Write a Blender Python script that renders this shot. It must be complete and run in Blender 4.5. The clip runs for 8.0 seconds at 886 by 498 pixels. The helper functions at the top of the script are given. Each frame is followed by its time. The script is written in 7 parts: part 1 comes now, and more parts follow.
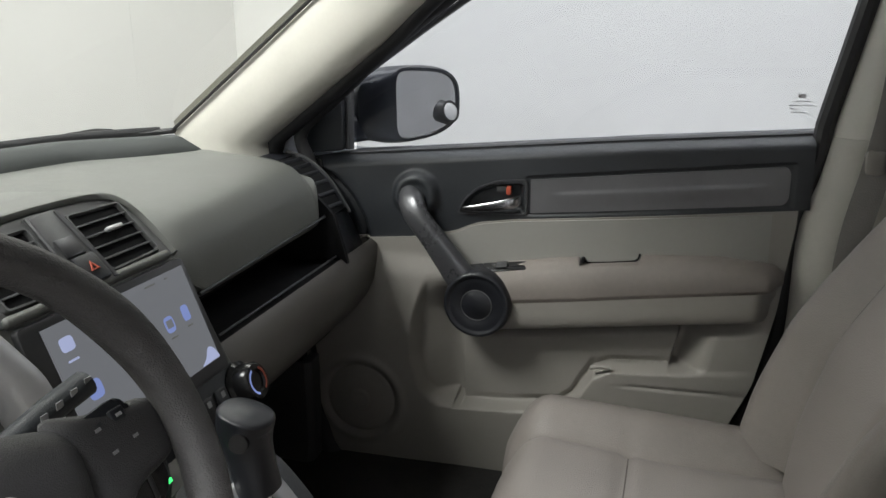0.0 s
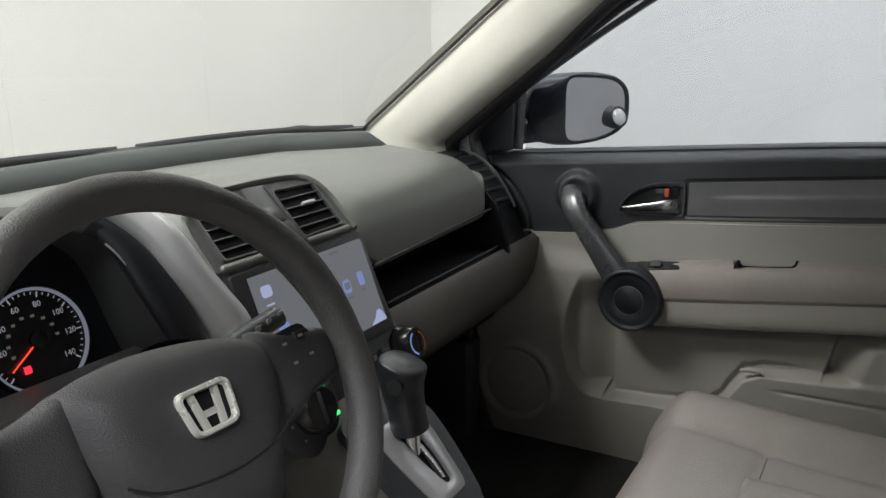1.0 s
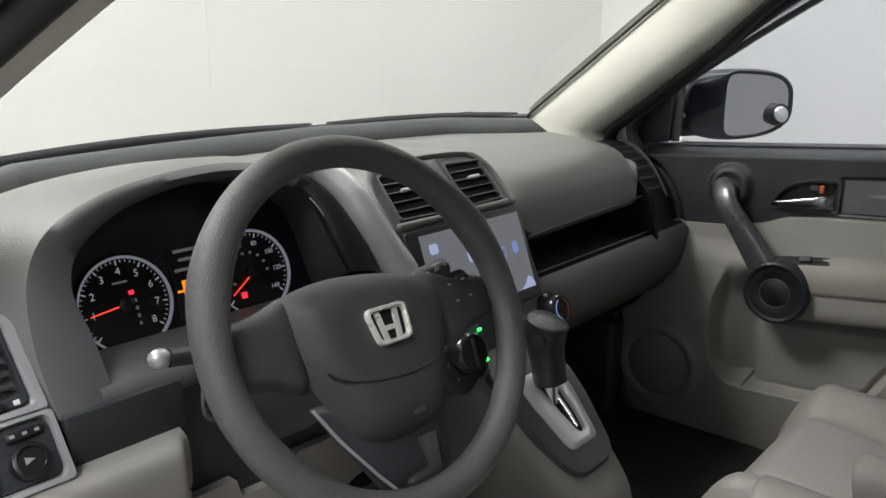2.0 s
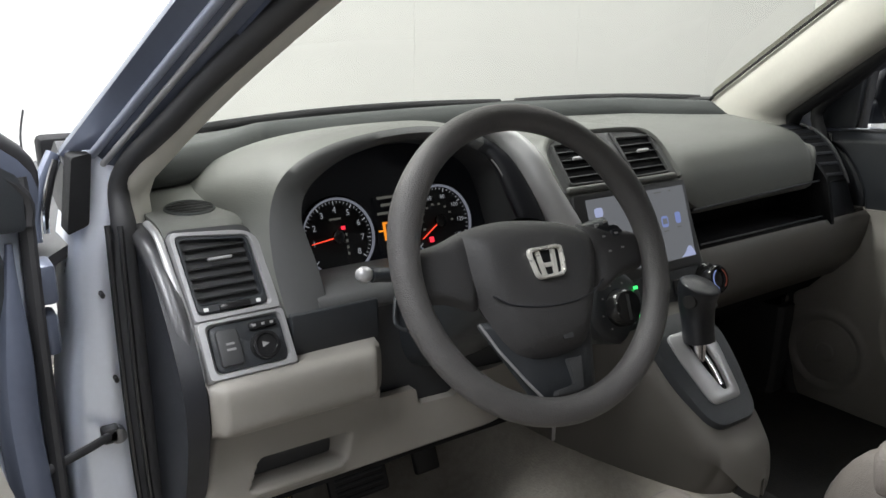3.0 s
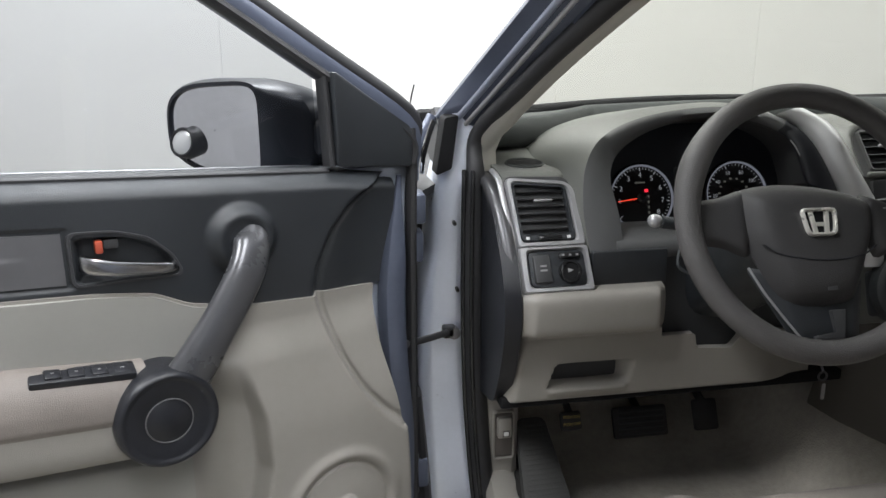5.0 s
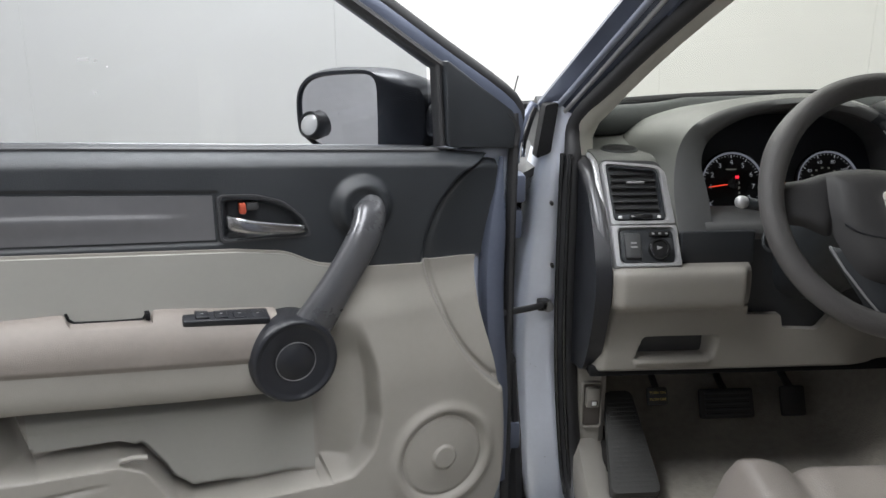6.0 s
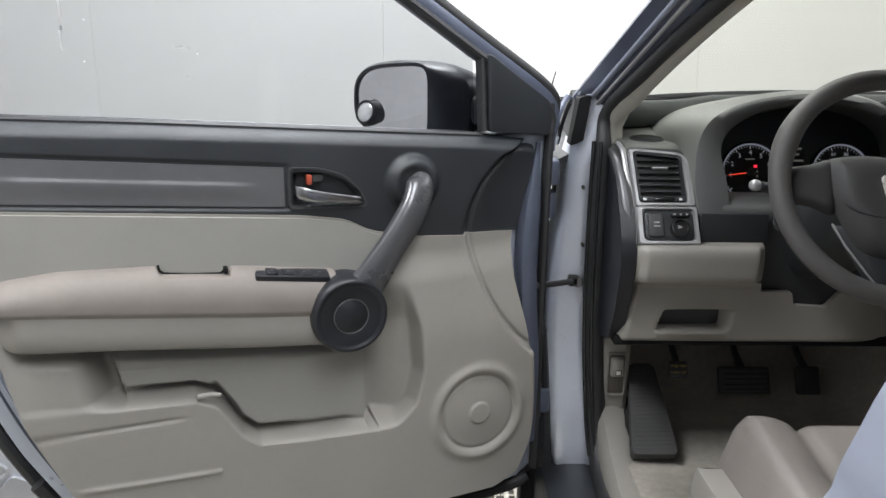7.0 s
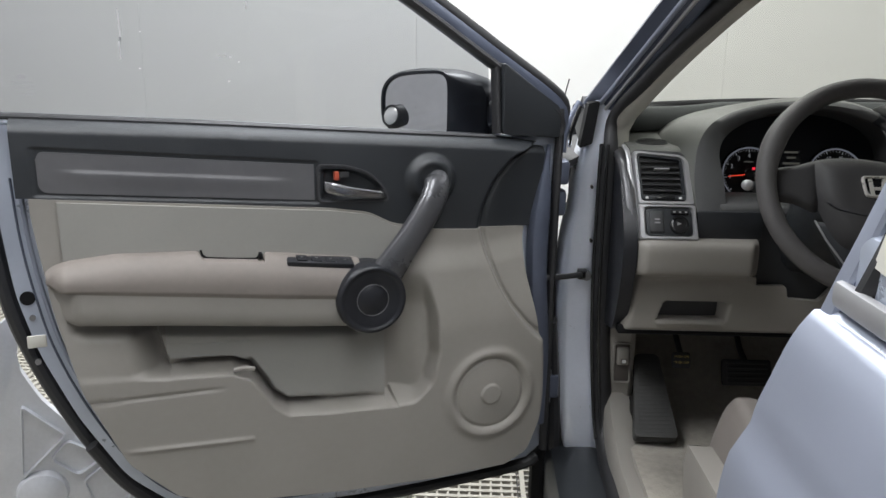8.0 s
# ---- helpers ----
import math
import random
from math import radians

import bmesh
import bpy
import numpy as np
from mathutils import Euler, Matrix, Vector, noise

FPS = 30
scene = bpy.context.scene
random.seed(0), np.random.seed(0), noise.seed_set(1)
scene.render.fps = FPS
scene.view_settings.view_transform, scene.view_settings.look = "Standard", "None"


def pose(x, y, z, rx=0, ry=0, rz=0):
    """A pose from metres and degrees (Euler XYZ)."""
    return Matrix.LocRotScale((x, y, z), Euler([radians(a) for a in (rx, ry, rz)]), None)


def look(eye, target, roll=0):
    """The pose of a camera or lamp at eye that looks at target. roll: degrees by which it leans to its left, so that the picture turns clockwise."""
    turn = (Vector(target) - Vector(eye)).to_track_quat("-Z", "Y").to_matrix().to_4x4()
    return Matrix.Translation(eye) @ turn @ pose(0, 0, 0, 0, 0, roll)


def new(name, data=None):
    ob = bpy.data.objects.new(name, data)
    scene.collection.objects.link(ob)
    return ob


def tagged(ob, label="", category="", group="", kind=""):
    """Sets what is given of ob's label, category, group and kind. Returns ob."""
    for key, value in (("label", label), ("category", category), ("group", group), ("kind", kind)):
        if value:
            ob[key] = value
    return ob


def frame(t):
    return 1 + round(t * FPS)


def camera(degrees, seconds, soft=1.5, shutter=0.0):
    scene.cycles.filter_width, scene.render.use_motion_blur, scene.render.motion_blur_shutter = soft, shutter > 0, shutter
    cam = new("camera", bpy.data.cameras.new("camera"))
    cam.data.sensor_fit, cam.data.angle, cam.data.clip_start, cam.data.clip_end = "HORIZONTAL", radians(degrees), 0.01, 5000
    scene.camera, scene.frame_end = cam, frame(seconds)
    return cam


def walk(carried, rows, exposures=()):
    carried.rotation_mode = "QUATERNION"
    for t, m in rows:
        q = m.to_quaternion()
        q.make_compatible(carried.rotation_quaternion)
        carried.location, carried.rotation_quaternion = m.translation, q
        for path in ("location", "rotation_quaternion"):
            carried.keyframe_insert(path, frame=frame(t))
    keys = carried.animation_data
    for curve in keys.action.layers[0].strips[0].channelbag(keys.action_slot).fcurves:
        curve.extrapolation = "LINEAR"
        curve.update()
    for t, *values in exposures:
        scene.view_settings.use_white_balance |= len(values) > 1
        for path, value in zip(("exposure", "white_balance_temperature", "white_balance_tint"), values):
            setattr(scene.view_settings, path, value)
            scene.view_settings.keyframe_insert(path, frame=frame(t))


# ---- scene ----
cam = camera(58.3, 8.0)
PATH = [
    (0, (-0.665, 0.468, 1.257), (1.181, 1.024, 0.724), -0.7),
    (0.5, (-0.718, 0.415, 1.256), (1.048, 1.2, 0.741), -0.8),
    (1, (-0.763, 0.38, 1.255), (0.907, 1.357, 0.75), -0.8),
    (1.2, (-0.777, 0.367, 1.252), (0.862, 1.397, 0.753), -0.6),
    (2.5, (-0.931, 0.235, 1.258), (0.329, 1.689, 0.711), 0.3),
    (3, (-0.965, 0.163, 1.258), (0.117, 1.749, 0.698), 0.4),
    (3.5, (-1.012, 0.113, 1.245), (-0.09, 1.802, 0.697), 0.7),
    (4, (-1.016, 0.064, 1.237), (-0.325, 1.858, 0.686), 0.0),
    (4.5, (-1.027, -0.002, 1.235), (-0.508, 1.85, 0.688), 0.2),
    (5, (-1.038, -0.085, 1.237), (-0.694, 1.809, 0.697), -0.2),
    (6.3, (-1.062, -0.25, 1.212), (-0.992, 1.678, 0.684), 0.0),
    (6.5, (-1.064, -0.282, 1.206), (-1.006, 1.648, 0.685), 0.2),
    (7, (-1.072, -0.367, 1.206), (-1.063, 1.565, 0.688), 0.5),
    (7.5, (-1.057, -0.442, 1.208), (-1.108, 1.491, 0.697), 0.4),
    (8, (-1.032, -0.497, 1.211), (-1.114, 1.437, 0.71), 0.6),
]
walk(cam, [(t, look(eye, target, roll)) for t, eye, target, roll in PATH],
     exposures=((0.0, 0.48), (1.0, 0.38), (2.5, 0.40), (4.0, 0.32), (4.5, 0.16), (6.5, 0.15), (7.2, 0.14), (8.0, -0.25)))

# ---- room light ----
world = bpy.data.worlds.new("world")
scene.world = world
world.use_nodes = True
world.node_tree.nodes["Background"].inputs[0].default_value = (0.9, 0.95, 1.0, 1)
world.node_tree.nodes["Background"].inputs[1].default_value = 0.05

# assumed long softboxes, unseen, placed to suit the cabin: x, y, length, watts
LAMP_ROWS = [(-1.3, 2.75, 1.5, 205.0), (-2.9, 0.0, 1.8, 135.0), (-0.3, -1.3, 4.4, 190.0), (2.7, 0.5, 5.6, 140.0)]
for lx, ly, length, watts in LAMP_ROWS:
    data = bpy.data.lights.new("ceiling_lamp", "AREA")
    data.shape, data.size, data.size_y, data.energy = "RECTANGLE", 1.1, length, watts
    data.color = (0.955, 0.974, 1.0)
    lamp = new("ceiling_lamp_light", data)
    lamp.matrix_world = pose(lx, ly, 3.96)


# ---- small tools ----
def V(*a):
    return Vector(a)


def ss(a, b, x):
    t = min(1.0, max(0.0, (x - a) / (b - a)))
    return t * t * (3 - 2 * t)


def line(*pts):
    xs, ys = [p[0] for p in pts], [p[1] for p in pts]
    return lambda x: float(np.interp(x, xs, ys))


def soft_line(*pts, wide=0.05):
    """A line through the points with its corners rounded over the share wide of its length."""
    xs = np.linspace(pts[0][0], pts[-1][0], 401)
    ys = np.interp(xs, [p[0] for p in pts], [p[1] for p in pts])
    k = max(1, int(200 * wide))
    pad = np.concatenate([2 * ys[0] - ys[k:0:-1], ys, 2 * ys[-1] - ys[-2:-k - 2:-1]])
    ys = np.convolve(pad, np.ones(2 * k + 1) / (2 * k + 1), "valid")
    return lambda x: float(np.interp(x, xs, ys))


def spline(pts, n=8, closed=False):
    """Catmull-Rom through points of any dimension."""
    P = [np.array(p, float) for p in pts]
    m = len(P)
    out = []
    for i in range(m if closed else m - 1):
        a, b, c, d = (P[(i - 1) % m], P[i], P[(i + 1) % m], P[(i + 2) % m]) if closed else (P[max(i - 1, 0)], P[i], P[i + 1], P[min(i + 2, m - 1)])
        for k in range(n):
            t = k / n
            out.append(0.5 * (2 * b + (c - a) * t + (2 * a - 5 * b + 4 * c - d) * t * t + (3 * b - a - 3 * c + d) * t ** 3))
    if not closed:
        out.append(P[-1])
    return [tuple(float(v) for v in p) for p in out]


def fillet(pts, r, n=5):
    """A closed polygon with its corners rounded."""
    out, m = [], len(pts)
    for i in range(m):
        p, a, b = np.array(pts[i], float), np.array(pts[i - 1], float), np.array(pts[(i + 1) % m], float)
        rr = r[i] if isinstance(r, (list, tuple)) else r
        da, db = np.linalg.norm(a - p), np.linalg.norm(b - p)
        k = min(rr, 0.45 * da, 0.45 * db)
        s, e = p + (a - p) / da * k, p + (b - p) / db * k
        for j in range(n + 1):
            t = j / n
            q = (1 - t) ** 2 * s + 2 * t * (1 - t) * p + t * t * e
            out.append((float(q[0]), float(q[1])))
    return out


def bm_grid(rows, close_u=False, close_v=False):
    bm = bmesh.new()
    vs = [[bm.verts.new(p) for p in row] for row in rows]
    nu, nv = len(vs), len(vs[0])
    for i in range(nu if close_u else nu - 1):
        for j in range(nv if close_v else nv - 1):
            q = [vs[i][j], vs[(i + 1) % nu][j], vs[(i + 1) % nu][(j + 1) % nv], vs[i][(j + 1) % nv]]
            try:
                bm.faces.new(q)
            except ValueError:
                pass
    return bm


def bm_skin(rows, back):
    """An open sheet with a rim that is drawn back by the vector back, so that it has thickness."""
    nu, nv = len(rows), len(rows[0])
    bm = bm_grid(rows)
    bm.verts.ensure_lookup_table()
    ring = [(i, 0) for i in range(nu)] + [(nu - 1, j) for j in range(1, nv)] + [(i, nv - 1) for i in range(nu - 2, -1, -1)] + [(0, j) for j in range(nv - 2, 0, -1)]
    front = [bm.verts[i * nv + j] for i, j in ring]
    rear = [bm.verts.new(v.co + Vector(back)) for v in front]
    m = len(ring)
    for k in range(m):
        bm.faces.new((front[k], rear[k], rear[(k + 1) % m], front[(k + 1) % m]))
    return bm


def bm_slab(poly, d0, d1, bevel=0.0, seg=2, axes="uzw"):
    """A plate: polygon in the plane of the first two axes, from d0 to d1 along the third. uzw: x, z and y."""
    def place(a, b, d):
        return {"uzw": (a, d, b), "xyz": (a, b, d), "yzx": (d, a, b)}[axes]
    bm = bmesh.new()
    lo = [bm.verts.new(place(a, b, d0)) for a, b in poly]
    hi = [bm.verts.new(place(a, b, d1)) for a, b in poly]
    m = len(poly)
    bm.faces.new(lo[::-1])
    top = bm.faces.new(hi)
    for k in range(m):
        bm.faces.new((lo[k], lo[(k + 1) % m], hi[(k + 1) % m], hi[k]))
    if bevel:
        bmesh.ops.bevel(bm, geom=list(top.edges), offset=bevel, segments=seg, affect="EDGES", profile=0.5, clamp_overlap=True)
    return bm


def bm_ring(outer, inner, d0, d1, axes="uzw"):
    """A frame between two polygons of the same number of corners."""
    def place(a, b, d):
        return {"uzw": (a, d, b), "xyz": (a, b, d), "yzx": (d, a, b)}[axes]
    rows = []
    for a, b in zip(outer, inner):
        mid = [(a[0] * (1 - t) + b[0] * t, a[1] * (1 - t) + b[1] * t) for t in (0.25, 0.75)]
        e = d1 - (d1 - d0) * 0.35
        rows.append([place(*a, d0), place(*a, e), place(*mid[0], d1), place(*mid[1], d1), place(*b, e), place(*b, d0)])
    return bm_grid(rows, close_u=True, close_v=True)


def bm_box(cx, cy, cz, sx, sy, sz, bevel=0.004, seg=2):
    bm = bmesh.new()
    bmesh.ops.create_cube(bm, size=1)
    for v in bm.verts:
        v.co = Vector((cx + v.co.x * sx, cy + v.co.y * sy, cz + v.co.z * sz))
    if bevel:
        bmesh.ops.bevel(bm, geom=list(bm.edges), offset=min(bevel, 0.45 * min(sx, sy, sz)), segments=seg, affect="EDGES", profile=0.5)
    return bm


def bm_lathe(profile, n=40, m=None):
    """(radius, height) pairs turned round z."""
    rows = [[(r * math.cos(2 * math.pi * k / n), r * math.sin(2 * math.pi * k / n), z) for r, z in profile] for k in range(n)]
    bm = bm_grid(rows, close_u=True)
    bmesh.ops.remove_doubles(bm, verts=list(bm.verts), dist=1e-6)
    if m is not None:
        bmesh.ops.transform(bm, matrix=m, verts=list(bm.verts))
    return bm


def bm_tube(path, sizes, n=12, up=(0, 0, 1), power=1.0, caps=True, closed=False):
    """A tube along points; sizes: (half width, half height) or a list of them; power below 1 makes the section boxier."""
    P = [Vector(p) for p in path]
    m = len(P)
    if not isinstance(sizes, list):
        sizes = [sizes] * m
    rows = []
    for i, p in enumerate(P):
        if closed:
            t = (P[(i + 1) % m] - P[i - 1]).normalized()
        else:
            t = (P[min(i + 1, m - 1)] - P[max(i - 1, 0)]).normalized()
        side = t.cross(Vector(up))
        side = side.normalized() if side.length > 1e-4 else Vector((1, 0, 0))
        top = side.cross(t).normalized()
        a, b = sizes[i]
        row = []
        for k in range(n):
            c, s = math.cos(2 * math.pi * (k + 0.5) / n), math.sin(2 * math.pi * (k + 0.5) / n)
            c, s = math.copysign(abs(c) ** power, c), math.copysign(abs(s) ** power, s)
            row.append(p + side * a * c + top * b * s)
        rows.append(row)
    bm = bm_grid(rows, close_u=closed, close_v=True)
    if caps and not closed:
        bm.verts.ensure_lookup_table()
        bm.faces.new([bm.verts[k] for k in range(n)][::-1])
        bm.faces.new([bm.verts[(m - 1) * n + k] for k in range(n)])
    return bm


def bm_move(bm, m):
    bmesh.ops.transform(bm, matrix=m, verts=list(bm.verts))
    return bm


BASE = [Matrix.Identity(4)]
DROP = [0.0]


def part(name, bm, mat, parent=None, label="", sharp=35, flip=False):
    """Links a bmesh, seen from the frame BASE, as one mesh object."""
    m = BASE[0]
    if DROP[0]:
        for v in bm.verts:
            v.co.z -= DROP[0] * ss(0.87, 0.95, v.co.z)
    bmesh.ops.transform(bm, matrix=m, verts=list(bm.verts))
    bmesh.ops.recalc_face_normals(bm, faces=list(bm.faces))
    for f in bm.faces:
        f.smooth = True
    for e in bm.edges:
        if len(e.link_faces) == 2 and e.calc_face_angle(0) > radians(sharp):
            e.smooth = False
    me = bpy.data.meshes.new(name)
    bm.to_mesh(me)
    bm.free()
    me.materials.append(mat)
    ob = new(name, me)
    if parent is not None:
        ob.parent = parent
        ob.matrix_parent_inverse = parent.matrix_world.inverted()
    if label:
        ob["label"] = label
    return ob


def thing(name, at, label, category, group="", kind=""):
    ob = new(name)
    ob.empty_display_size = 0.05
    ob.location = at
    bpy.context.view_layer.update()
    return tagged(ob, label, category, group, kind)


def relief(u0, u1, bot, top, wf, nu, nv, back=0.03, warp=None):
    """A panel in the door's frame (length, depth, height), w = wf(length, height), with a rim. warp moves points along the length."""
    rows = []
    for i in range(nu + 1):
        u = u0 + (u1 - u0) * i / nu
        b, t = bot(u), top(u)
        rows.append([(u, wf(u, b + (t - b) * j / nv), b + (t - b) * j / nv) for j in range(nv + 1)])
    if warp:
        rows = [[(warp(u, z), w, z) for u, w, z in row] for row in rows]
    return bm_skin(rows, (0, -back, 0))


# ---- materials ----
def material(name, color, rough=0.5, metal=0.0, grain=0.0, grain_size=900.0, mottle=0.12, mottle_size=9.0, coat=0.0, spec=0.5, sheen=0.0, wear=0.0):
    mat = bpy.data.materials.new(name)
    mat.use_nodes = True
    nt = mat.node_tree
    N, L = nt.nodes, nt.links
    b = N["Principled BSDF"]
    b.inputs["Roughness"].default_value = rough
    b.inputs["Metallic"].default_value = metal
    b.inputs["Specular IOR Level"].default_value = spec
    b.inputs["Coat Weight"].default_value = coat
    b.inputs["Coat Roughness"].default_value = 0.08
    b.inputs["Sheen Weight"].default_value = sheen
    pos = N.new("ShaderNodeTexCoord")
    big = N.new("ShaderNodeTexNoise")
    big.inputs["Scale"].default_value, big.inputs["Detail"].default_value = mottle_size, 5
    L.new(pos.outputs["Object"], big.inputs["Vector"])
    mid = N.new("ShaderNodeTexNoise")
    mid.inputs["Scale"].default_value, mid.inputs["Detail"].default_value = mottle_size * 14, 3
    L.new(pos.outputs["Object"], mid.inputs["Vector"])
    add = N.new("ShaderNodeMath")
    add.operation = "MULTIPLY_ADD"
    L.new(mid.outputs["Fac"], add.inputs[0])
    add.inputs[1].default_value = 0.35
    L.new(big.outputs["Fac"], add.inputs[2])
    ramp = N.new("ShaderNodeMapRange")
    ramp.inputs["From Min"].default_value, ramp.inputs["From Max"].default_value = 0.42, 0.92
    ramp.inputs["To Min"].default_value, ramp.inputs["To Max"].default_value = 1 - mottle, 1 + mottle
    L.new(add.outputs[0], ramp.inputs["Value"])
    mul = N.new("ShaderNodeVectorMath")
    mul.operation = "SCALE"
    mul.inputs[0].default_value = color
    L.new(ramp.outputs[0], mul.inputs["Scale"])
    L.new(mul.outputs[0], b.inputs["Base Color"])
    rr = N.new("ShaderNodeMapRange")
    rr.inputs["From Min"].default_value, rr.inputs["From Max"].default_value = 0.4, 0.95
    rr.inputs["To Min"].default_value, rr.inputs["To Max"].default_value = max(0.02, rough * 0.82), min(1, rough * 1.2)
    L.new(add.outputs[0], rr.inputs["Value"])
    L.new(rr.outputs[0], b.inputs["Roughness"])
    if grain:
        g = N.new("ShaderNodeTexVoronoi")
        g.inputs["Scale"].default_value = grain_size
        L.new(pos.outputs["Object"], g.inputs["Vector"])
        bump = N.new("ShaderNodeBump")
        bump.inputs["Strength"].default_value, bump.inputs["Distance"].default_value = grain, 0.0006
        L.new(g.outputs["Distance"], bump.inputs["Height"])
        L.new(bump.outputs[0], b.inputs["Normal"])
    return mat


def glow(name, color, strength):
    mat = bpy.data.materials.new(name)
    mat.use_nodes = True
    b = mat.node_tree.nodes["Principled BSDF"]
    b.inputs["Base Color"].default_value = (0.02, 0.02, 0.02, 1)
    b.inputs["Emission Color"].default_value = (*color, 1)
    b.inputs["Emission Strength"].default_value = strength
    return mat


def pane(name, tint, gloss=1.0, rough=0.0):
    mat = bpy.data.materials.new(name)
    mat.use_nodes = True
    nt = mat.node_tree
    N, L = nt.nodes, nt.links
    N.remove(N["Principled BSDF"])
    clear, shine, mix, edge = N.new("ShaderNodeBsdfTransparent"), N.new("ShaderNodeBsdfGlossy"), N.new("ShaderNodeMixShader"), N.new("ShaderNodeLayerWeight")
    clear.inputs[0].default_value = (*tint, 1)
    shine.inputs["Roughness"].default_value = rough
    shine.inputs["Color"].default_value = (gloss, gloss, gloss, 1)
    # reflection grows towards grazing views, the same from both faces
    edge.inputs["Blend"].default_value = 0.5
    power = N.new("ShaderNodeMath")
    power.operation = "POWER"
    power.inputs[1].default_value = 5.0
    L.new(edge.outputs["Facing"], power.inputs[0])
    level = N.new("ShaderNodeMath")
    level.operation = "MULTIPLY_ADD"
    level.inputs[1].default_value, level.inputs[2].default_value = 0.6, 0.02
    L.new(power.outputs[0], level.inputs[0])
    L.new(level.outputs[0], mix.inputs[0])
    L.new(clear.outputs[0], mix.inputs[1])
    L.new(shine.outputs[0], mix.inputs[2])
    L.new(mix.outputs[0], N["Material Output"].inputs[0])
    return mat


M_BLACK = material("black_grained_plastic", (0.024, 0.027, 0.031), 0.42, grain=0.5, mottle=0.15, spec=0.55)
M_DARK = material("charcoal_plastic", (0.045, 0.046, 0.048), 0.55, grain=0.4, mottle=0.15)
M_DASH = material("grey_soft_dash", (0.138, 0.141, 0.131), 0.42, grain=0.6, grain_size=700, mottle=0.08)
M_RIDGE = material("dark_green_grey_dash", (0.046, 0.051, 0.050), 0.6, grain=0.4, mottle=0.1)
M_HOOD = material("grey_dash_face", (0.092, 0.093, 0.094), 0.46, grain=0.5, grain_size=800, mottle=0.1)
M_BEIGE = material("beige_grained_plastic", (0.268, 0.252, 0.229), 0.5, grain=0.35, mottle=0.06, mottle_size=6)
# Darker copy of the beige: shade put into glovebox and console colour.
M_BEIGE_SHADE = material("shaded_beige_plastic", (0.086, 0.079, 0.070), 0.5, grain=0.35, mottle=0.08, mottle_size=6)
M_BLADE = material("silver_matt_paint", (0.62, 0.62, 0.63), 0.34, metal=0.2, mottle=0.05)
M_LEVER = material("satin_chrome", (0.40, 0.40, 0.41), 0.24, metal=1.0, mottle=0.05)
M_INSERT = material("grey_beige_vinyl", (0.29, 0.283, 0.262), 0.6, grain=0.5, grain_size=1200, mottle=0.05)
M_ARM = material("worn_taupe_vinyl", (0.208, 0.183, 0.165), 0.55, grain=0.5, mottle=0.12, mottle_size=7)
M_SEAT = material("taupe_leather", (0.228, 0.204, 0.188), 0.5, grain=0.7, grain_size=500, mottle=0.09)
M_SEAM = material("dark_seam", (0.10, 0.088, 0.08), 0.8)
M_PILLAR = material("cream_pillar_trim", (0.58, 0.565, 0.51), 0.6, grain=0.4, mottle=0.05)
M_PILLOW = material("warm_grey_pillar_trim", (0.47, 0.455, 0.41), 0.6, grain=0.4, mottle=0.06)
M_SILVER = material("silver_painted_trim", (0.42, 0.42, 0.43), 0.38, metal=0.45, mottle=0.06)
M_INLAY = material("gunmetal_inlay", (0.172, 0.171, 0.177), 0.42, metal=0.5, mottle=0.12, mottle_size=4)
M_BAND = material("dark_gunmetal_band", (0.075, 0.075, 0.079), 0.34, metal=0.4, mottle=0.06)
M_BADGE = material("bright_badge_chrome", (0.86, 0.84, 0.78), 0.28, metal=0.5, mottle=0.03)
M_STRUT = material("gunmetal_grip", (0.105, 0.106, 0.113), 0.28, metal=0.5, mottle=0.08)
M_WHEEL = material("charcoal_leather", (0.088, 0.084, 0.083), 0.5, grain=0.8, grain_size=650, mottle=0.12)
M_PAD = material("dark_airbag_cover", (0.042, 0.041, 0.042), 0.5, grain=0.6, grain_size=800, mottle=0.1)
M_GLOSS = material("gloss_black", (0.017, 0.017, 0.018), 0.16, mottle=0.05)
M_SHELL = material("black_mirror_shell", (0.014, 0.016, 0.022), 0.34, mottle=0.08)
M_VOID = material("deep_black_plastic_and_shade", (0.010, 0.010, 0.011), 0.7, spec=0.15, mottle=0.05)
M_RUBBER = material("black_rubber_and_shade", (0.025, 0.025, 0.027), 0.5, mottle=0.2)
M_REST = material("worn_grey_rubber", (0.052, 0.052, 0.050), 0.8, grain=0.8, grain_size=300, mottle=0.35, mottle_size=14)
M_CAP = material("satin_black_cap", (0.015, 0.016, 0.020), 0.34, grain=0.3, mottle=0.1)
M_CHROME = material("chrome", (0.72, 0.72, 0.73), 0.12, metal=1.0, mottle=0.03)
M_STEEL = material("dull_steel", (0.32, 0.32, 0.33), 0.4, metal=0.9, mottle=0.2)
# One body paint in four tones: light and shade put into the colour.
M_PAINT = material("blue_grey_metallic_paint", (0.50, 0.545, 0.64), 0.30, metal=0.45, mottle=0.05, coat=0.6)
M_PAINT_SHADE = material("body_paint_shade_tone", (0.105, 0.12, 0.165), 0.36, metal=0.35, mottle=0.1, coat=0.2)
M_PAINTS = material("body_paint_mid_tone", (0.35, 0.38, 0.465), 0.36, metal=0.5, mottle=0.03, coat=0.0)
M_PAINT_LIT = material("body_paint_lit_tone", (0.76, 0.80, 0.90), 0.32, metal=0.5, mottle=0.05, coat=0.3)
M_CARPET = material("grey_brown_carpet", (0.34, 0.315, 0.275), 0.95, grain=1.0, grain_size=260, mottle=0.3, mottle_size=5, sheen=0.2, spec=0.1)
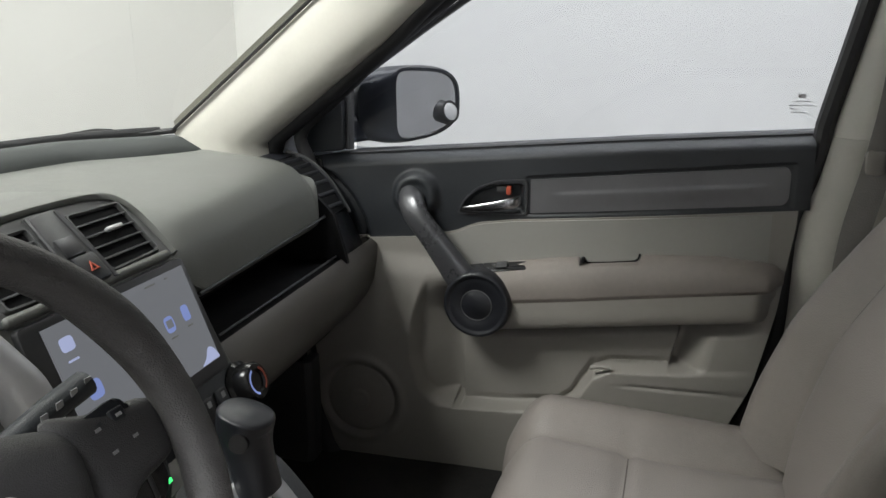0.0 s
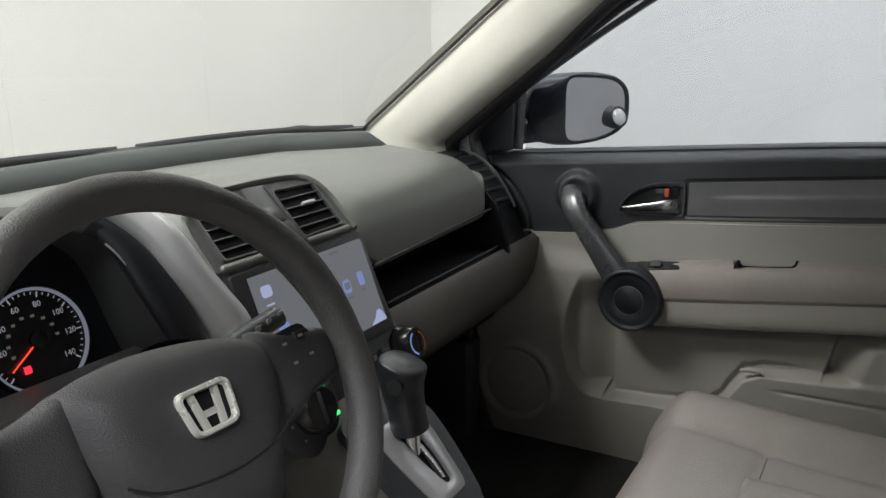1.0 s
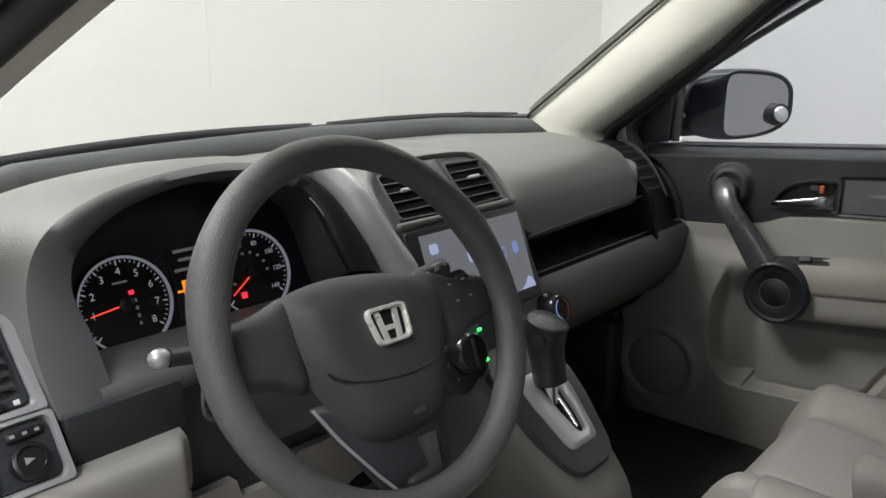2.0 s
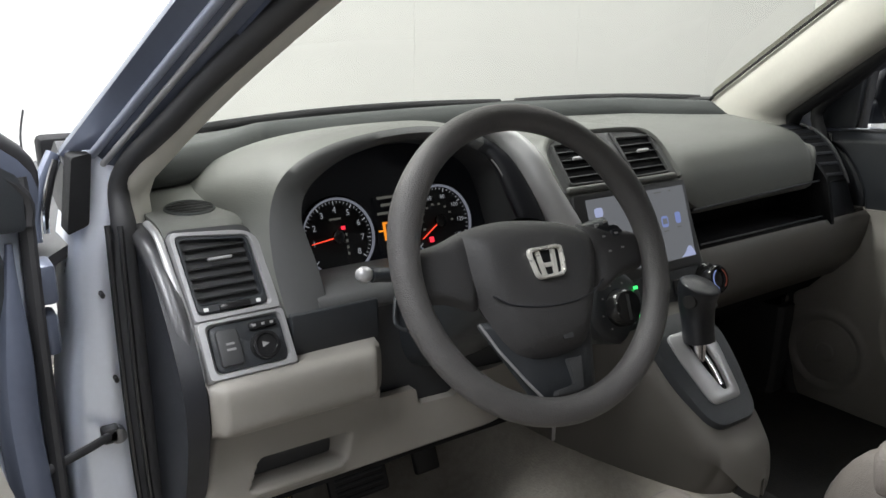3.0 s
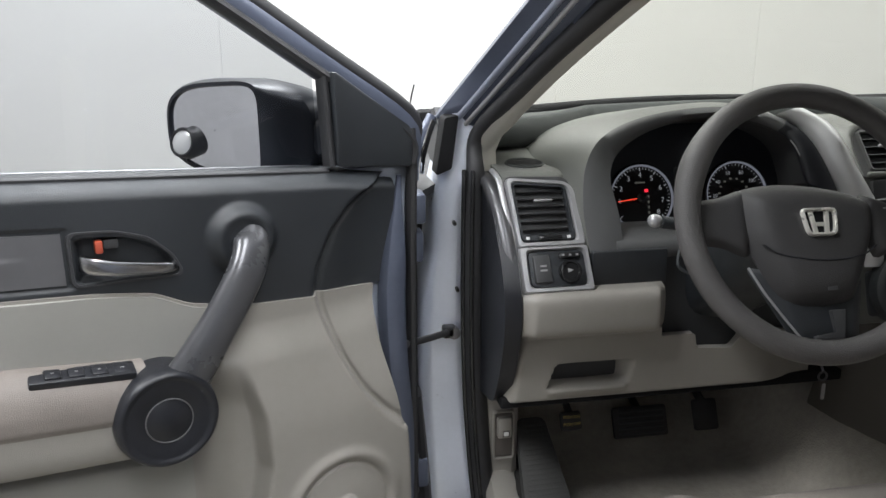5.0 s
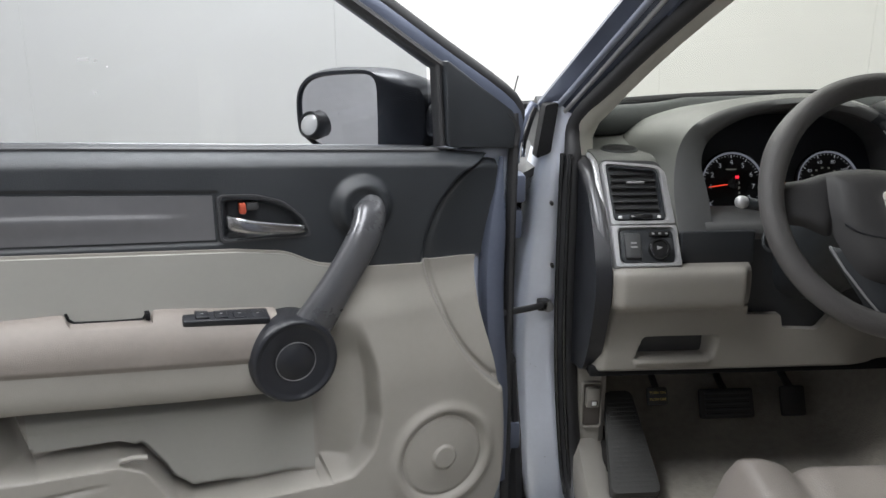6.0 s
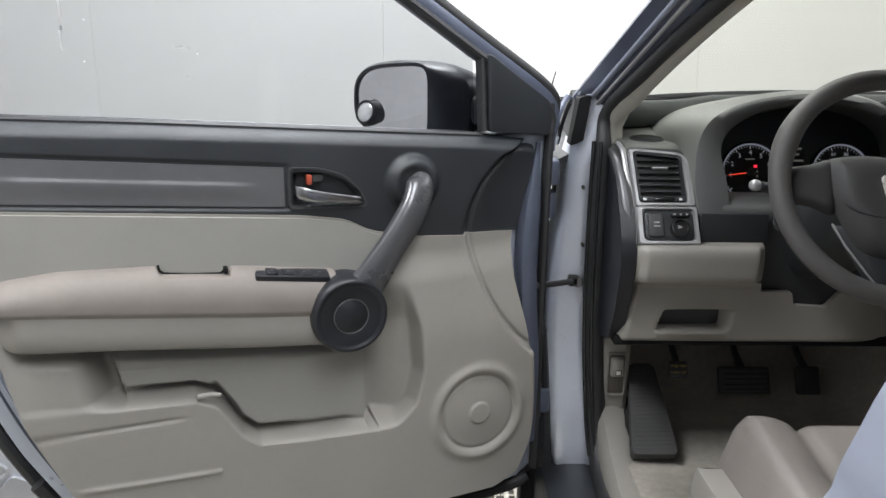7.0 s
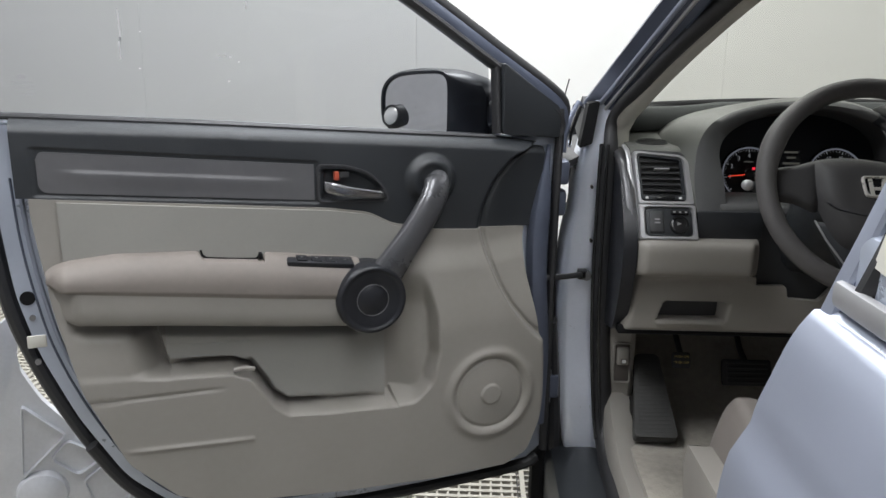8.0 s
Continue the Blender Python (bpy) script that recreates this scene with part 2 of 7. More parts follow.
# Dark copy of the carpet, with the footwell shade in its colour.
M_DCARPET = material("shaded_carpet", (0.03, 0.029, 0.028), 0.95, grain=1.0, grain_size=260, mottle=0.3, mottle_size=6, spec=0.1)
M_LINER = material("grey_headliner", (0.24, 0.235, 0.22), 0.9, grain=0.5, mottle=0.05)
M_WALL = material("white_wall_paint", (0.76, 0.76, 0.74), 0.75, mottle=0.025, mottle_size=0.8)
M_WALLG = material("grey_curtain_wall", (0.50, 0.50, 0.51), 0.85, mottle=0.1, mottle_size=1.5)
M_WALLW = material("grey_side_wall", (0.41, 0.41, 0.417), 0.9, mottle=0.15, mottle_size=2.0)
M_CEIL = material("white_ceiling", (0.80, 0.80, 0.79), 0.8, mottle=0.02, mottle_size=1)
M_TILE = material("beige_floor_tile", (0.36, 0.34, 0.29), 0.4, mottle=0.12, mottle_size=6)
M_TILEGAP = material("dark_floor_base", (0.06, 0.055, 0.05), 0.7, mottle=0.2)
M_PRESS = material("grey_pressed_metal", (0.62, 0.63, 0.66), 0.34, metal=0.4, mottle=0.1)
M_WEB = material("grey_webbing", (0.20, 0.19, 0.18), 0.8, grain=0.6, grain_size=400)
M_WHITE = material("white_mark", (0.75, 0.75, 0.75), 0.5, mottle=0.02)
M_INK = material("etched_mark", (0.42, 0.42, 0.43), 0.6, mottle=0.02)
M_GREY = material("grey_mark", (0.30, 0.30, 0.30), 0.6, mottle=0.02)
M_YELLOW = material("yellow_mark", (0.55, 0.42, 0.12), 0.6, mottle=0.05)
M_RED = material("red_plastic", (0.42, 0.075, 0.04), 0.4, mottle=0.05)
M_MIRROR = material("mirror_glass", (0.93, 0.93, 0.95), 0.02, metal=1.0, mottle=0.0)
# Pale, only partly metallic: the reflected ceiling is put into the colour.
M_CONVEX = material("convex_mirror_glass", (0.88, 0.87, 0.85), 0.22, metal=0.35, mottle=0.0)
M_GLASS_SIDE = pane("tinted_side_glass", (0.50, 0.51, 0.525))
M_GLASS_FRONT = pane("windscreen_glass", (0.68, 0.68, 0.635))
M_GLASS_REAR = pane("dark_privacy_glass", (0.10, 0.10, 0.11))
M_SCREEN = glow("screen_glow", (0.40, 0.42, 0.46), 0.24)
M_ICON = glow("screen_icon_blue", (0.26, 0.34, 0.72), 0.5)
M_ICONW = glow("screen_icon_pale", (0.50, 0.56, 0.85), 0.5)
M_NEEDLE = glow("needle_red", (1.0, 0.07, 0.03), 0.9)
M_REDLAMP = glow("warning_red", (1.0, 0.03, 0.06), 1.0)
M_AMBER = glow("display_amber", (1.0, 0.32, 0.02), 0.75)
M_GREEN = glow("lamp_green", (0.05, 1.0, 0.18), 1.3)
M_DIAL = glow("dial_marks", (0.75, 0.78, 0.85), 0.24)
# The ring is a bezel; a weak glow stands for its reflection.
M_RING = glow("dial_ring_reflection", (0.62, 0.66, 0.80), 0.17)
M_DIALDIM = glow("display_marks", (0.5, 0.5, 0.45), 0.12)

# ---- the studio room ----
WALL_Y, ROOM_X, ROOM_Y0, ROOM_H = 3.6, 4.6, -6.0, 4.0
BASE[0] = Matrix.Identity(4)


def wall(name, x0, x1, y0, y1, mat=M_WALL, label="smooth white painted studio wall, brightly lit"):
    ob = part(name, bm_box((x0 + x1) / 2, (y0 + y1) / 2, ROOM_H / 2, x1 - x0, y1 - y0, ROOM_H, 0), mat)
    return tagged(ob, label, "wall", kind="structure")


# the front wall is hung with wide white boards with narrow joints between them
front_wall = wall("wall_north", -ROOM_X - 0.2, ROOM_X + 0.2, WALL_Y + 0.02, WALL_Y + 0.2)
# Back wall is unseen; both greys are chosen to limit cabin light.
wall("wall_south", -ROOM_X - 0.2, ROOM_X + 0.2, ROOM_Y0 - 0.2, ROOM_Y0, M_WALLG, "unseen back wall of the studio, grey to limit light")
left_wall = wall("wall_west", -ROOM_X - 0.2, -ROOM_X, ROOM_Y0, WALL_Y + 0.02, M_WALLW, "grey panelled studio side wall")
wall("wall_east", ROOM_X, ROOM_X + 0.2, ROOM_Y0, WALL_Y + 0.02)
SEAMS = [-4.6, -2.75, -1.35, 0.18, 1.2, 2.3, 3.45, 4.6]
# the west wall is clad with large panels with dark joints
for z in (1.30, 2.60):
    part("joint", bm_box(-ROOM_X + 0.002, (ROOM_Y0 + WALL_Y) / 2, z, 0.006, WALL_Y - ROOM_Y0 - 0.1, 0.022, 0), M_GREY, left_wall)
for y in (-4.8, -3.4, -2.0, -0.6, 0.8, 2.2):
    part("joint", bm_box(-ROOM_X + 0.001, y, ROOM_H / 2, 0.006, 0.022, ROOM_H - 0.1, 0), M_GREY, left_wall)
for a, b in zip(SEAMS, SEAMS[1:]):
    part("board", bm_box((a + b) / 2, WALL_Y + 0.008, ROOM_H / 2, b - a - 0.0006, 0.02, ROOM_H - 0.02, 0.0012, 1), M_WALL, front_wall)
tagged(part("ceiling", bm_box(0, (ROOM_Y0 + WALL_Y) / 2, ROOM_H + 0.1, 2 * ROOM_X + 0.4, WALL_Y - ROOM_Y0 + 0.4, 0.2, 0), M_CEIL),
       "plain white studio ceiling", "ceiling", kind="structure")
for lx, ly, length, watts in LAMP_ROWS:
    fixture = thing("ceiling_light", (lx, ly, ROOM_H), "unseen softbox light added on the ceiling", "light", "ceiling lights")
    h = length / 2
    part("frame", bm_ring(fillet([(lx - 0.62, ly - h - 0.06), (lx + 0.62, ly - h - 0.06), (lx + 0.62, ly + h + 0.06), (lx - 0.62, ly + h + 0.06)], 0.03),
                          fillet([(lx - 0.57, ly - h - 0.02), (lx + 0.57, ly - h - 0.02), (lx + 0.57, ly + h + 0.02), (lx - 0.57, ly + h + 0.02)], 0.03), ROOM_H, ROOM_H - 0.06, "xyz"), M_WHITE, fixture)

floor = tagged(part("floor", bm_box(0, (ROOM_Y0 + WALL_Y) / 2, -0.112, 2 * ROOM_X, WALL_Y - ROOM_Y0, 0.2, 0), M_TILEGAP),
               "beige vented plastic tile floor with ribs", "floor", kind="structure")


def door_frame_matrix(origin, along, inward):
    return Matrix(((along[0], inward[0], 0, origin[0]), (along[1], inward[1], 0, origin[1]), (0, 0, 1, 0), (0, 0, 0, 1)))


# ---- front doors: length u from the hinge edge, depth w towards the seats, height z ----
D_BELT = soft_line((0.0, 1.012), (0.05, 1.020), (0.16, 1.036), (0.38, 1.052), (0.73, 1.078), (1.05, 1.098), wide=0.03)
D_SPLIT = soft_line((0.0, 0.846), (0.20, 0.858), (0.30, 0.866), (0.385, 0.884), (0.43, 0.908), (0.50, 0.920), (0.69, 0.938), (1.0, 0.967), wide=0.02)
D_BOT = soft_line((0.060, 0.52), (0.072, 0.44), (0.10, 0.375), (0.15, 0.352), (0.30, 0.350), (0.50, 0.362), (0.72, 0.385), (0.80, 0.415),
                  (0.877, 0.493), (0.938, 0.635), (0.970, 0.780), (0.985, 0.90), (0.99, 0.962), wide=0.012)
D_CREASE = soft_line((0.62, 0.055), (0.65, 0.090), (0.70, 0.13), (0.75, 0.16), (0.80, 0.183), (0.857, 0.197), (0.90, 0.190), (0.95, 0.168), (1.0, 0.12), (1.03, 0.03), wide=0.06)
D_POCKET = soft_line((0.38, 0.525), (0.50, 0.532), (0.595, 0.541), (0.62, 0.56), (0.66, 0.622), (0.69, 0.637), (0.80, 0.645), (0.96, 0.658), wide=0.012)
D_COLUMN = soft_line((0.50, 0.37), (0.53, 0.345), (0.56, 0.315), (0.62, 0.300), (0.70, 0.304), (0.76, 0.318), (0.80, 0.33), wide=0.05)
D_INLAY_T = line((0.53, 1.000), (0.97, 1.040))
D_INLAY_B = line((0.53, 0.936), (0.97, 0.974))


def hinge_warp(u, z):
    return u + 0.034 * math.exp(-((z - 0.80) / 0.13) ** 2) * ss(0.20, 0.05, u)


def pocket_gap(u, z):
    """Distance from the pocket's lip, measured square to it."""
    k = (D_POCKET(u + 0.005) - D_POCKET(u - 0.005)) / 0.01
    return (z - D_POCKET(u)) / math.hypot(1, k)


SPK = (0.187, 0.520)
PIV = (0.308, 0.962)


def front_recess(u, z):
    c = D_CREASE(z)
    return -0.020 * ss(c + 0.003, c - 0.010, u) - 0.012 * ss(c, c - 0.12, u) - 0.018 * math.exp(-((u - c) / 0.0075) ** 2)


def lower_w(u, z):
    w = 0.052
    proud = 0.036 * (1 - 0.55 * ss(0.66, 0.84, z))
    inside = ss(D_COLUMN(z) - 0.006, D_COLUMN(z) + 0.012, u) * ss(0.80, 0.71, z)
    if u > 0.385:
        inside *= ss(-0.004, 0.009, pocket_gap(u, z)) * (1 - 0.9 * ss(0.812, 0.872, u - 0.22 * (z - 0.69)))
    else:
        inside *= ss(0.522, 0.545, z)
    w += proud * (1 - inside)
    w -= 0.034 * inside * ss(0.4015, 0.3985, u) * ss(0.32, 0.39, u)
    uu = u - 0.22 * (z - 0.69)
    w -= 0.028 * inside * ss(0.803, 0.807, uu) * ss(0.858, 0.812, uu)
    if 0.39 < u < 0.97:
        w -= (0.030 if DROP[0] == 0 else 0.007) * inside * ss(0.022, 0.009, pocket_gap(u, z)) * (0.3 + 0.7 * ss(0.50, 0.56, u)) * ss(0.41, 0.45, u) * ss(0.815, 0.74, u)
    if z > 0.78:
        w -= 0.010 * ss(0.78, 0.84, z)
    # Shadow below the armrest put into the shape as an undercut.
    if 0.44 < u < 0.96:
        w -= 0.024 * ss(A_LOW(u) - 0.034, A_LOW(u) - 0.010, z) * ss(0.44, 0.47, u) * ss(0.96, 0.90, u) * ss(0.80, 0.77, z)
    d = math.hypot(u - SPK[0], z - SPK[1])
    if d < 0.14:
        w += 0.006 * math.exp(-((d - 0.088) / 0.010) ** 2) - 0.0035 * math.exp(-((d - 0.074) / 0.0035) ** 2)
        w += 0.004 * ss(0.0225, 0.0195, d) + 0.004 * ss(0.072, 0.02, d)
    # pressed line on the pocket front
    if u > 0.66:
        w += 0.0035 * math.exp(-((z - 0.505 - 0.05 * (u - 0.66)) / 0.004) ** 2) * ss(0.62, 0.70, u) * ss(0.90, 0.84, u)
        w -= 0.003 * math.exp(-((z - 0.61 - 0.02 * (u - 0.66)) / 0.003) ** 2) * ss(0.70, 0.74, u)
    return w + front_recess(u, z)


def upper_w(u, z):
    t = D_BELT(u)
    w = 0.052 + 0.004 * math.sin(math.pi * min(1, max(0, (z - 0.86) / (t - 0.86)))) - 0.034 * ss(t - 0.028, t + 0.004, z) ** 1.6
    d = math.hypot(u - PIV[0], z - PIV[1])
    w += 0.016 * ss(0.052, 0.034, d) - 0.004 * ss(0.032, 0.020, d)
    if 0.515 < u < 0.985:
        w -= 0.0035 * ss(0.520, 0.526, u) * ss(0.981, 0.975, u) * ss(D_INLAY_T(u) + 0.008, D_INLAY_T(u) + 0.003, z) * ss(D_INLAY_B(u) - 0.008, D_INLAY_B(u) - 0.003, z)
    e = ((u - 0.505) / 0.108) ** 2 + ((z - 0.934) / 0.058) ** 2
    w -= 0.017 * ss(1.0, 0.82, e) * ss(0.518, 0.508, u) * ss(0.934, 0.940, z)
    return w + front_recess(u, z)


def inlay_top(u):
    return D_INLAY_T(u) - (0.014 - math.sqrt(max(0, 0.014 ** 2 - max(0, u - 0.958) ** 2)))


def inlay_bot(u):
    return D_INLAY_B(u) + (0.014 - math.sqrt(max(0, 0.014 ** 2 - max(0, u - 0.958) ** 2)))


def inlay_w(u, z):
    mid = (D_INLAY_T(u) + D_INLAY_B(u)) / 2 + 0.004
    k = ss(0.955, 0.90, u) * ss(0.555, 0.62, u)
    return 0.0545 + 0.0022 * ss(mid + 0.003, mid - 0.003, z) * k - 0.0016 * ss(mid - 0.004, mid - 0.03, z) * k


A_TOP = soft_line((0.455, 0.826), (0.60, 0.848), (0.73, 0.862), (0.87, 0.868), (0.94, 0.862), (0.965, 0.854), (0.975, 0.846), wide=0.015)
A_MID = soft_line((0.455, 0.755), (0.60, 0.772), (0.80, 0.798), (0.955, 0.818), (0.975, 0.828), wide=0.01)
A_LOW = soft_line((0.455, 0.700), (0.60, 0.716), (0.80, 0.742), (0.94, 0.758), (0.965, 0.766), wide=0.02)


def arm_top(u):
    return A_TOP(u) - 0.013 * ss(0.624, 0.630, u) * ss(0.738, 0.730, u)


def arm_w(u, z):
    b, t = A_MID(u), A_TOP(u)
    k = min(1, max(0, (z - b) / (t - b)))
    end = ss(0.976, 0.945, u)
    return 0.060 + (0.048 * math.sqrt(max(0, 1 - (max(0, k - 0.25) / 0.78) ** 2)) - 0.004 * ss(0.12, 0, k)) * (0.35 + 0.65 * end)


def arm_base_w(u, z):
    b, t = A_LOW(u), A_MID(u)
    k = min(1, max(0, (z - b) / (t - b)))
    end = ss(0.966, 0.93, u)
    return 0.060 + (0.030 + 0.014 * math.sqrt(max(0, 1 - (1 - min(1, k * 1.6)) ** 2.2))) * (0.15 + 0.85 * end)


def insert_w(u, z):
    return 0.0535 + 0.003 * math.sin(math.pi * (u - 0.41) / 0.56)


def wing_mirror(door, driver):
    """Housing with the glass, which looks back past the door, and a small round mirror stuck to it."""
    low = 0.020 if driver else -0.016
    inner, outer = V(0.211, -0.104, 1.096 - low), V(0.293, -0.291, 1.090 - low)
    across = (outer - inner).normalized()
    up = V(0, 0, 1)
    facing = across.cross(up)
    if facing.x < 0:
        facing = -facing
    mid, half_a, half_b = (inner + outer) / 2, (outer - inner).length / 2, 0.074

    def outline(out, inn, sb, d, back=0.0, n=44, square=0.55):
        row = []
        for k in range(n):
            a = 2 * math.pi * k / n
            c, s = math.cos(a), math.sin(a)
            p = 0.62 if c > 0 else square
            c, s = math.copysign(abs(c) ** p, c), math.copysign(abs(s) ** p, s)
            taper = 1 - 0.32 * ((c + 1) / 2) ** 2 * (1 if s < 0 else 0.45)
            if s > 0 and c < 0 and inn > half_a * 1.2:
                taper *= 1 - 0.20 * c * c
            row.append(mid + across * (c * (out if c > 0 else inn)) + up * (s * sb * taper + 0.004) + facing * (d - back * max(0, -c) ** 2))
        return row

    A, B = half_a, half_b
    rows = [outline(A * 0.97, A * 0.97, B * 0.95, -0.006, square=0.32), outline(A * 1.01, A * 1.0, B * 0.99, 0.003, square=0.32), outline(A * 1.07, A * 1.08, B * 1.07, 0.002, square=0.36),
            outline(A * 1.12, A + 0.055, B * 1.13, -0.006, 0.008), outline(A * 1.13, A + 0.076, B * 1.15, -0.020, 0.014), outline(A * 1.11, A + 0.080, B * 1.12, -0.058, 0.006),
            outline(A * 1.02, A + 0.066, B * 1.0, -0.100), outline(A * 0.82, A + 0.03, B * 0.80, -0.128), outline(A * 0.40, A * 0.40, B * 0.40, -0.146), outline(A * 0.02, A * 0.02, B * 0.02, -0.148)]
    housing = part("mirror_housing", bm_grid(rows, close_v=True), M_SHELL, door, "gloss black wing mirror housing")
    part("mirror_glass", bm_grid([outline(A * 0.985, A * 0.985, B * 0.965, -0.002, square=0.32), outline(A * 0.5, A * 0.5, B * 0.5, -0.002, square=0.32), outline(0.001, 0.001, 0.001, -0.002)], close_v=True), M_MIRROR, housing, "clear mirror glass", sharp=80)
    c = mid + across * (half_a * 0.62) - up * 0.019 + facing * 0.002
    turn = Matrix((( *across, 0), (*up, 0), (*facing, 0), (0, 0, 0, 1))).transposed() @ pose(0, 0, 0, -14, -10, 0)
    turn.translation = c
    part("round_mirror_rim", bm_lathe([(0.0250, -0.008), (0.0250, 0.013), (0.0230, 0.016), (0.0205, 0.016), (0.0198, 0.0125)], 32, turn), M_RUBBER, housing, "black rim of a stick-on blind spot mirror")
    part("round_mirror", bm_lathe([(0.0200, 0.0130), (0.016, 0.0148), (0.010, 0.0162), (0.005, 0.0168), (0.0, 0.017)], 32, turn.copy()), M_CONVEX, housing, "small round convex mirror", sharp=80)
    foot = [V(0.03, -0.03, 1.062), V(0.10, -0.05, 1.062), V(0.15, -0.10, 1.066), V(0.185, -0.16, 1.072)]
    part("mirror_foot", bm_tube([(p[0], p[1], p[2] + 0.010) for p in spline(foot, 5)], [(0.032, 0.033)] * 16, 14, power=0.7), M_SHELL, housing)


def car_door(name, origin, along, inward, driver):
    BASE[0] = Matrix.Identity(4)
    DROP[0] = 0.0 if driver else 0.012
    label = ("open blue-grey car door with black and beige trim" if driver else "closed car door with black upper and beige lower trim")
    door = thing(name, (origin[0], origin[1], 0.30), label, "car door", "front doors")
    BASE[0] = door_frame_matrix(origin, along, inward)
    shell = [(0.010, 1.038), (0.010, 0.36), (0.035, 0.315), (0.20, 0.300), (0.45, 0.300), (0.70, 0.318), (0.80, 0.350), (0.885, 0.430), (0.955, 0.560),
             (1.005, 0.690), (1.030, 0.800), (1.040, 0.930), (1.040, 1.04), (1.035, 1.085), (0.60, 1.055), (0.20, 1.025)]
    metal = part("door_shell", bm_slab(fillet(shell, 0.03, 3), -0.095, 0.012, 0.010), M_PAINT, door, "blue-grey painted pressed metal door shell")
    # pressed bulge of the hinge edge
    edge = spline([(0.036, 0.016, 1.014), (0.048, 0.020, 0.93), (0.058, 0.022, 0.82), (0.054, 0.022, 0.70), (0.044, 0.020, 0.58), (0.040, 0.016, 0.40)], 6)
    part("hinge_edge", bm_tube(edge, [(0.004 + 0.018 * ss(0, 0.35, k / 30) - 0.006 * ss(0.8, 1, k / 30), 0.004 + 0.016 * ss(0, 0.35, k / 30)) for k in range(len(edge))], 12, up=(0, 1, 0), power=0.8), M_PAINT_SHADE, metal)
    part("hinge_seal", bm_tube([(0.021, 0.020, 0.33), (0.023, 0.024, 0.6), (0.021, 0.024, 0.9), (0.015, 0.020, 1.04), (0.014, 0.014, 1.085)], (0.009, 0.011), 10, up=(0, 1, 0)), M_RUBBER, door, "black rubber hinge side seal")
    part("door_skin", bm_slab(fillet([(-0.025, 1.0), (-0.025, 0.34), (0.02, 0.285), (0.45, 0.270), (0.72, 0.285), (0.83, 0.325), (0.925, 0.42), (1.0, 0.55), (1.05, 0.68), (1.078, 0.80), (1.085, 0.95), (1.078, 1.03), (0.6, 1.005)], 0.03, 3), -0.125, -0.090, 0.008), M_PAINT, metal, "blue-grey metallic outer skin")
    rim = spline([(0.010, -0.03, 0.34), (0.04, -0.03, 0.300), (0.45, -0.03, 0.288), (0.72, -0.03, 0.305), (0.815, -0.03, 0.345), (0.905, -0.03, 0.430), (0.975, -0.03, 0.560), (1.025, -0.03, 0.690), (1.050, -0.03, 0.800), (1.060, -0.03, 0.95), (1.054, -0.03, 1.08)], 6)
    part("door_seal", bm_tube(rim, (0.014, 0.018), 10, up=(0, 1, 0)), M_RUBBER, door, "black rubber door seal")
    bead = spline([(0.30, 0.012, 0.322), (0.62, 0.012, 0.334), (0.755, 0.012, 0.362), (0.845, 0.012, 0.438), (0.915, 0.012, 0.560), (0.965, 0.012, 0.690), (0.988, 0.012, 0.80), (1.0, 0.012, 0.90), (1.004, 0.012, 1.0)], 6)
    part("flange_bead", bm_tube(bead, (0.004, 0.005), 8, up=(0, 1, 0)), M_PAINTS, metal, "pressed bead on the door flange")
    part("flange_line", bm_tube([(u + 0.012, w + 0.001, z - 0.006) for u, w, z in bead], (0.0022, 0.0022), 6, up=(0, 1, 0)), M_PAINT_SHADE, metal)
    # Black band holds both the rubber seal and the sill's shadow.
    part("bottom_seal_shade", bm_tube(spline([(0.03, 0.004, 0.305), (0.10, 0.004, 0.288), (0.45, 0.004, 0.284), (0.70, 0.004, 0.300), (0.80, 0.004, 0.335), (0.88, 0.004, 0.405), (0.94, 0.004, 0.50)], 6), (0.013, 0.014), 10, up=(0, 1, 0)), M_RUBBER, door, "black rubber seal under the door with the sill's shadow")
    # latch face
    part("latch_hole", bm_tube([(1.012, 0.002, 0.790), (1.012, 0.0145, 0.790)], (0.012, 0.012), 18, up=(0, 0, 1)), M_VOID, metal)
    part("latch_plate", bm_box(1.006, 0.012, 0.712, 0.030, 0.006, 0.022, 0.002), M_PILLAR, metal, "pale plastic latch plate")
    for z in (0.755, 0.675):
        part("screw", bm_tube([(1.008, 0.008, z), (1.008, 0.0155, z)], (0.005, 0.005), 10), M_STEEL, metal)
    # trim panels
    part("lower_panel", relief(0.064, 0.988, D_BOT, D_SPLIT, lower_w, 400, 230, 0.045, hinge_warp), M_BEIGE, door, "beige moulded lower panel with pocket and speaker", sharp=50)
    part("upper_panel", relief(0.046, 1.006, D_SPLIT, D_BELT, upper_w, 260, 76, 0.04, hinge_warp), M_BLACK, door, "black soft upper panel", sharp=50)
    part("insert", relief(0.350, 0.948, lambda u: A_TOP(max(u, 0.456)) - 0.02, lambda u: D_SPLIT(u) - 0.004, lambda u, z: insert_w(u, z) + 0.009, 50, 12, 0.03), M_INSERT, door, "smooth grey-beige vinyl insert")
    part("armrest_pad", relief(0.456, 0.975, A_MID, arm_top, arm_w, 150, 24, 0.03), M_ARM, door, "worn taupe padded armrest", sharp=55)
    part("armrest_base", relief(0.456, 0.966, A_LOW, A_MID, arm_base_w, 70, 16, 0.03), M_BEIGE, door, "beige armrest underside", sharp=55)
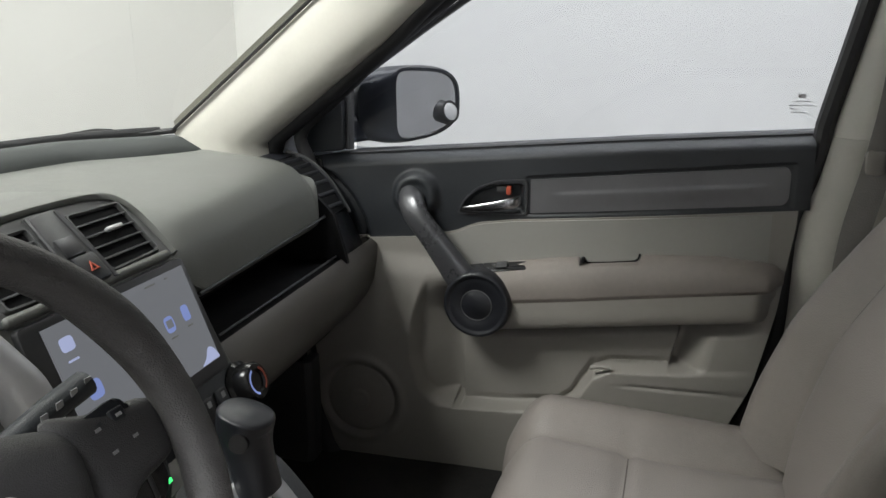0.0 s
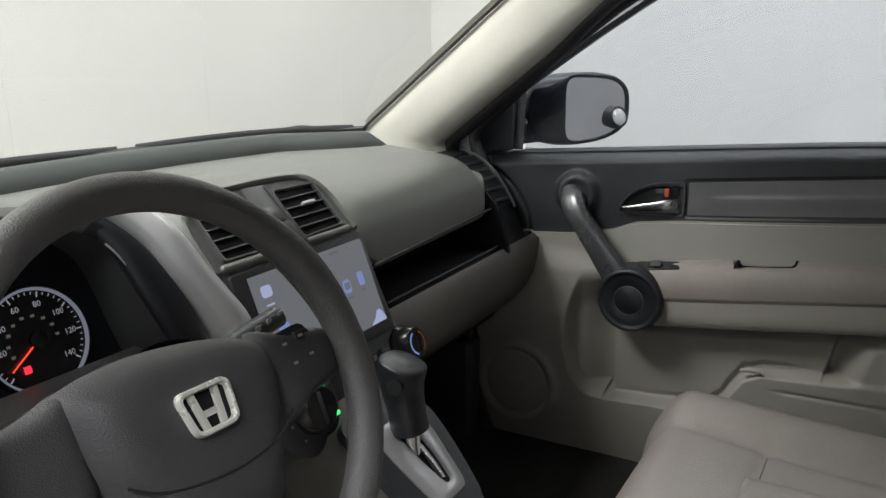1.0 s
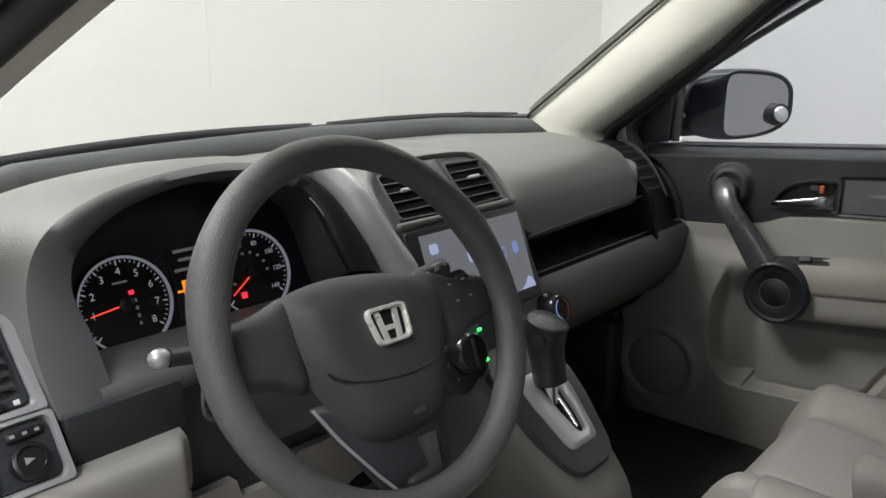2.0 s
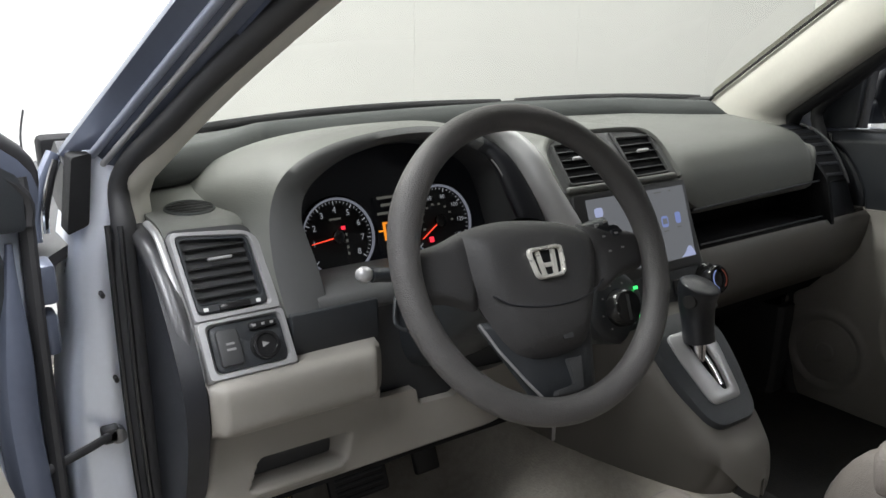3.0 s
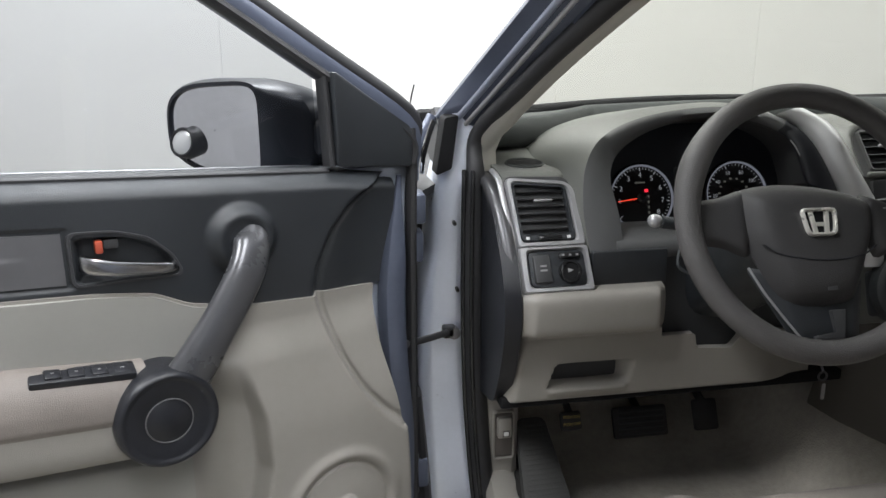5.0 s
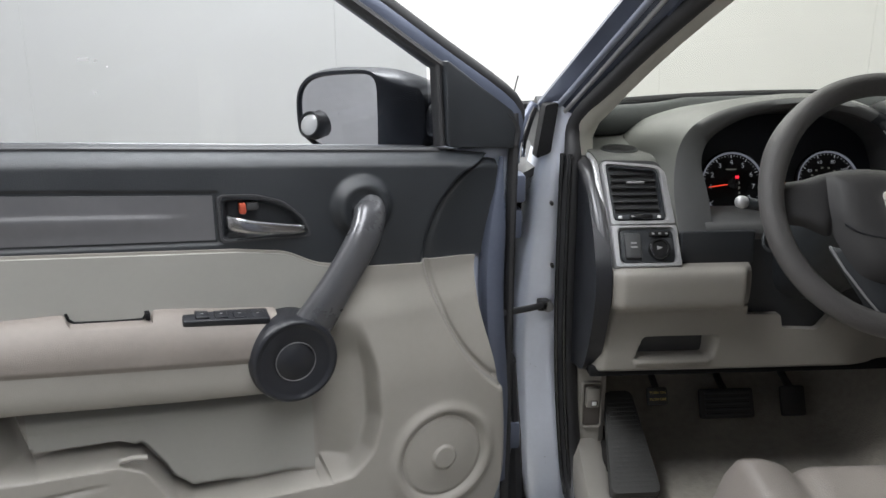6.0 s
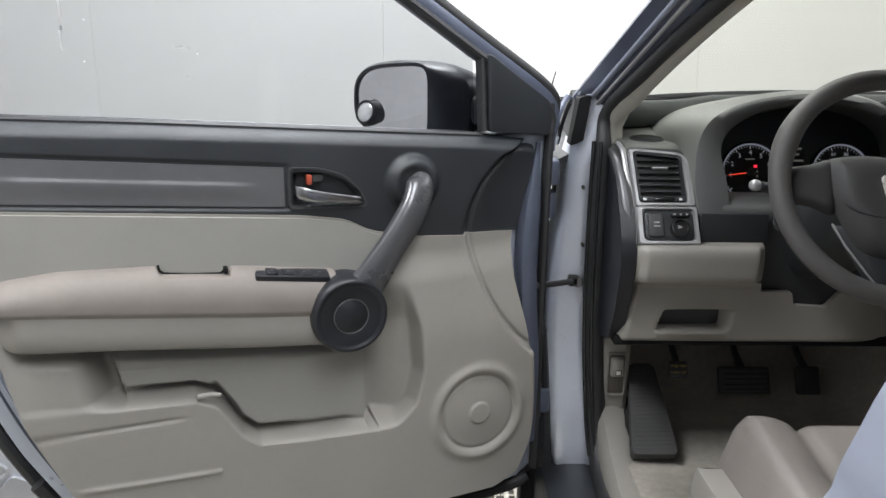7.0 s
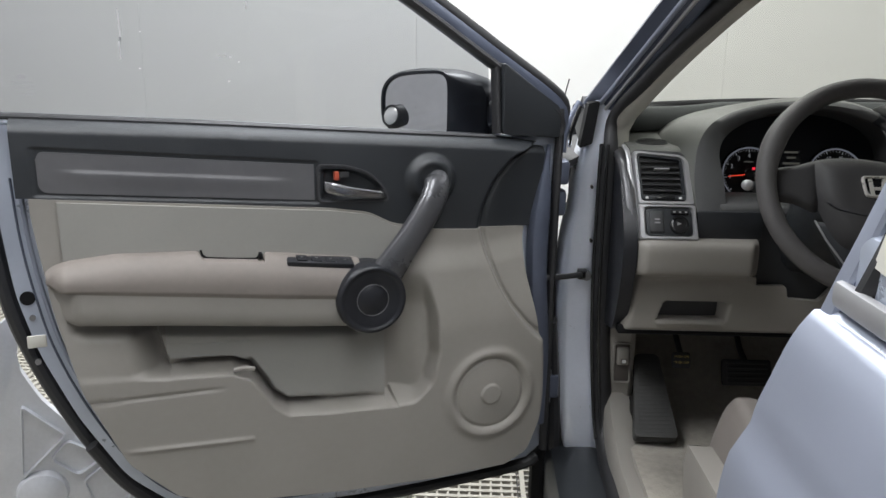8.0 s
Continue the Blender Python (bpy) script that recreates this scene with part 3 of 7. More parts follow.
    if driver:
        part("lower_insert", relief(0.402, 0.800, lambda u: D_POCKET(u) + 0.016 + 0.008 * ss(0.55, 0.62, u), lambda u: A_LOW(max(u, 0.455)) - 0.004, lambda u, z: lower_w(u, z) + 0.0025 - 0.0012 * math.exp(-((z - 0.682 - 0.06 * (u - 0.6)) / 0.0016) ** 2), 110, 40, 0.012, hinge_warp), M_INSERT, door, "grey-beige insert over the map pocket", sharp=60)
    # Shade in the grip dip, laid on as a thin black line.
    slot = [(0.733, A_TOP(0.733) + 0.001), (0.7305, A_TOP(0.73) - 0.008), (0.724, A_TOP(0.724) - 0.0125), (0.68, A_TOP(0.68) - 0.0135), (0.640, A_TOP(0.640) - 0.0125), (0.634, A_TOP(0.634) - 0.006)]
    part("grip_shade_line", bm_tube([(u, insert_w(u, z) + 0.0105, z) for u, z in slot], (0.0019, 0.0019), 8, up=(0, 1, 0)), M_VOID, door, "dark line of shade in the pull grip")
    part("grip_shadow", bm_box(0.633, 0.074, A_TOP(0.633) - 0.005, 0.006, 0.014, 0.010, 0.001), M_VOID, door)
    part("inlay", relief(0.530, 0.9719, inlay_bot, inlay_top, inlay_w, 120, 24, 0.012), M_INLAY, door, "dark brushed metal-look inlay strip", sharp=60)
    # inner handle
    bez_out = fillet([(0.386, 0.924), (0.398, 0.955), (0.428, 0.984), (0.470, 0.998), (0.526, 1.002), (0.526, 0.930)], 0.012, 4)
    bez_in = fillet([(0.393, 0.929), (0.404, 0.954), (0.431, 0.980), (0.471, 0.993), (0.519, 0.997), (0.519, 0.934)], 0.010, 4)
    part("handle_bezel", bm_ring(bez_out, bez_in, 0.040, 0.0575), M_BAND, door, "dark metallic handle surround")
    lever = spline([(0.398, 0.052, 0.938), (0.410, 0.060, 0.940), (0.44, 0.065, 0.945), (0.475, 0.066, 0.951), (0.500, 0.062, 0.957), (0.510, 0.052, 0.960)], 6)
    part("door_handle", bm_tube(lever, [(0.005, 0.0060 + 0.0045 * ss(0, 24, k)) for k in range(len(lever))], 14, power=0.6), M_LEVER, door, "chrome pull lever")
    part("lock_tab", bm_box(0.489, 0.052, 0.978, 0.009, 0.014, 0.016, 0.002), M_RED, door, "small red lock tab")
    part("lock_slide", bm_box(0.474, 0.046, 0.979, 0.018, 0.012, 0.012, 0.002), M_DARK, door)
    # big grab strut from the boss down to the round end
    strut = spline([(0.306, 0.052, 0.968), (0.303, 0.074, 0.958), (0.318, 0.093, 0.930), (0.345, 0.100, 0.890), (0.378, 0.102, 0.845), (0.410, 0.100, 0.800), (0.436, 0.094, 0.765)], 6)
    sizes = [(0.0255 + 0.008 * ss(0.55, 1.0, k / (len(strut) - 1)) + 0.002 * ss(0.15, 0.0, k / (len(strut) - 1)), 0.016) for k in range(len(strut))]
    part("grab_handle", bm_tube(strut, sizes, 20, up=(0, 1, 0), power=0.85), M_STRUT, door, "slanting gunmetal grab handle", sharp=60)
    turn = Matrix(((1, 0, 0, 0.442), (0, 0, 1, 0.0), (0, 1, 0, 0.757), (0, 0, 0, 1)))
    end = part("grab_handle_end", bm_lathe([(0.066, 0.055), (0.066, 0.105), (0.0635, 0.118), (0.060, 0.1215), (0.0565, 0.1210), (0.054, 0.1185), (0.050, 0.118), (0.031, 0.119), (0.0295, 0.1175), (0.028, 0.119), (0.0, 0.120)], 56, turn), M_CAP, door, "round black grab handle end cap", sharp=60)
    part("cap_ring", bm_lathe([(0.0305, 0.1185), (0.0300, 0.1200), (0.0290, 0.1202), (0.0285, 0.1185)], 48, turn.copy()), M_INLAY, end)
    # window switches on the armrest
    if driver:
        sw = part("switch_panel", bm_move(bm_box(0, 0, 0, 0.122, 0.028, 0.012, 0.003), Matrix.Translation((0.530, 0.083, A_TOP(0.526) - 0.0085)) @ pose(0, 0, 0, -16, -7, 0)), M_CAP, door, "black window switch panel")
        for k in range(4):
            part("window_switch", bm_move(bm_box(0, 0, 0.0080, 0.019, 0.018, 0.005, 0.002), Matrix.Translation((0.486 + 0.026 * k, 0.083, A_TOP(0.486 + 0.026 * k) - 0.0115)) @ pose(0, 0, 0, -16, -7, 0)), M_CAP, sw)
            part("switch_mark", bm_move(bm_box(0, 0, 0.0107, 0.004, 0.0012, 0.0006, 0), Matrix.Translation((0.486 + 0.026 * k, 0.083, A_TOP(0.486 + 0.026 * k) - 0.0115)) @ pose(0, 0, 0, -16, -7, 0)), M_GREY, sw)
    else:
        sw = part("switch_panel", bm_move(bm_box(0, 0, 0, 0.086, 0.024, 0.010, 0.003), Matrix.Translation((0.488, 0.080, A_TOP(0.488) - 0.008)) @ pose(0, 0, 0, -28, -7, 0)), M_GLOSS, door, "black window switch panel")
        part("window_switch", bm_move(bm_box(0, 0, 0.007, 0.022, 0.016, 0.006, 0.002), Matrix.Translation((0.484, 0.082, A_TOP(0.484) - 0.007)) @ pose(0, 0, 0, -28, -7, 0)), M_DARK, sw)
    part("pocket_clip", bm_tube([(0.655, 0.086, 0.641), (0.672, 0.086, 0.645), (0.692, 0.086, 0.644)], (0.004, 0.004), 8), M_BEIGE, door)
    # window: frame, sail, glass
    loop = spline([(0.012, 0.0, 1.045), (0.022, 0.0, 1.092), (0.155, 0.0, 1.186), (0.34, 0.0, 1.312), (0.50, 0.0, 1.408), (0.66, 0.0, 1.478), (0.84, 0.0, 1.505), (1.02, 0.0, 1.50), (1.128, 0.0, 1.47), (1.134, 0.0, 1.40), (1.075, 0.0, 1.20), (1.042, 0.0, 1.075)], 5)
    lean = [(u, w - 0.16 * max(0, z - 1.09), z) for u, w, z in loop]
    part("window_frame", bm_tube(lean, (0.020, 0.017), 12, up=(0, 1, 0), power=0.6), M_PAINT_SHADE, door, "blue-grey painted window frame")
    part("window_seal", bm_tube([(u + (0.006 if u < 0.5 else -0.012), w + 0.020, z - 0.012) for u, w, z in lean], (0.009, 0.016), 10, up=(0, 1, 0)), M_RUBBER, door, "black rubber window seal")
    part("frame_edge", bm_tube([(u - (0.012 if u < 0.5 else -0.010), w - 0.002, z + 0.017) for u, w, z in lean], (0.014, 0.016), 12, up=(0, 1, 0)), M_RUBBER, door)
    sail = [(0.022, 1.028), (0.022, 1.088), (0.150, 1.178), (0.150, 1.040)]
    part("sail_panel", bm_slab(fillet(sail, 0.008, 3), -0.005, 0.034, 0.006), M_BLACK, door, "black triangular mirror panel")
    part("sail_post", bm_tube([(0.156, 0.018, 1.040), (0.157, 0.006, 1.172)], (0.006, 0.014), 10, up=(0, 1, 0), power=0.6), M_RUBBER, door)
    part("belt_seal", bm_tube([(u, 0.018, D_BELT(u) - 0.003) for u in np.linspace(0.16, 1.03, 24)], (0.010, 0.005), 10), M_RUBBER, door, "black window belt seal")
    part("belt_strip", bm_tube([(u, -0.030, D_BELT(u) - 0.003) for u in np.linspace(0.16, 1.03, 24)], (0.006, 0.003), 8), M_STEEL, door, "thin bright belt strip")
    gl = [(0.160, 1.03), (0.160, 1.186), (0.34, 1.308), (0.50, 1.402), (0.66, 1.472), (0.84, 1.50), (1.02, 1.495), (1.10, 1.465), (1.10, 1.40), (1.055, 1.20), (1.03, 1.06), (0.6, 1.04)]
    gbm = bmesh.new()
    gbm.faces.new([gbm.verts.new((u, -0.006 - 0.16 * max(0, z - 1.09), z)) for u, z in gl])
    glass = part("window_glass", gbm, M_GLASS_SIDE, door, "tinted side window glass")

    def on_glass(u, z, d=0.0015):
        return (u, -0.006 - 0.16 * max(0, z - 1.09) + d, z)
    # etched maker's stamp: plain bars
    ink = M_INK
    for du, dz, length in ((0.0, 0.020, 0.012), (0.0, 0.011, 0.034), (0.0, 0.004, 0.040), (-0.012, -0.002, 0.012), (-0.004, -0.008, 0.026)):
        x, y, z = on_glass(0.985 + du, 1.132 + dz)
        part("glass_stamp_bar", bm_box(x, y, z, length, 0.0006, 0.0016 if dz < 0.02 else 0.007, 0), ink, glass)
    if driver:
        rng = random.Random(4)
        for u, z, a, b in ((0.832, 1.235, 0.0035, 0.052), (0.834, 1.195, 0.003, 0.03), (0.670, 1.186, 0.014, 0.004), (0.655, 1.184, 0.005, 0.003), (0.622, 1.272, 0.004, 0.012), (0.66, 1.143, 0.004, 0.003), (0.641, 1.176, 0.002, 0.002), (0.805, 1.165, 0.003, 0.002), (0.80, 1.225, 0.002, 0.002)):
            x, y, zz = on_glass(u, z)
            part("glass_scratch", bm_move(bm_box(0, 0, 0, a, 0.0005, b, 0), Matrix.Translation((x, y, zz)) @ pose(0, 0, 0, -9, 6 * rng.random(), 0)), M_WHITE, glass)
        for k in range(6):
            x, y, zz = on_glass(0.42 + 0.5 * rng.random(), 1.10 + 0.18 * rng.random())
            part("glass_scratch", bm_box(x, y, zz, 0.0012 + 0.002 * rng.random(), 0.0005, 0.0012 + 0.001 * rng.random(), 0), M_INK, glass)
    wing_mirror(door, driver)
    BASE[0] = Matrix.Identity(4)
    DROP[0] = 0.0
    return door


ALONG, INWARD = (-0.915, -0.404), (0.404, -0.915)
car_door("driver_door", (-0.860, 1.160), ALONG, INWARD, True)
car_door("passenger_door", (0.820, 1.258), (0.0, -1.0), (-1.0, 0.0), False)

# ---- car body round the cabin ----
body = thing("car_body", (0, 0, 0.25), "blue-grey car body with cream pillars and open door frame", "car body")


def wheelhouse_y(x):
    return 1.65 - 0.38 * x * x


# hinge post, painted, with its pressed waist
HL = soft_line((0.26, -0.800), (0.32, -0.822), (0.45, -0.842), (0.64, -0.848), (0.74, -0.844), (0.816, -0.834), (0.863, -0.823), (0.928, -0.819), (0.973, -0.814), (1.03, -0.800), (1.10, -0.785), wide=0.03)
HR = soft_line((0.26, -0.730), (0.32, -0.743), (0.43, -0.762), (0.53, -0.776), (0.63, -0.777), (0.71, -0.775), (0.77, -0.780), (0.85, -0.788), (0.93, -0.787), (0.97, -0.783), (1.03, -0.768), (1.10, -0.755), wide=0.03)


def hinge_post(side):
    rows = []
    for k in range(41):
        z = 0.26 + 0.84 * k / 40
        a, b = HL(z), HR(z)
        flare = 0.055 * ss(0.74, 0.24, z) ** 1.4
        rows.append([(side * -a, 1.30, z), (side * -(a + 0.000), 1.216 - flare, z), (side * -(a + 0.006), 1.206 - flare, z), (side * -(a + 0.35 * (b - a)), 1.202 - flare, z),
                     (side * -(a + 0.75 * (b - a)), 1.198 - flare, z), (side * -(b - 0.004), 1.196 - flare, z), (side * -(b + 0.014 * (side < 0)), 1.194 - flare, z), (side * -(b + (0.04 if side < 0 else 0.003)), 1.194 - flare if side < 0 else 1.24, z)])
    return bm_skin(rows, (0, 0.02, 0))


for side in (-1, 1):
    # Post takes the brightest tone: its highlight is put into the colour.
    part("hinge_post", hinge_post(side), M_PAINT_LIT, body, "blue-grey painted hinge post", sharp=50)

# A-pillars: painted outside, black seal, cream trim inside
OUT0, OUT1 = V(-0.808, 1.26, 1.085), V(-0.718, 0.95, 1.29)
SEA0, SEA1 = V(-0.766, 1.205, 1.075), V(-0.668, 0.90, 1.288)
INN0, INN1 = V(-0.738, 1.185, 1.045), V(-0.626, 0.89, 1.288)
WSH0, WSH1 = V(-0.720, 1.445, 1.066), V(-0.650, 1.088, 1.311)


def along_pillar(a, b, s):
    p = a.lerp(b, s)
    bend = max(0, s - 1.0)
    return p + V(0.02 * bend, -0.10 * bend * bend, -0.045 * bend * bend)


def pillar_rows(f, n=14, s0=-0.0, s1=2.1):
    return [f(s0 + (s1 - s0) * k / n) for k in range(n + 1)]


def mirrored(rows, side):
    return [[V(p[0] * -side, p[1], p[2]) for p in row] for row in rows]


def lean_in(s):
    """How far the trim on the driver's side bows towards the cabin."""
    return V(-0.007 + 0.046 * ss(0.1, 1.5, s) * min(1.5, 0.4 + s), 0.0, 0.0)


for side in (-1, 1):
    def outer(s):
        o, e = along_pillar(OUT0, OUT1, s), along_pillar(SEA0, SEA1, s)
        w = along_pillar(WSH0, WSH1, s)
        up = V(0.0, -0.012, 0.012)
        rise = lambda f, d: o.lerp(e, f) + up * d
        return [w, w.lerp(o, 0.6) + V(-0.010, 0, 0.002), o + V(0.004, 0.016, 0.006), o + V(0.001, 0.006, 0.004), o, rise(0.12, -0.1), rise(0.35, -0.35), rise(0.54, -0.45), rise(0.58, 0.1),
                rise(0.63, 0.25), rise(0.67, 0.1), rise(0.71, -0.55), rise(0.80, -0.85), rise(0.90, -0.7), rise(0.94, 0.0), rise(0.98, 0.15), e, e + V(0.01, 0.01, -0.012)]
    # Dark tone stands for the shade that the pillar reflects.
    part("pillar_outer", bm_skin(mirrored(pillar_rows(outer), side), (0, -0.004, -0.004)), M_PAINT_SHADE, body, "blue-grey windscreen pillar, darkened for shade", sharp=40)
    # Paler ridges: the highlight on them is put into the colour.
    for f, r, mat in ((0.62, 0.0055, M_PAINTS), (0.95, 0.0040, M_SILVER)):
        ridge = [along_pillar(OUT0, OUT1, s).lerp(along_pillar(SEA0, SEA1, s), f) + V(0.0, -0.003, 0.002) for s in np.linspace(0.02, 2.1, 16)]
        part("pillar_ridge", bm_tube([(p[0] * -side, p[1], p[2]) for p in ridge], (r, r), 10), mat, body, "pressed pillar ridge, highlight put into its colour", sharp=80)

    I0 = INN0 if side < 0 else V(-0.738, 1.250, 1.049)

    def trim(s):
        # below the bend the trim drops steeply to the corner of the dashboard
        low = ss(0.20, -0.06, s) * (side < 0)
        k = max(s, 0.0)
        i, w = along_pillar(I0, INN1, k), along_pillar(WSH0, WSH1, k)
        if side < 0:
            i = i + lean_in(k)
        drop = min(0.0, s)
        i = i + V(0.010, 0.02, 0.28) * drop
        w = (w + V(0.0, 0.0, 0.30) * drop).lerp(i + V(0.010, 0.035, -0.012), low)
        m = i.lerp(w, 0.20) + V(0.026, 0.0, -0.018 * (1 - low)) * (1 - 0.35 * low)
        n = i.lerp(w, 0.55) + V(0.026, 0.0, -0.012 * (1 - low))
        return [i + V(-0.012, 0.006, 0.0), i + V(-0.004, 0.0, 0.0), i + V(0.004, -0.002, -0.002), i.lerp(m, 0.5) + V(0.006, -0.003, -0.003), m, m.lerp(n, 0.5) + V(0.006, 0, -0.004), n, n.lerp(w, 0.5) + V(0.006, 0, -0.002), w, w + V(-0.01, 0, 0.01)]
    rows = mirrored(pillar_rows(trim, 40, -0.24), side)
    part("pillar_trim", bm_skin(rows, (-0.012 * -side * -1, 0.0, 0.012)), M_PILLAR, body, "cream fabric-grained pillar trim", sharp=75)
    edge = [V(p[0] * -side, p[1], p[2]) for p in (along_pillar(WSH0, WSH1, s) + V(0.006, 0, 0.004) for s in np.linspace(0.0, 2.1, 16))]
    part("glass_border", bm_tube(edge, (0.005, 0.003), 8), M_RUBBER, body, "black border of the windscreen")

part("closed_door_seal", bm_tube([(-p[0] + 0.020, p[1] + 0.004, p[2] - 0.004) for p in ([V(-0.745, 1.255, 0.99), V(-0.742, 1.252, 1.02)] + [along_pillar(V(-0.738, 1.250, 1.049), INN1, s) for s in np.linspace(0.05, 1.6, 14)])], (0.020, 0.022), 12, up=(0.3, 0.2, 0.1)), M_RUBBER, body, "black seal between the pillar and the closed door")
# door opening seal of the open door and of the closed one
for side in (-1, 1):
    loop = [V(*p) for p in ((-0.735, 0.25, 0.335), (-0.735, 0.90, 0.330), (-0.735, 1.06, 0.335), (-0.737, 1.135, 0.375), (-0.742, 1.165, 0.45), (-0.752, 1.172, 0.60), (-0.757, 1.170, 0.75), (-0.757, 1.170, 0.90), (-0.756, 1.170, 1.00))]
    up = [along_pillar(SEA0, SEA1, s).lerp(along_pillar(INN0, INN1, s), 0.5) + lean_in(s) * 0.5 + V(0.0, 0.0, -0.004) for s in (0.05, 0.4, 0.8, 1.2, 1.6, 2.0)]
    pts = spline(loop + up, 6)
    pts = [(p[0] * -side, p[1], p[2]) for p in pts]
    part("door_opening_seal", bm_tube(pts, [(0.022 - 0.009 * ss(0.93, 1.05, p[2]) + 0.004 * ss(1.15, 1.3, p[2]),) * 2 for p in pts], 14, up=(0.3, 0.2, 0.1)), M_RUBBER, body, "black rubber door opening seal", sharp=70)
    for off, fwd, r in ((-0.0205, -0.010, 0.0042), (-0.0085, -0.0215, 0.0040)):
        ridge = [(p[0] + side * -off, p[1] + fwd, p[2]) for p in pts if 0.36 < p[2] < 1.02 and p[1] > 1.0]
        part("seal_ridge", bm_tube(ridge, (r, r), 8, up=(0.3, 0.2, 0.1)), M_GLOSS, body, "shiny ridge of the rubber seal")

# sills and floor pan
for side in (-1, 1):
    rows = []
    for y in (1.20, 1.10, 0.9, 0.4, 0.1, -0.6):
        rows.append([(side * x, y, z) for x, z in ((0.862, 0.22), (0.862, 0.285), (0.850, 0.312), (0.800, 0.325), (0.760, 0.328), (0.735, 0.322))])
    part("sill", bm_skin(rows, (0, 0, -0.03)), M_BLACK, body, "black plastic door sill cladding")
    rows = []
    for y in np.linspace(1.20, -0.5, 16):
        rows.append([(side * x, y, z + (0.10 if side < 0 else 0.0) * ss(1.02, 1.18, y)) for x, z in ((0.742, 0.325), (0.738, 0.365), (0.728, 0.380), (0.700, 0.382), (0.682, 0.372), (0.676, 0.40 - 0.06))])
    part("sill_trim", bm_skin(rows, (0, 0, -0.02)), M_BEIGE, body, "beige plastic sill trim")
    # kick panel
    rows = []
    for k in range(15):
        z = 0.31 + 0.30 * k / 14
        b = -0.745 + 0.03 * ss(0.45, 0.31, z)
        rows.append([(side * -b, 1.185, z), (side * -(b + 0.003), 1.170, z), (side * -(b + 0.016), 1.160, z), (side * -(b + 0.058), 1.158, z), (side * -(b + 0.070), 1.168, z), (side * -(b + 0.075), 1.30, z)])
    # Passenger side is charcoal: footwell shade put into the panel colour.
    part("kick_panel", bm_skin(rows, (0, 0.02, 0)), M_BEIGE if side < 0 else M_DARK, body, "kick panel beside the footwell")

FLOOR_Z = 0.395


def floor_z(x, y):
    z = FLOOR_Z + 0.27 * ss(1.24, 1.60, y) * 1.1 + 0.10 * ss(1.45, 1.60, y)
    hump = math.exp(-((x / 0.13) ** 4))
    return z + 0.17 * hump * (1 - 0.5 * ss(1.2, 1.6, y)) + 0.006 * noise.noise((x * 5, y * 5, 1))


rows = [[(x, y, floor_z(x, y)) for y in np.linspace(-0.9, 1.62, 48)] for x in np.linspace(-0.70, 0.0, 26)]
part("driver_carpet", bm_skin(rows, (0, 0, -0.03)), M_CARPET, body, "grey-brown worn driver carpet", sharp=80)
# Same carpet as the driver's, darkened for the shade on this side.
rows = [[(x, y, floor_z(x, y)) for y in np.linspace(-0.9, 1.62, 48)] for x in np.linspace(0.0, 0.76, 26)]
part("passenger_carpet", bm_skin(rows, (0, 0, -0.03)), M_DCARPET, body, "passenger carpet, darkened for the footwell shade", sharp=80)
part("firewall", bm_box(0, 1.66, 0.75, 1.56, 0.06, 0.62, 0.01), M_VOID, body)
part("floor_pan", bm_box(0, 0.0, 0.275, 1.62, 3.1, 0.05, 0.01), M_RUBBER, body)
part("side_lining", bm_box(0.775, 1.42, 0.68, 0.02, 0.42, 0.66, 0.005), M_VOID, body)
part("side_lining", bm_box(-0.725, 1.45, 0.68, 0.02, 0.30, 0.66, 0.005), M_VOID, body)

# unseen roof, rear end and sides behind the front seats, which shut out light
rows = []
for x in np.linspace(-0.60, 0.60, 13):
    rows.append([(x, y, 1.585 - 0.05 * (x / 0.6) ** 2 - 0.05 * ss(0.55, 0.98, y) - 0.05 * ss(-1.1, -1.6, y)) for y in np.linspace(-1.6, 0.98, 16)])
part("roof", bm_skin(rows, (0, 0, 0.035)), M_PAINT, body, "blue-grey roof")
# Headliner is unseen, kept dark to cut light bounced into the cabin.
part("headliner", bm_skin([[(p[0] * 0.985, p[1] * 0.985, p[2] - 0.012) for p in row] for row in rows], (0, 0, 0.01)), M_LINER, body, "grey fabric headliner")
part("tailgate", bm_box(0, -1.62, 0.78, 1.5, 0.08, 0.62, 0.03), M_PAINT, body)
part("tailgate_glass", bm_box(0, -1.60, 1.30, 1.24, 0.006, 0.44, 0), M_GLASS_REAR, body)
for side in (-1, 1):
    part("quarter_panel", bm_box(side * 0.80, -1.20, 0.75, 0.09, 0.82, 0.70, 0.03), M_PAINT, body)
    part("rear_pillar", bm_box(side * 0.68, -1.42, 1.32, 0.08, 0.36, 0.50, 0.02), M_PAINT, body)
    part("roof_rail", bm_tube([(side * 0.635, y, 1.515 - 0.03 * ss(0.4, 0.7, y)) for y in np.linspace(-1.6, 0.58, 12)], (0.035, 0.03), 12, power=0.7), M_PAINT, body)

# centre pillar on the passenger side with its cream trim
rows = []
for k in range(17):
    z = 0.34 + 1.18 * k / 16
    x = 0.775 - 0.15 * max(0, z - 1.09)
    f = 0.222 - 0.19 * max(0, z - 1.09) + 0.04 * ss(1.07, 0.90, z) + 0.10 * ss(0.75, 0.36, z)
    w = 0.15 + 0.05 * ss(1.0, 0.5, z)
    rows.append([(x + 0.03, f + 0.012, z), (x + 0.002, f, z), (x - 0.022, f - 0.022, z), (x - 0.030, f - 0.05, z), (x - 0.030, f - w + 0.03, z), (x - 0.015, f - w, z), (x + 0.03, f - w - 0.01, z)])
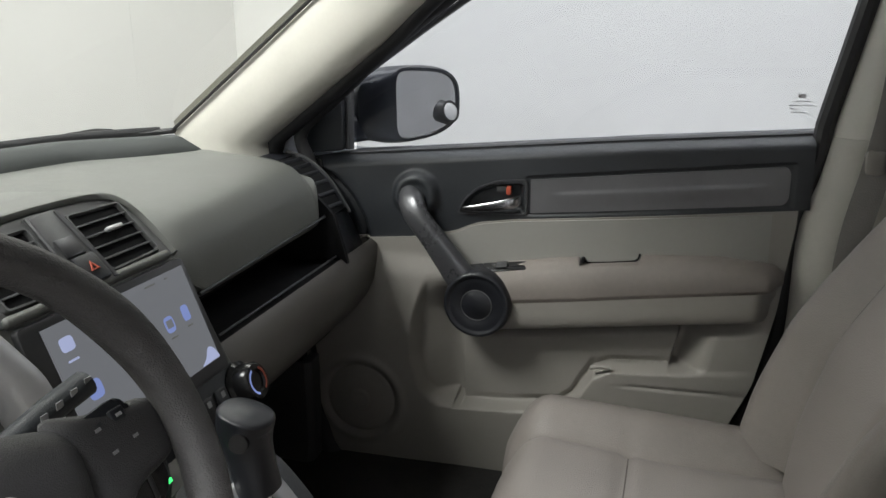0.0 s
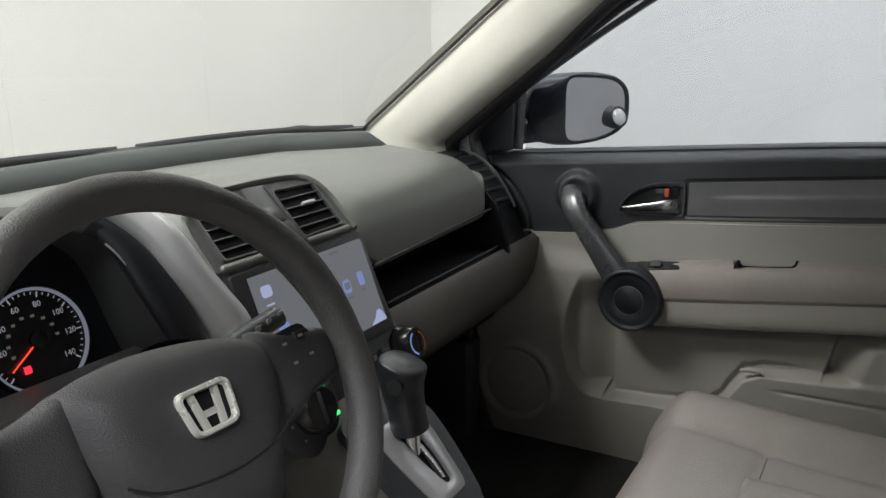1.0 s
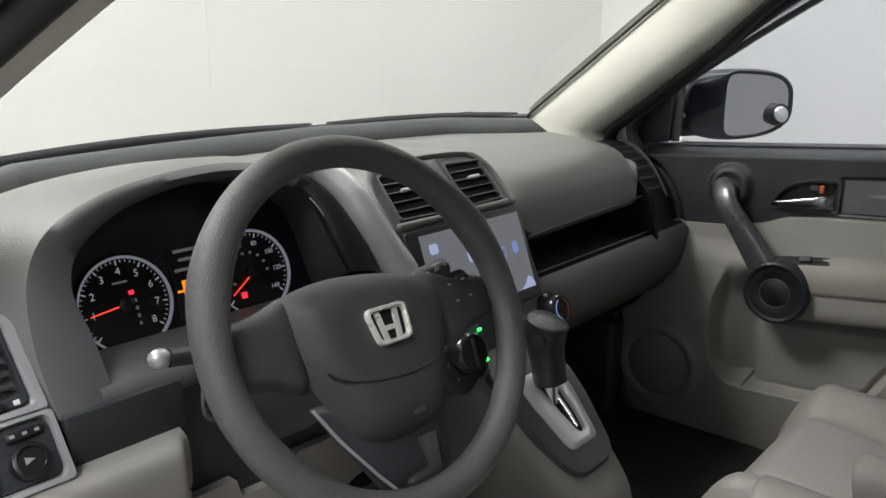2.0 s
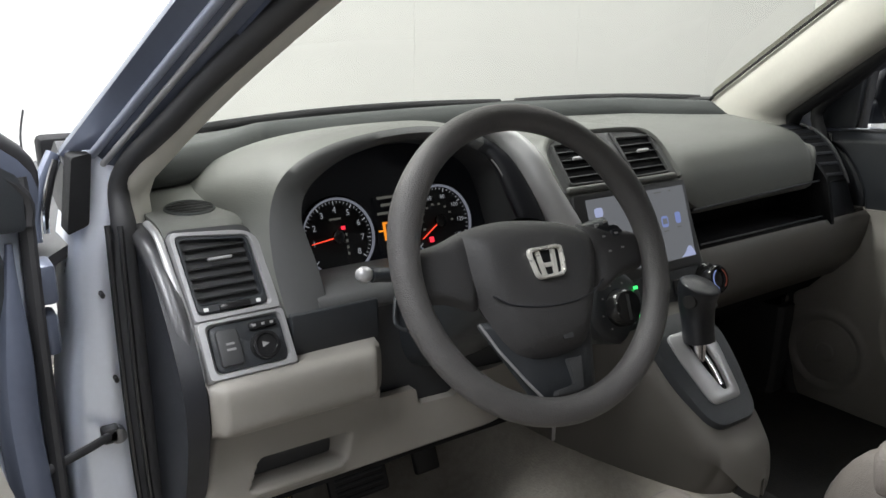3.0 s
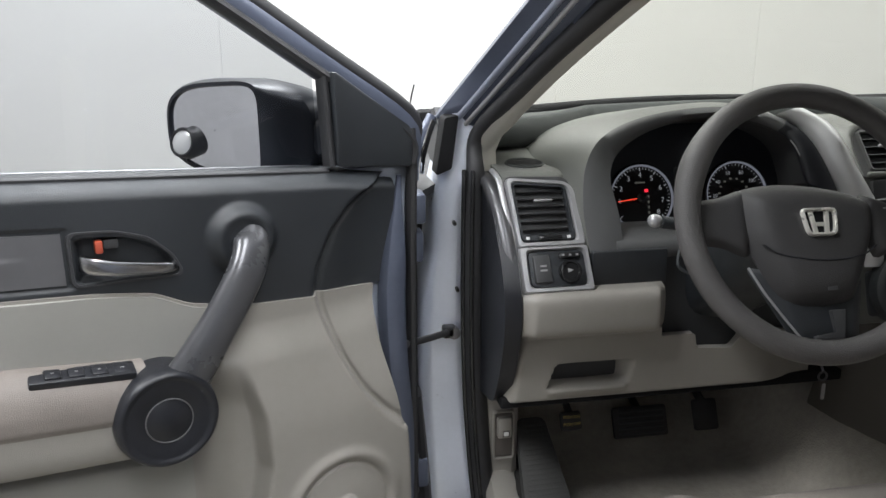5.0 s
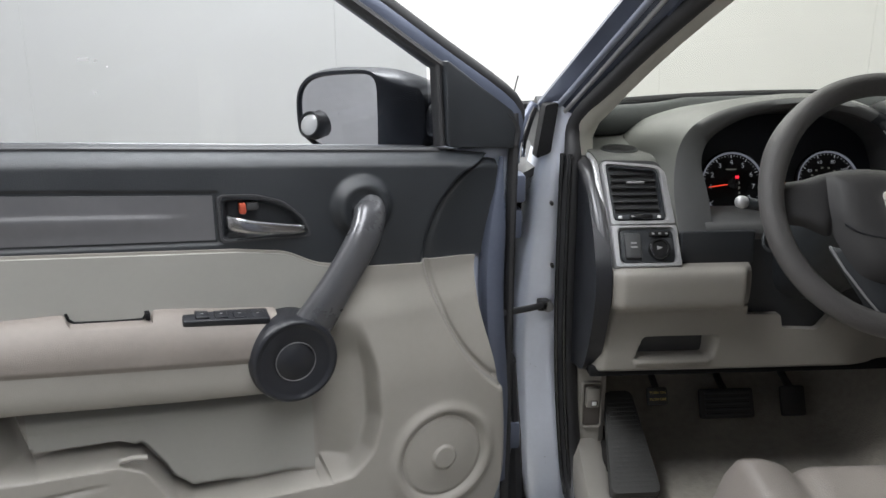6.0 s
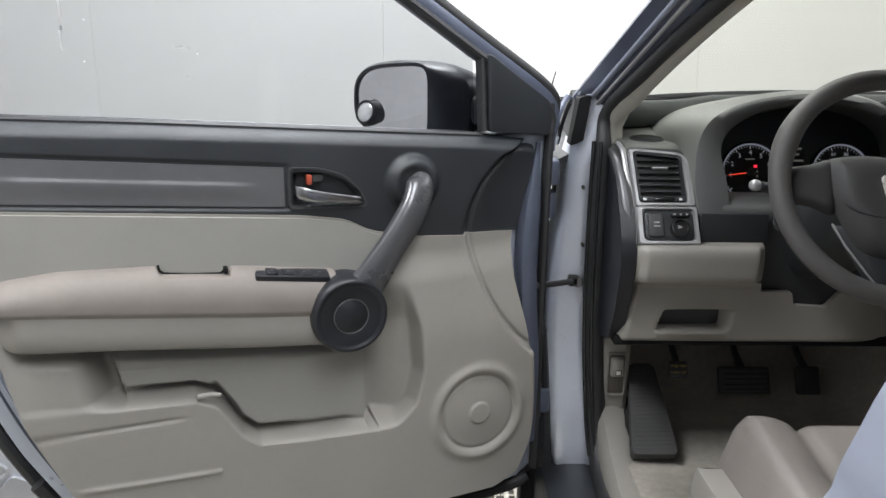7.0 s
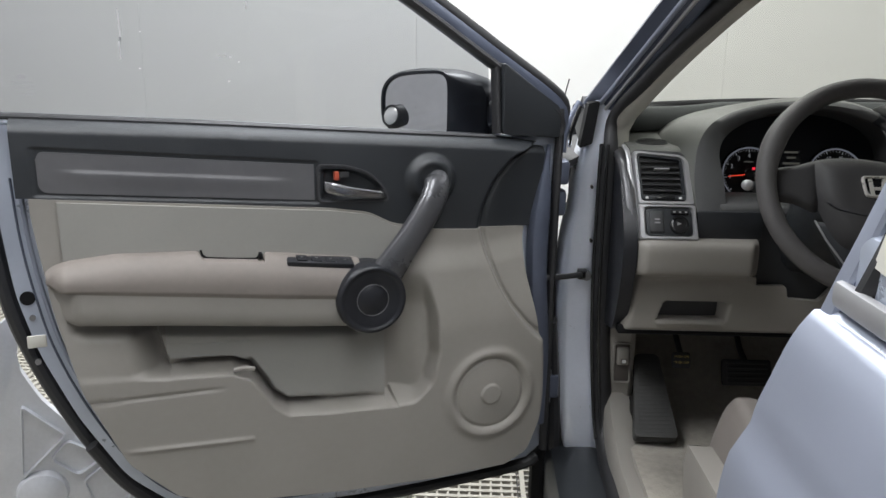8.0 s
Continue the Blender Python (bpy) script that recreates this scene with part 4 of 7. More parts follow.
part("centre_pillar_trim", bm_skin(rows, (0.02, 0, 0)), M_PILLAR, body, "cream centre pillar trim", sharp=60)
lower = [[(x - 0.004, y + 0.002, z) for x, y, z in row] for row in rows if row[0][2] < 1.08]
part("centre_pillar_lower", bm_skin(lower, (0.02, 0, 0)), M_PILLOW, body, "warm grey lower half of the centre pillar", sharp=60)
part("centre_pillar_seal", bm_tube([(0.790 - 0.15 * max(0, z - 1.09), 0.240 - 0.19 * max(0, z - 1.09) + 0.04 * ss(1.07, 0.90, z) + 0.10 * ss(0.75, 0.36, z), z) for z in np.linspace(0.34, 1.5, 24)], (0.016, 0.016), 10, up=(0, 1, 0)), M_RUBBER, body)
belt = thing("seat_belt", (0.72, 0.13, 0.5), "grey woven seat belt hanging at the centre pillar", "seat belt")
strap = spline([(0.690, 0.150, 1.36), (0.692, 0.160, 1.15), (0.690, 0.175, 1.04), (0.672, 0.198, 0.93), (0.655, 0.205, 0.82), (0.645, 0.19, 0.66)], 6)
part("webbing", bm_tube(strap, (0.0022, 0.023), 8, up=(0, 1, 0)), M_WEB, belt)
part("guide_loop", bm_box(0.694, 0.178, 1.050, 0.022, 0.030, 0.040, 0.008), M_BEIGE, belt, "cream belt guide")
part("anchor_cover", bm_box(0.698, 0.150, 1.375, 0.022, 0.055, 0.070, 0.01), M_PILLAR, belt)

# right rear door and window, seen from inside only
part("rear_side_lining", bm_box(0.79, -0.40, 0.72, 0.05, 0.86, 0.70, 0.02), M_BEIGE, body)
part("rear_side_glass", bm_box(0.755, -0.45, 1.28, 0.006, 1.0, 0.42, 0), M_GLASS_REAR, body)

# ---- closed rear door beside the opening ----
REAR = spline([(-0.700, 1.150), (-0.716, 1.100), (-0.737, 1.045), (-0.748, 1.022), (-0.760, 1.008), (-0.776, 0.985), (-0.795, 0.950), (-0.808, 0.920), (-0.818, 0.880),
               (-0.824, 0.835), (-0.824, 0.76), (-0.822, 0.66), (-0.818, 0.55), (-0.800, 0.45), (-0.78, 0.36)], 3)
RY0, RY1 = 0.12, -0.80
rear_door = thing("rear_door", (-0.80, 0.1, 0.36), "closed silver-blue rear car door with tinted window", "car door")
rows = []
for k in range(13):
    t = k / 12
    y = RY0 + (RY1 - RY0) * t
    row = []
    for x, z in REAR:
        if z > 1.012:
            continue
        crease = 0.0035 * math.exp(-((z - 0.905 + 0.03 * (y - 0.12)) / 0.016) ** 2) - 0.006 * ss(0.915, 0.875, z + 0.03 * (y - 0.12))
        row.append((x + 0.009 * ss(1.0, 0.93, z) - 0.012 * math.sin(math.pi * min(1, t * 1.4) * 0.5) + crease, y, z + 0.018 * t))
    rows.append(row)
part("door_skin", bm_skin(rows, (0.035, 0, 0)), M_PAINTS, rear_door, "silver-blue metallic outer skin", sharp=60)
rows = []
for k in range(9):
    t = k / 8
    y = RY0 + (RY1 - RY0) * t
    rows.append([(-0.757, y, 1.006 + 0.018 * t), (-0.751, y, 1.012 + 0.018 * t), (-0.742, y, 1.014 + 0.018 * t), (-0.725, y, 1.014 + 0.018 * t)])
part("belt_flange", bm_skin(rows, (0.02, 0, -0.01)), M_PAINT, rear_door)
part("belt_moulding", bm_tube([(-0.751, 0.099, 1.028), (-0.752, 0.07, 1.0285), (-0.754, -0.2, 1.035), (-0.756, -0.78, 1.050)], (0.006, 0.0105), 10, power=0.6), M_SILVER, rear_door, "satin silver belt moulding")
frame_pts = [(-0.754, 0.114, 1.000), (-0.747, 0.102, 1.040), (-0.739, 0.094, 1.075), (-0.722, 0.086, 1.14), (-0.695, 0.080, 1.24), (-0.655, 0.06, 1.36), (-0.630, 0.03, 1.47), (-0.625, -0.3, 1.49), (-0.63, -0.74, 1.46)]
part("window_frame", bm_tube([(p[0] + 0.005, p[1], p[2]) for p in spline(frame_pts, 5)], (0.011, 0.008), 10, up=(1, 0, 0), power=0.6), M_PAINTS, rear_door, "blue-grey window frame")
part("frame_seal", bm_tube([(p[0] + 0.004, p[1] - 0.032, p[2] - 0.006) for p in spline(frame_pts[1:], 5)], (0.010, 0.012), 8, up=(1, 0, 0)), M_RUBBER, rear_door)
gb = bmesh.new()
gb.faces.new([gb.verts.new(p) for p in ((-0.744, 0.090, 1.025), (-0.692, 0.07, 1.24), (-0.632, 0.02, 1.46), (-0.635, -0.72, 1.45), (-0.745, -0.78, 1.04))])
part("window_glass", gb, M_GLASS_REAR, rear_door, "dark tinted window glass")
part("inner_lining", bm_box(-0.745, -0.34, 0.70, 0.05, 0.86, 0.60, 0.02), M_BEIGE, rear_door)
# centre pillar of the driver's side, painted, behind the seat
part("centre_pillar_post", bm_box(-0.715, 0.055, 0.72, 0.06, 0.10, 0.72, 0.015), M_PAINT, body)
part("centre_pillar_post_top", bm_tube([(-0.700, 0.05, 1.05), (-0.665, 0.03, 1.25), (-0.625, 0.0, 1.48)], (0.03, 0.05), 12, up=(1, 0, 0), power=0.6), M_PILLAR, body)

# front wing in the gap between door and post, blackened for shade
rows = []
for y in (1.23, 1.30, 1.40, 1.55, 1.9):
    k = (y - 1.23)
    rows.append([(-0.868, y, 0.62), (-0.872, y, 0.85), (-0.862, y, 0.93), (-0.838, y, 0.965 - 0.02 * k), (-0.80, y, 0.985 - 0.03 * k), (-0.755, y, 0.995 - 0.02 * k)])
part("front_wing", bm_skin(rows, (0.01, 0.0, -0.01)), M_RUBBER, body, "front wing, blackened for the gap's shade", sharp=60)
part("wing_filler", bm_slab(fillet([(1.225, 1.00), (1.235, 1.075), (1.275, 1.105), (1.36, 1.065), (1.42, 1.035), (1.30, 1.0)], 0.008, 3), -0.806, -0.790, 0.004, axes="yzx"), M_RUBBER, body, "black filler at the pillar foot")
part("filler_strip", bm_slab(fillet([(-0.818, 1.000), (-0.792, 1.010), (-0.780, 1.098), (-0.803, 1.094)], 0.004, 3), 1.188, 1.235, 0.003), M_VOID, body, "black strip at the pillar foot")
part("pillar_foot", bm_tube(spline([(-0.848, 1.232, 0.985), (-0.845, 1.240, 1.020), (-0.832, 1.250, 1.056), (-0.812, 1.262, 1.090)], 5), (0.008, 0.009), 10), M_PAINT_SHADE, body, "dark curved foot of the windscreen pillar")
part("wing_bracket", bm_tube(spline([(-0.836, 1.222, 0.998), (-0.832, 1.228, 1.030), (-0.822, 1.234, 1.062), (-0.812, 1.240, 1.084)], 5), (0.0035, 0.006), 8), M_CHROME, body)
part("aerial", bm_tube(spline([(-0.835, 1.36, 1.06), (-0.833, 1.375, 1.10), (-0.826, 1.37, 1.135)], 5), (0.0016, 0.0016), 6), M_RUBBER, body)
# black sheets added for the dark gap behind the door edge
part("wing_edge", bm_box(-0.866, 1.245, 0.66, 0.030, 0.03, 0.70, 0.006), M_RUBBER, body)
part("wing_skirt", bm_box(-0.900, 1.310, 0.60, 0.110, 0.03, 0.82, 0.01), M_RUBBER, body, "black sheet added behind the dark door gap")
part("lower_gap", bm_box(-0.868, 1.205, 0.30, 0.05, 0.06, 0.30, 0.01), M_VOID, body)
for z, h in ((0.952, 0.05), (0.470, 0.055)):
    hinge = part("door_hinge", bm_box(-0.853, 1.178, z, 0.026, 0.05, h, 0.006), M_PAINT_SHADE, body, "painted door hinge")
    part("hinge_pin", bm_tube([(-0.864, 1.160, z - h * 0.7), (-0.864, 1.160, z + h * 0.7)], (0.007, 0.007), 12, up=(0, 1, 0)), M_STEEL, hinge)
part("wire_boot", bm_box(-0.853, 1.185, 0.885, 0.022, 0.04, 0.055, 0.008), M_PAINT_SHADE, body)
# Black filler added where the hinge gap lies in shade.
part("gap_filler", bm_tube([(-0.842, 1.195, 0.27), (-0.846, 1.190, 0.40), (-0.858, 1.185, 0.62)], [(0.020, 0.030), (0.018, 0.030), (0.010, 0.030)], 10, up=(0, 1, 0)), M_RUBBER, body, "black filler added for the dark hinge gap")
strap_bar = part("check_strap", bm_tube([(-0.790, 1.190, 0.724), (-0.83, 1.160, 0.727), (-0.888, 1.115, 0.735)], (0.004, 0.0065), 10), M_BAND, body, "dark steel door check strap")
part("strap_bolt", bm_tube([(-0.788, 1.200, 0.722), (-0.788, 1.180, 0.722)], (0.0105, 0.0105), 14), M_STEEL, strap_bar)
part("strap_hinge", bm_box(-0.797, 1.190, 0.724, 0.022, 0.020, 0.022, 0.004), M_RUBBER, strap_bar)
for z, x in ((0.918, -0.787), (0.80, -0.782)):
    part("post_bolt", bm_tube([(x, 1.197, z), (x, 1.184, z)], (0.003, 0.004), 10), M_RUBBER, body)

# windscreen, its black lower edge and the wiper blades
rows = []
for k in range(25):
    s = -1 + 2 * k / 24
    row = []
    for j in range(9):
        t = j / 8
        x = s * (0.735 * (1 - t) + 0.60 * t)
        y0, y1 = wheelhouse_y(0.735 * s), 1.00 - 0.22 * s * s
        z0, z1 = 1.063, 1.545 - 0.06 * s * s
        row.append((x, y0 + (y1 - y0) * t, z0 + (z1 - z0) * t + 0.02 * math.sin(math.pi * t)))
    rows.append(row)
part("windscreen", bm_grid(rows), M_GLASS_FRONT, body, "clear windscreen glass", sharp=80)
part("windscreen_edge", bm_tube([(x, wheelhouse_y(x) + 0.004, 1.066) for x in np.linspace(-0.735, 0.735, 31)], (0.012, 0.006), 8), M_RUBBER, body, "black windscreen edge")
for x0, x1, lift in ((-0.62, 0.20, 0.012), (0.24, 0.70, 0.010)):
    part("wiper", bm_tube([(x, wheelhouse_y(x) + 0.005 - 0.02 * math.sin(math.pi * (x - x0) / (x1 - x0)), 1.067 + lift * math.sin(math.pi * (x - x0) / (x1 - x0)) * 0.7) for x in np.linspace(x0, x1, 14)], (0.006, 0.010), 8), M_RUBBER, body, "black wiper blade resting on the windscreen")

# pressed metal panel that stands on the floor beyond the open door
panel = thing("metal_panel", (-1.95, 1.05, 0.0), "grey pressed metal panel with triangular recesses on floor", "metal panel")
pm = door_frame_matrix((-0.860, 1.160), ALONG, INWARD)
BASE[0] = pm
poly = fillet([(1.045, 0.72), (1.075, 0.60), (1.04, 0.52), (0.98, 0.44), (0.90, 0.36), (0.84, 0.30), (0.80, 0.0), (1.25, 0.0), (1.25, 0.40), (1.12, 0.66)], 0.02, 3)
part("sheet", bm_slab(poly, -0.215, -0.195, 0.004), M_PRESS, panel)
for tri in ([(1.072, 0.505), (1.085, 0.36), (1.005, 0.435)], [(0.998, 0.42), (1.03, 0.385), (0.985, 0.345), (0.935, 0.375)], [(0.925, 0.36), (0.975, 0.325), (0.95, 0.24), (0.875, 0.29)]):
    c = (sum(p[0] for p in tri) / len(tri), sum(p[1] for p in tri) / len(tri))
    big = fillet([(c[0] + 1.14 * (p[0] - c[0]), c[1] + 1.14 * (p[1] - c[1])) for p in tri], 0.012, 4)
    small = fillet(tri, 0.010, 4)
    part("pressed_rib", bm_ring(big, small, -0.196, -0.186), M_PRESS, panel)
part("boss", bm_lathe([(0.05, -0.196), (0.045, -0.18), (0.025, -0.172), (0.0, -0.17)], 28, Matrix(((1, 0, 0, 1.055), (0, 0, 1, 0), (0, 1, 0, 0.315), (0, 0, 0, 1)))), M_PRESS, panel)
BASE[0] = Matrix.Identity(4)

# ---- dashboard ----
dash = thing("dashboard", (0, 1.15, 0.62), "grey and beige car dashboard with vents and glovebox", "dashboard")
FY = soft_line((-0.74, 1.112), (-0.612, 1.112), (-0.585, 1.29), (-0.18, 1.29), (-0.15, 1.14), (0.10, 1.08), (0.165, 1.050), (0.19, 1.050), (0.580, 1.070), (0.600, 1.082), (0.615, 1.115), (0.634, 1.185), (0.77, 1.190), wide=0.010)


RIDGE_END = soft_line((0.0, 1.70), (0.30, 1.60), (0.42, 1.49), (0.48, 1.42), (0.54, 1.345), (0.60, 1.292), (0.68, 1.268), (0.80, 1.26), wide=0.03)


def ridge_y(x):
    mid = wheelhouse_y(x) - 0.090 - 0.040 * (1 - (x / 0.74) ** 2)
    return min(mid, RIDGE_END(abs(x)))


def top_profile(x):
    f, r = FY(x), ridge_y(x)
    r += (wheelhouse_y(x) - 0.02 - r) * ss(0.58, 0.60, x)
    right = ss(0.10, 0.20, x) * (1 - ss(0.575, 0.60, x))
    lowz = 0.930 * right + 0.998 * (1 - right)
    left = max(ss(-0.50, -0.62, x), ss(0.56, 0.66, x))
    pts = [(r + 0.01, 1.046), (r * 0.5 + (f + 0.19) * 0.5, 1.054 - 0.012 * left), (f + 0.19, 1.053 - 0.022 * left), (f + 0.12 - 0.015 * right, 1.046 - 0.028 * left),
           (f + 0.065 - 0.018 * right, 1.026 - 0.012 * left + 0.004 * right), (f + 0.028 - 0.010 * right, 0.998 * right + 1.012 * (1 - right)), (f + 0.006, 0.966 * right + 1.006 * (1 - right)), (f, lowz)]
    return spline(pts, 5)


rows = [[(x, y, z) for y, z in top_profile(x)] for x in np.concatenate([np.linspace(-0.725, 0.57, 66), np.linspace(0.575, 0.645, 22), np.linspace(0.66, 0.755, 6)])]
part("top_pad", bm_skin(rows, (0, 0.012, -0.01)), M_DASH, dash, "soft grey dashboard top", sharp=60)

# dark raised ridge along the windscreen
rows = []
for x in np.linspace(-0.735, 0.592, 61):
    w, r = wheelhouse_y(x), ridge_y(x)
    e = ss(0.760, 0.725, -x) if x < 0 else ss(0.600, 0.568, x)
    rows.append([(x, w - 0.005, 1.050), (x, w - 0.012, 1.064), (x, r + 0.05, 1.050 + 0.028 * e), (x, r + 0.025, 1.050 + 0.031 * e), (x, r + 0.008, 1.050 + 0.026 * e), (x, r, 1.048 + 0.008 * e), (x, r - 0.002, 1.038)])
part("windscreen_ridge", bm_skin(rows, (0, 0.01, -0.01)), M_RIDGE, dash, "dark raised ridge under the windscreen", sharp=60)

# oval demister grilles, flush with the pad in both corners
def pad_z(x, y):
    pts = sorted(top_profile(x))
    return float(np.interp(y, [p[0] for p in pts], [p[1] for p in pts]))


for cx, cy in ((-0.668, 1.190), (0.640, 1.232)):
    def oval(f, lift):
        return [(cx + 0.030 * f * math.cos(a), cy + 0.031 * f * math.sin(a), pad_z(cx, cy + 0.031 * f * math.sin(a)) + lift) for a in np.linspace(0, 2 * math.pi, 41)[:-1]]
    grille = part("demister_vent", bm_grid(list(zip(*[oval(1.12, -0.003), oval(1.09, 0.0015), oval(1.03, 0.0030), oval(1.0, 0.0014)])), close_u=True), M_RIDGE, dash, "oval demister grille flush with the dashboard")
    part("vent_floor", bm_grid(list(zip(*[oval(1.01, 0.0012), oval(0.5, 0.0014), oval(0.001, 0.0014)])), close_u=True), M_VOID, grille)
    for k in range(4):
        yy = cy - 0.0186 + 0.0124 * k
        half = 0.030 * math.sqrt(max(0.05, 1 - ((yy - cy) / 0.031) ** 2))
        part("slat", bm_box(cx, yy, pad_z(cx, yy) + 0.0016, 2 * half, 0.0018, 0.0010, 0.0003, 1), M_DARK, grille)

# slot above the glovebox and the glovebox itself
GY = line((0.16, 1.022), (0.78, 1.035))
rows = []
for x in np.linspace(0.165, 0.612, 20):
    f, g = 1.050 + 0.047 * (x - 0.19), GY(x)
    zz = 0.935 + 0.012 * (x - 0.19)
    lo = 0.860 - 0.004 * (x - 0.19)
    rows.append([(x, f + 0.002, zz), (x, f + 0.010, zz - 0.006), (x, f + 0.085, zz - 0.012), (x, f + 0.10, zz - 0.03), (x, f + 0.095, lo + 0.006), (x, f + 0.06, lo - 0.006), (x, g + 0.012, lo - 0.002)])
part("shelf_slot", bm_skin(rows, (0, 0.01, -0.012)), M_VOID, dash, "black open shelf slot", sharp=50)
part("slot_lip", bm_tube([(x, 1.049 + 0.047 * (x - 0.19), 0.932 + 0.012 * (x - 0.19)) for x in np.linspace(0.175, 0.60, 16)], (0.0022, 0.0022), 8), M_BLACK, dash)
part("slot_line", bm_tube([(x, GY(x) + 0.02, 0.866 - 0.004 * (x - 0.19)) for x in np.linspace(0.20, 0.60, 12)], (0.0018, 0.0018), 8), M_BLACK, dash)
rows = []
for x in np.linspace(0.16, 0.765, 32):
    g = GY(x)
    t = (x - 0.16) / 0.6
    lo = 0.860 - 0.004 * (x - 0.19)
    rows.append([(x, g + 0.03, lo - 0.012), (x, g + 0.012, lo), (x, g, lo - 0.010), (x, g - 0.012 + 0.012 * t, lo - 0.045), (x, g - 0.012 + 0.016 * t, lo - 0.080), (x, g + 0.006 + 0.012 * t, lo - 0.110), (x, g + 0.05, lo - 0.15), (x, g + 0.11, lo - 0.18), (x, g + 0.20, lo - 0.19)])
part("glovebox", bm_skin(rows, (0, 0.02, 0)), M_BEIGE_SHADE, dash, "glovebox front, beige darkened for shade", sharp=60)
# Black sheet added under the dashboard to keep the footwell dark.
rows = []
for x in np.linspace(0.16, 0.765, 10):
    g = GY(x)
    rows.append([(x, g + 0.05, 0.72), (x, g + 0.10, 0.66), (x, g + 0.25, 0.64), (x, g + 0.42, 0.66)])
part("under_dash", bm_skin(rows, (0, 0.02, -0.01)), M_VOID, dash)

part("slot_end", bm_slab(fillet([(1.030, 0.845), (1.20, 0.845), (1.20, 0.99), (1.10, 0.985), (1.055, 0.94)], 0.01, 3), 0.606, 0.616, axes="yzx"), M_VOID, dash)
# passenger corner vent, on the mirrored tilted face
AT, AN = V(0, 0.545, 0.838), V(0, -0.838, 0.545)
A_FACE = Matrix(((1, 0, 0, 0), (0, AN.y, AT.y, 1.010), (0, AN.z, AT.z, 0.850), (0, 0, 0, 1)))
BASE[0] = A_FACE
BASE[0] = Matrix.Identity(4)
CORNER = spline([(1.235, 1.028), (1.195, 1.021), (1.160, 1.006), (1.128, 0.978), (1.100, 0.938), (1.078, 0.895), (1.060, 0.853), (1.062, 0.836), (1.085, 0.830)], 5)


def corner_at(k, x, lift):
    """A point of the corner's curved face: k along its profile, x across, lift out of it."""
    i = min(int(k), len(CORNER) - 2)
    f = k - i
    (ya, za), (yb, zb) = CORNER[i], CORNER[i + 1]
    t = V(0, yb - ya, zb - za).normalized()
    return V(x, ya + (yb - ya) * f, za + (zb - za) * f) + V(0, t.z, -t.y) * lift


rows = [[corner_at(k, x, d) for k in range(len(CORNER))] for x, d in ((0.612, -0.03), (0.614, -0.004), (0.619, 0.0), (0.64, 0.0), (0.70, 0.0), (0.744, 0.0), (0.750, -0.004), (0.752, -0.03))]
corner = part("corner_cap", bm_skin(rows, (0, 0.02, -0.01)), M_CAP, dash, "black corner cap with side vent", sharp=60)
loop = [(k, 0.652) for k in np.linspace(5, 22, 12)] + [(k, 0.736) for k in np.linspace(22, 5, 12)]
part("vent_rim", bm_tube([corner_at(k, x, 0.001) for k, x in loop], (0.0035, 0.0035), 8, closed=True, up=(1, 0, 0)), M_CAP, corner, "black vent rim")
part("vent_floor", bm_skin([[corner_at(k, x, 0.0012) for k in np.linspace(5, 22, 12)] for x in (0.653, 0.735)], (0, 0.004, -0.003)), M_VOID, corner)
for k in np.linspace(7.2, 20.2, 6):
    part("slat", bm_tube([corner_at(k, 0.655, 0.003), corner_at(k + 0.4, 0.733, 0.003)], (0.0012, 0.0040), 8, up=(0, 0.6, 0.8)), M_CAP, corner)
part("vent_rail", bm_tube([corner_at(k, 0.741, 0.004) for k in np.linspace(3, 23, 14)], (0.0040, 0.0025), 8, up=(1, 0, 0)), M_BAND, corner, "shiny edge of the side vent")

# driver's corner: tilted silver panel with vent and switches
BASE[0] = A_FACE
s_out = fillet([(-0.716, -0.004), (-0.602, -0.004), (-0.606, 0.10), (-0.612, 0.160), (-0.622, 0.186), (-0.722, 0.190), (-0.726, 0.13), (-0.718, 0.08)], [0.006, 0.006, 0.02, 0.02, 0.015, 0.012, 0.02, 0.02], 4)
part("panel_back", bm_slab(s_out, -0.035, -0.002, 0.0), M_DARK, dash)
part("vent_surround", bm_ring(fillet([(-0.717, 0.068), (-0.605, 0.068), (-0.611, 0.176), (-0.724, 0.186)], [0.004, 0.004, 0.03, 0.012], 6), fillet([(-0.708, 0.078), (-0.622, 0.078), (-0.627, 0.167), (-0.714, 0.177)], 0.008, 6), -0.01, 0.008), M_SILVER, dash, "silver surround of the corner vent")
part("switch_surround", bm_ring(fillet([(-0.717, -0.004), (-0.603, -0.004), (-0.605, 0.070), (-0.718, 0.070)], 0.005, 5), fillet([(-0.703, 0.005), (-0.613, 0.005), (-0.613, 0.063), (-0.703, 0.063)], 0.010, 5), -0.01, 0.007), M_SILVER, dash, "silver switch surround")
vent = part("corner_vent", bm_ring(fillet([(-0.710, 0.076), (-0.621, 0.076), (-0.626, 0.169), (-0.716, 0.179)], 0.008, 5), fillet([(-0.704, 0.092), (-0.628, 0.092), (-0.632, 0.164), (-0.710, 0.172)], 0.006, 5), -0.015, 0.006), M_BLACK, dash, "black adjustable air vent")
part("vent_floor", bm_box(-0.668, -0.022, 0.130, 0.086, 0.004, 0.100, 0), M_VOID, vent)
for k in range(6):
    part("slat", bm_move(bm_box(0, 0, 0, 0.075, 0.018, 0.0026, 0.0008, 1), Matrix.Translation((-0.669, -0.004, 0.100 + 0.0124 * k)) @ pose(0, 0, 0, -18, 0, 0)), M_GLOSS, vent)
part("vent_tab", bm_box(-0.668, 0.009, 0.143, 0.030, 0.006, 0.004, 0.0015), M_SILVER, vent, "bright vent tab")
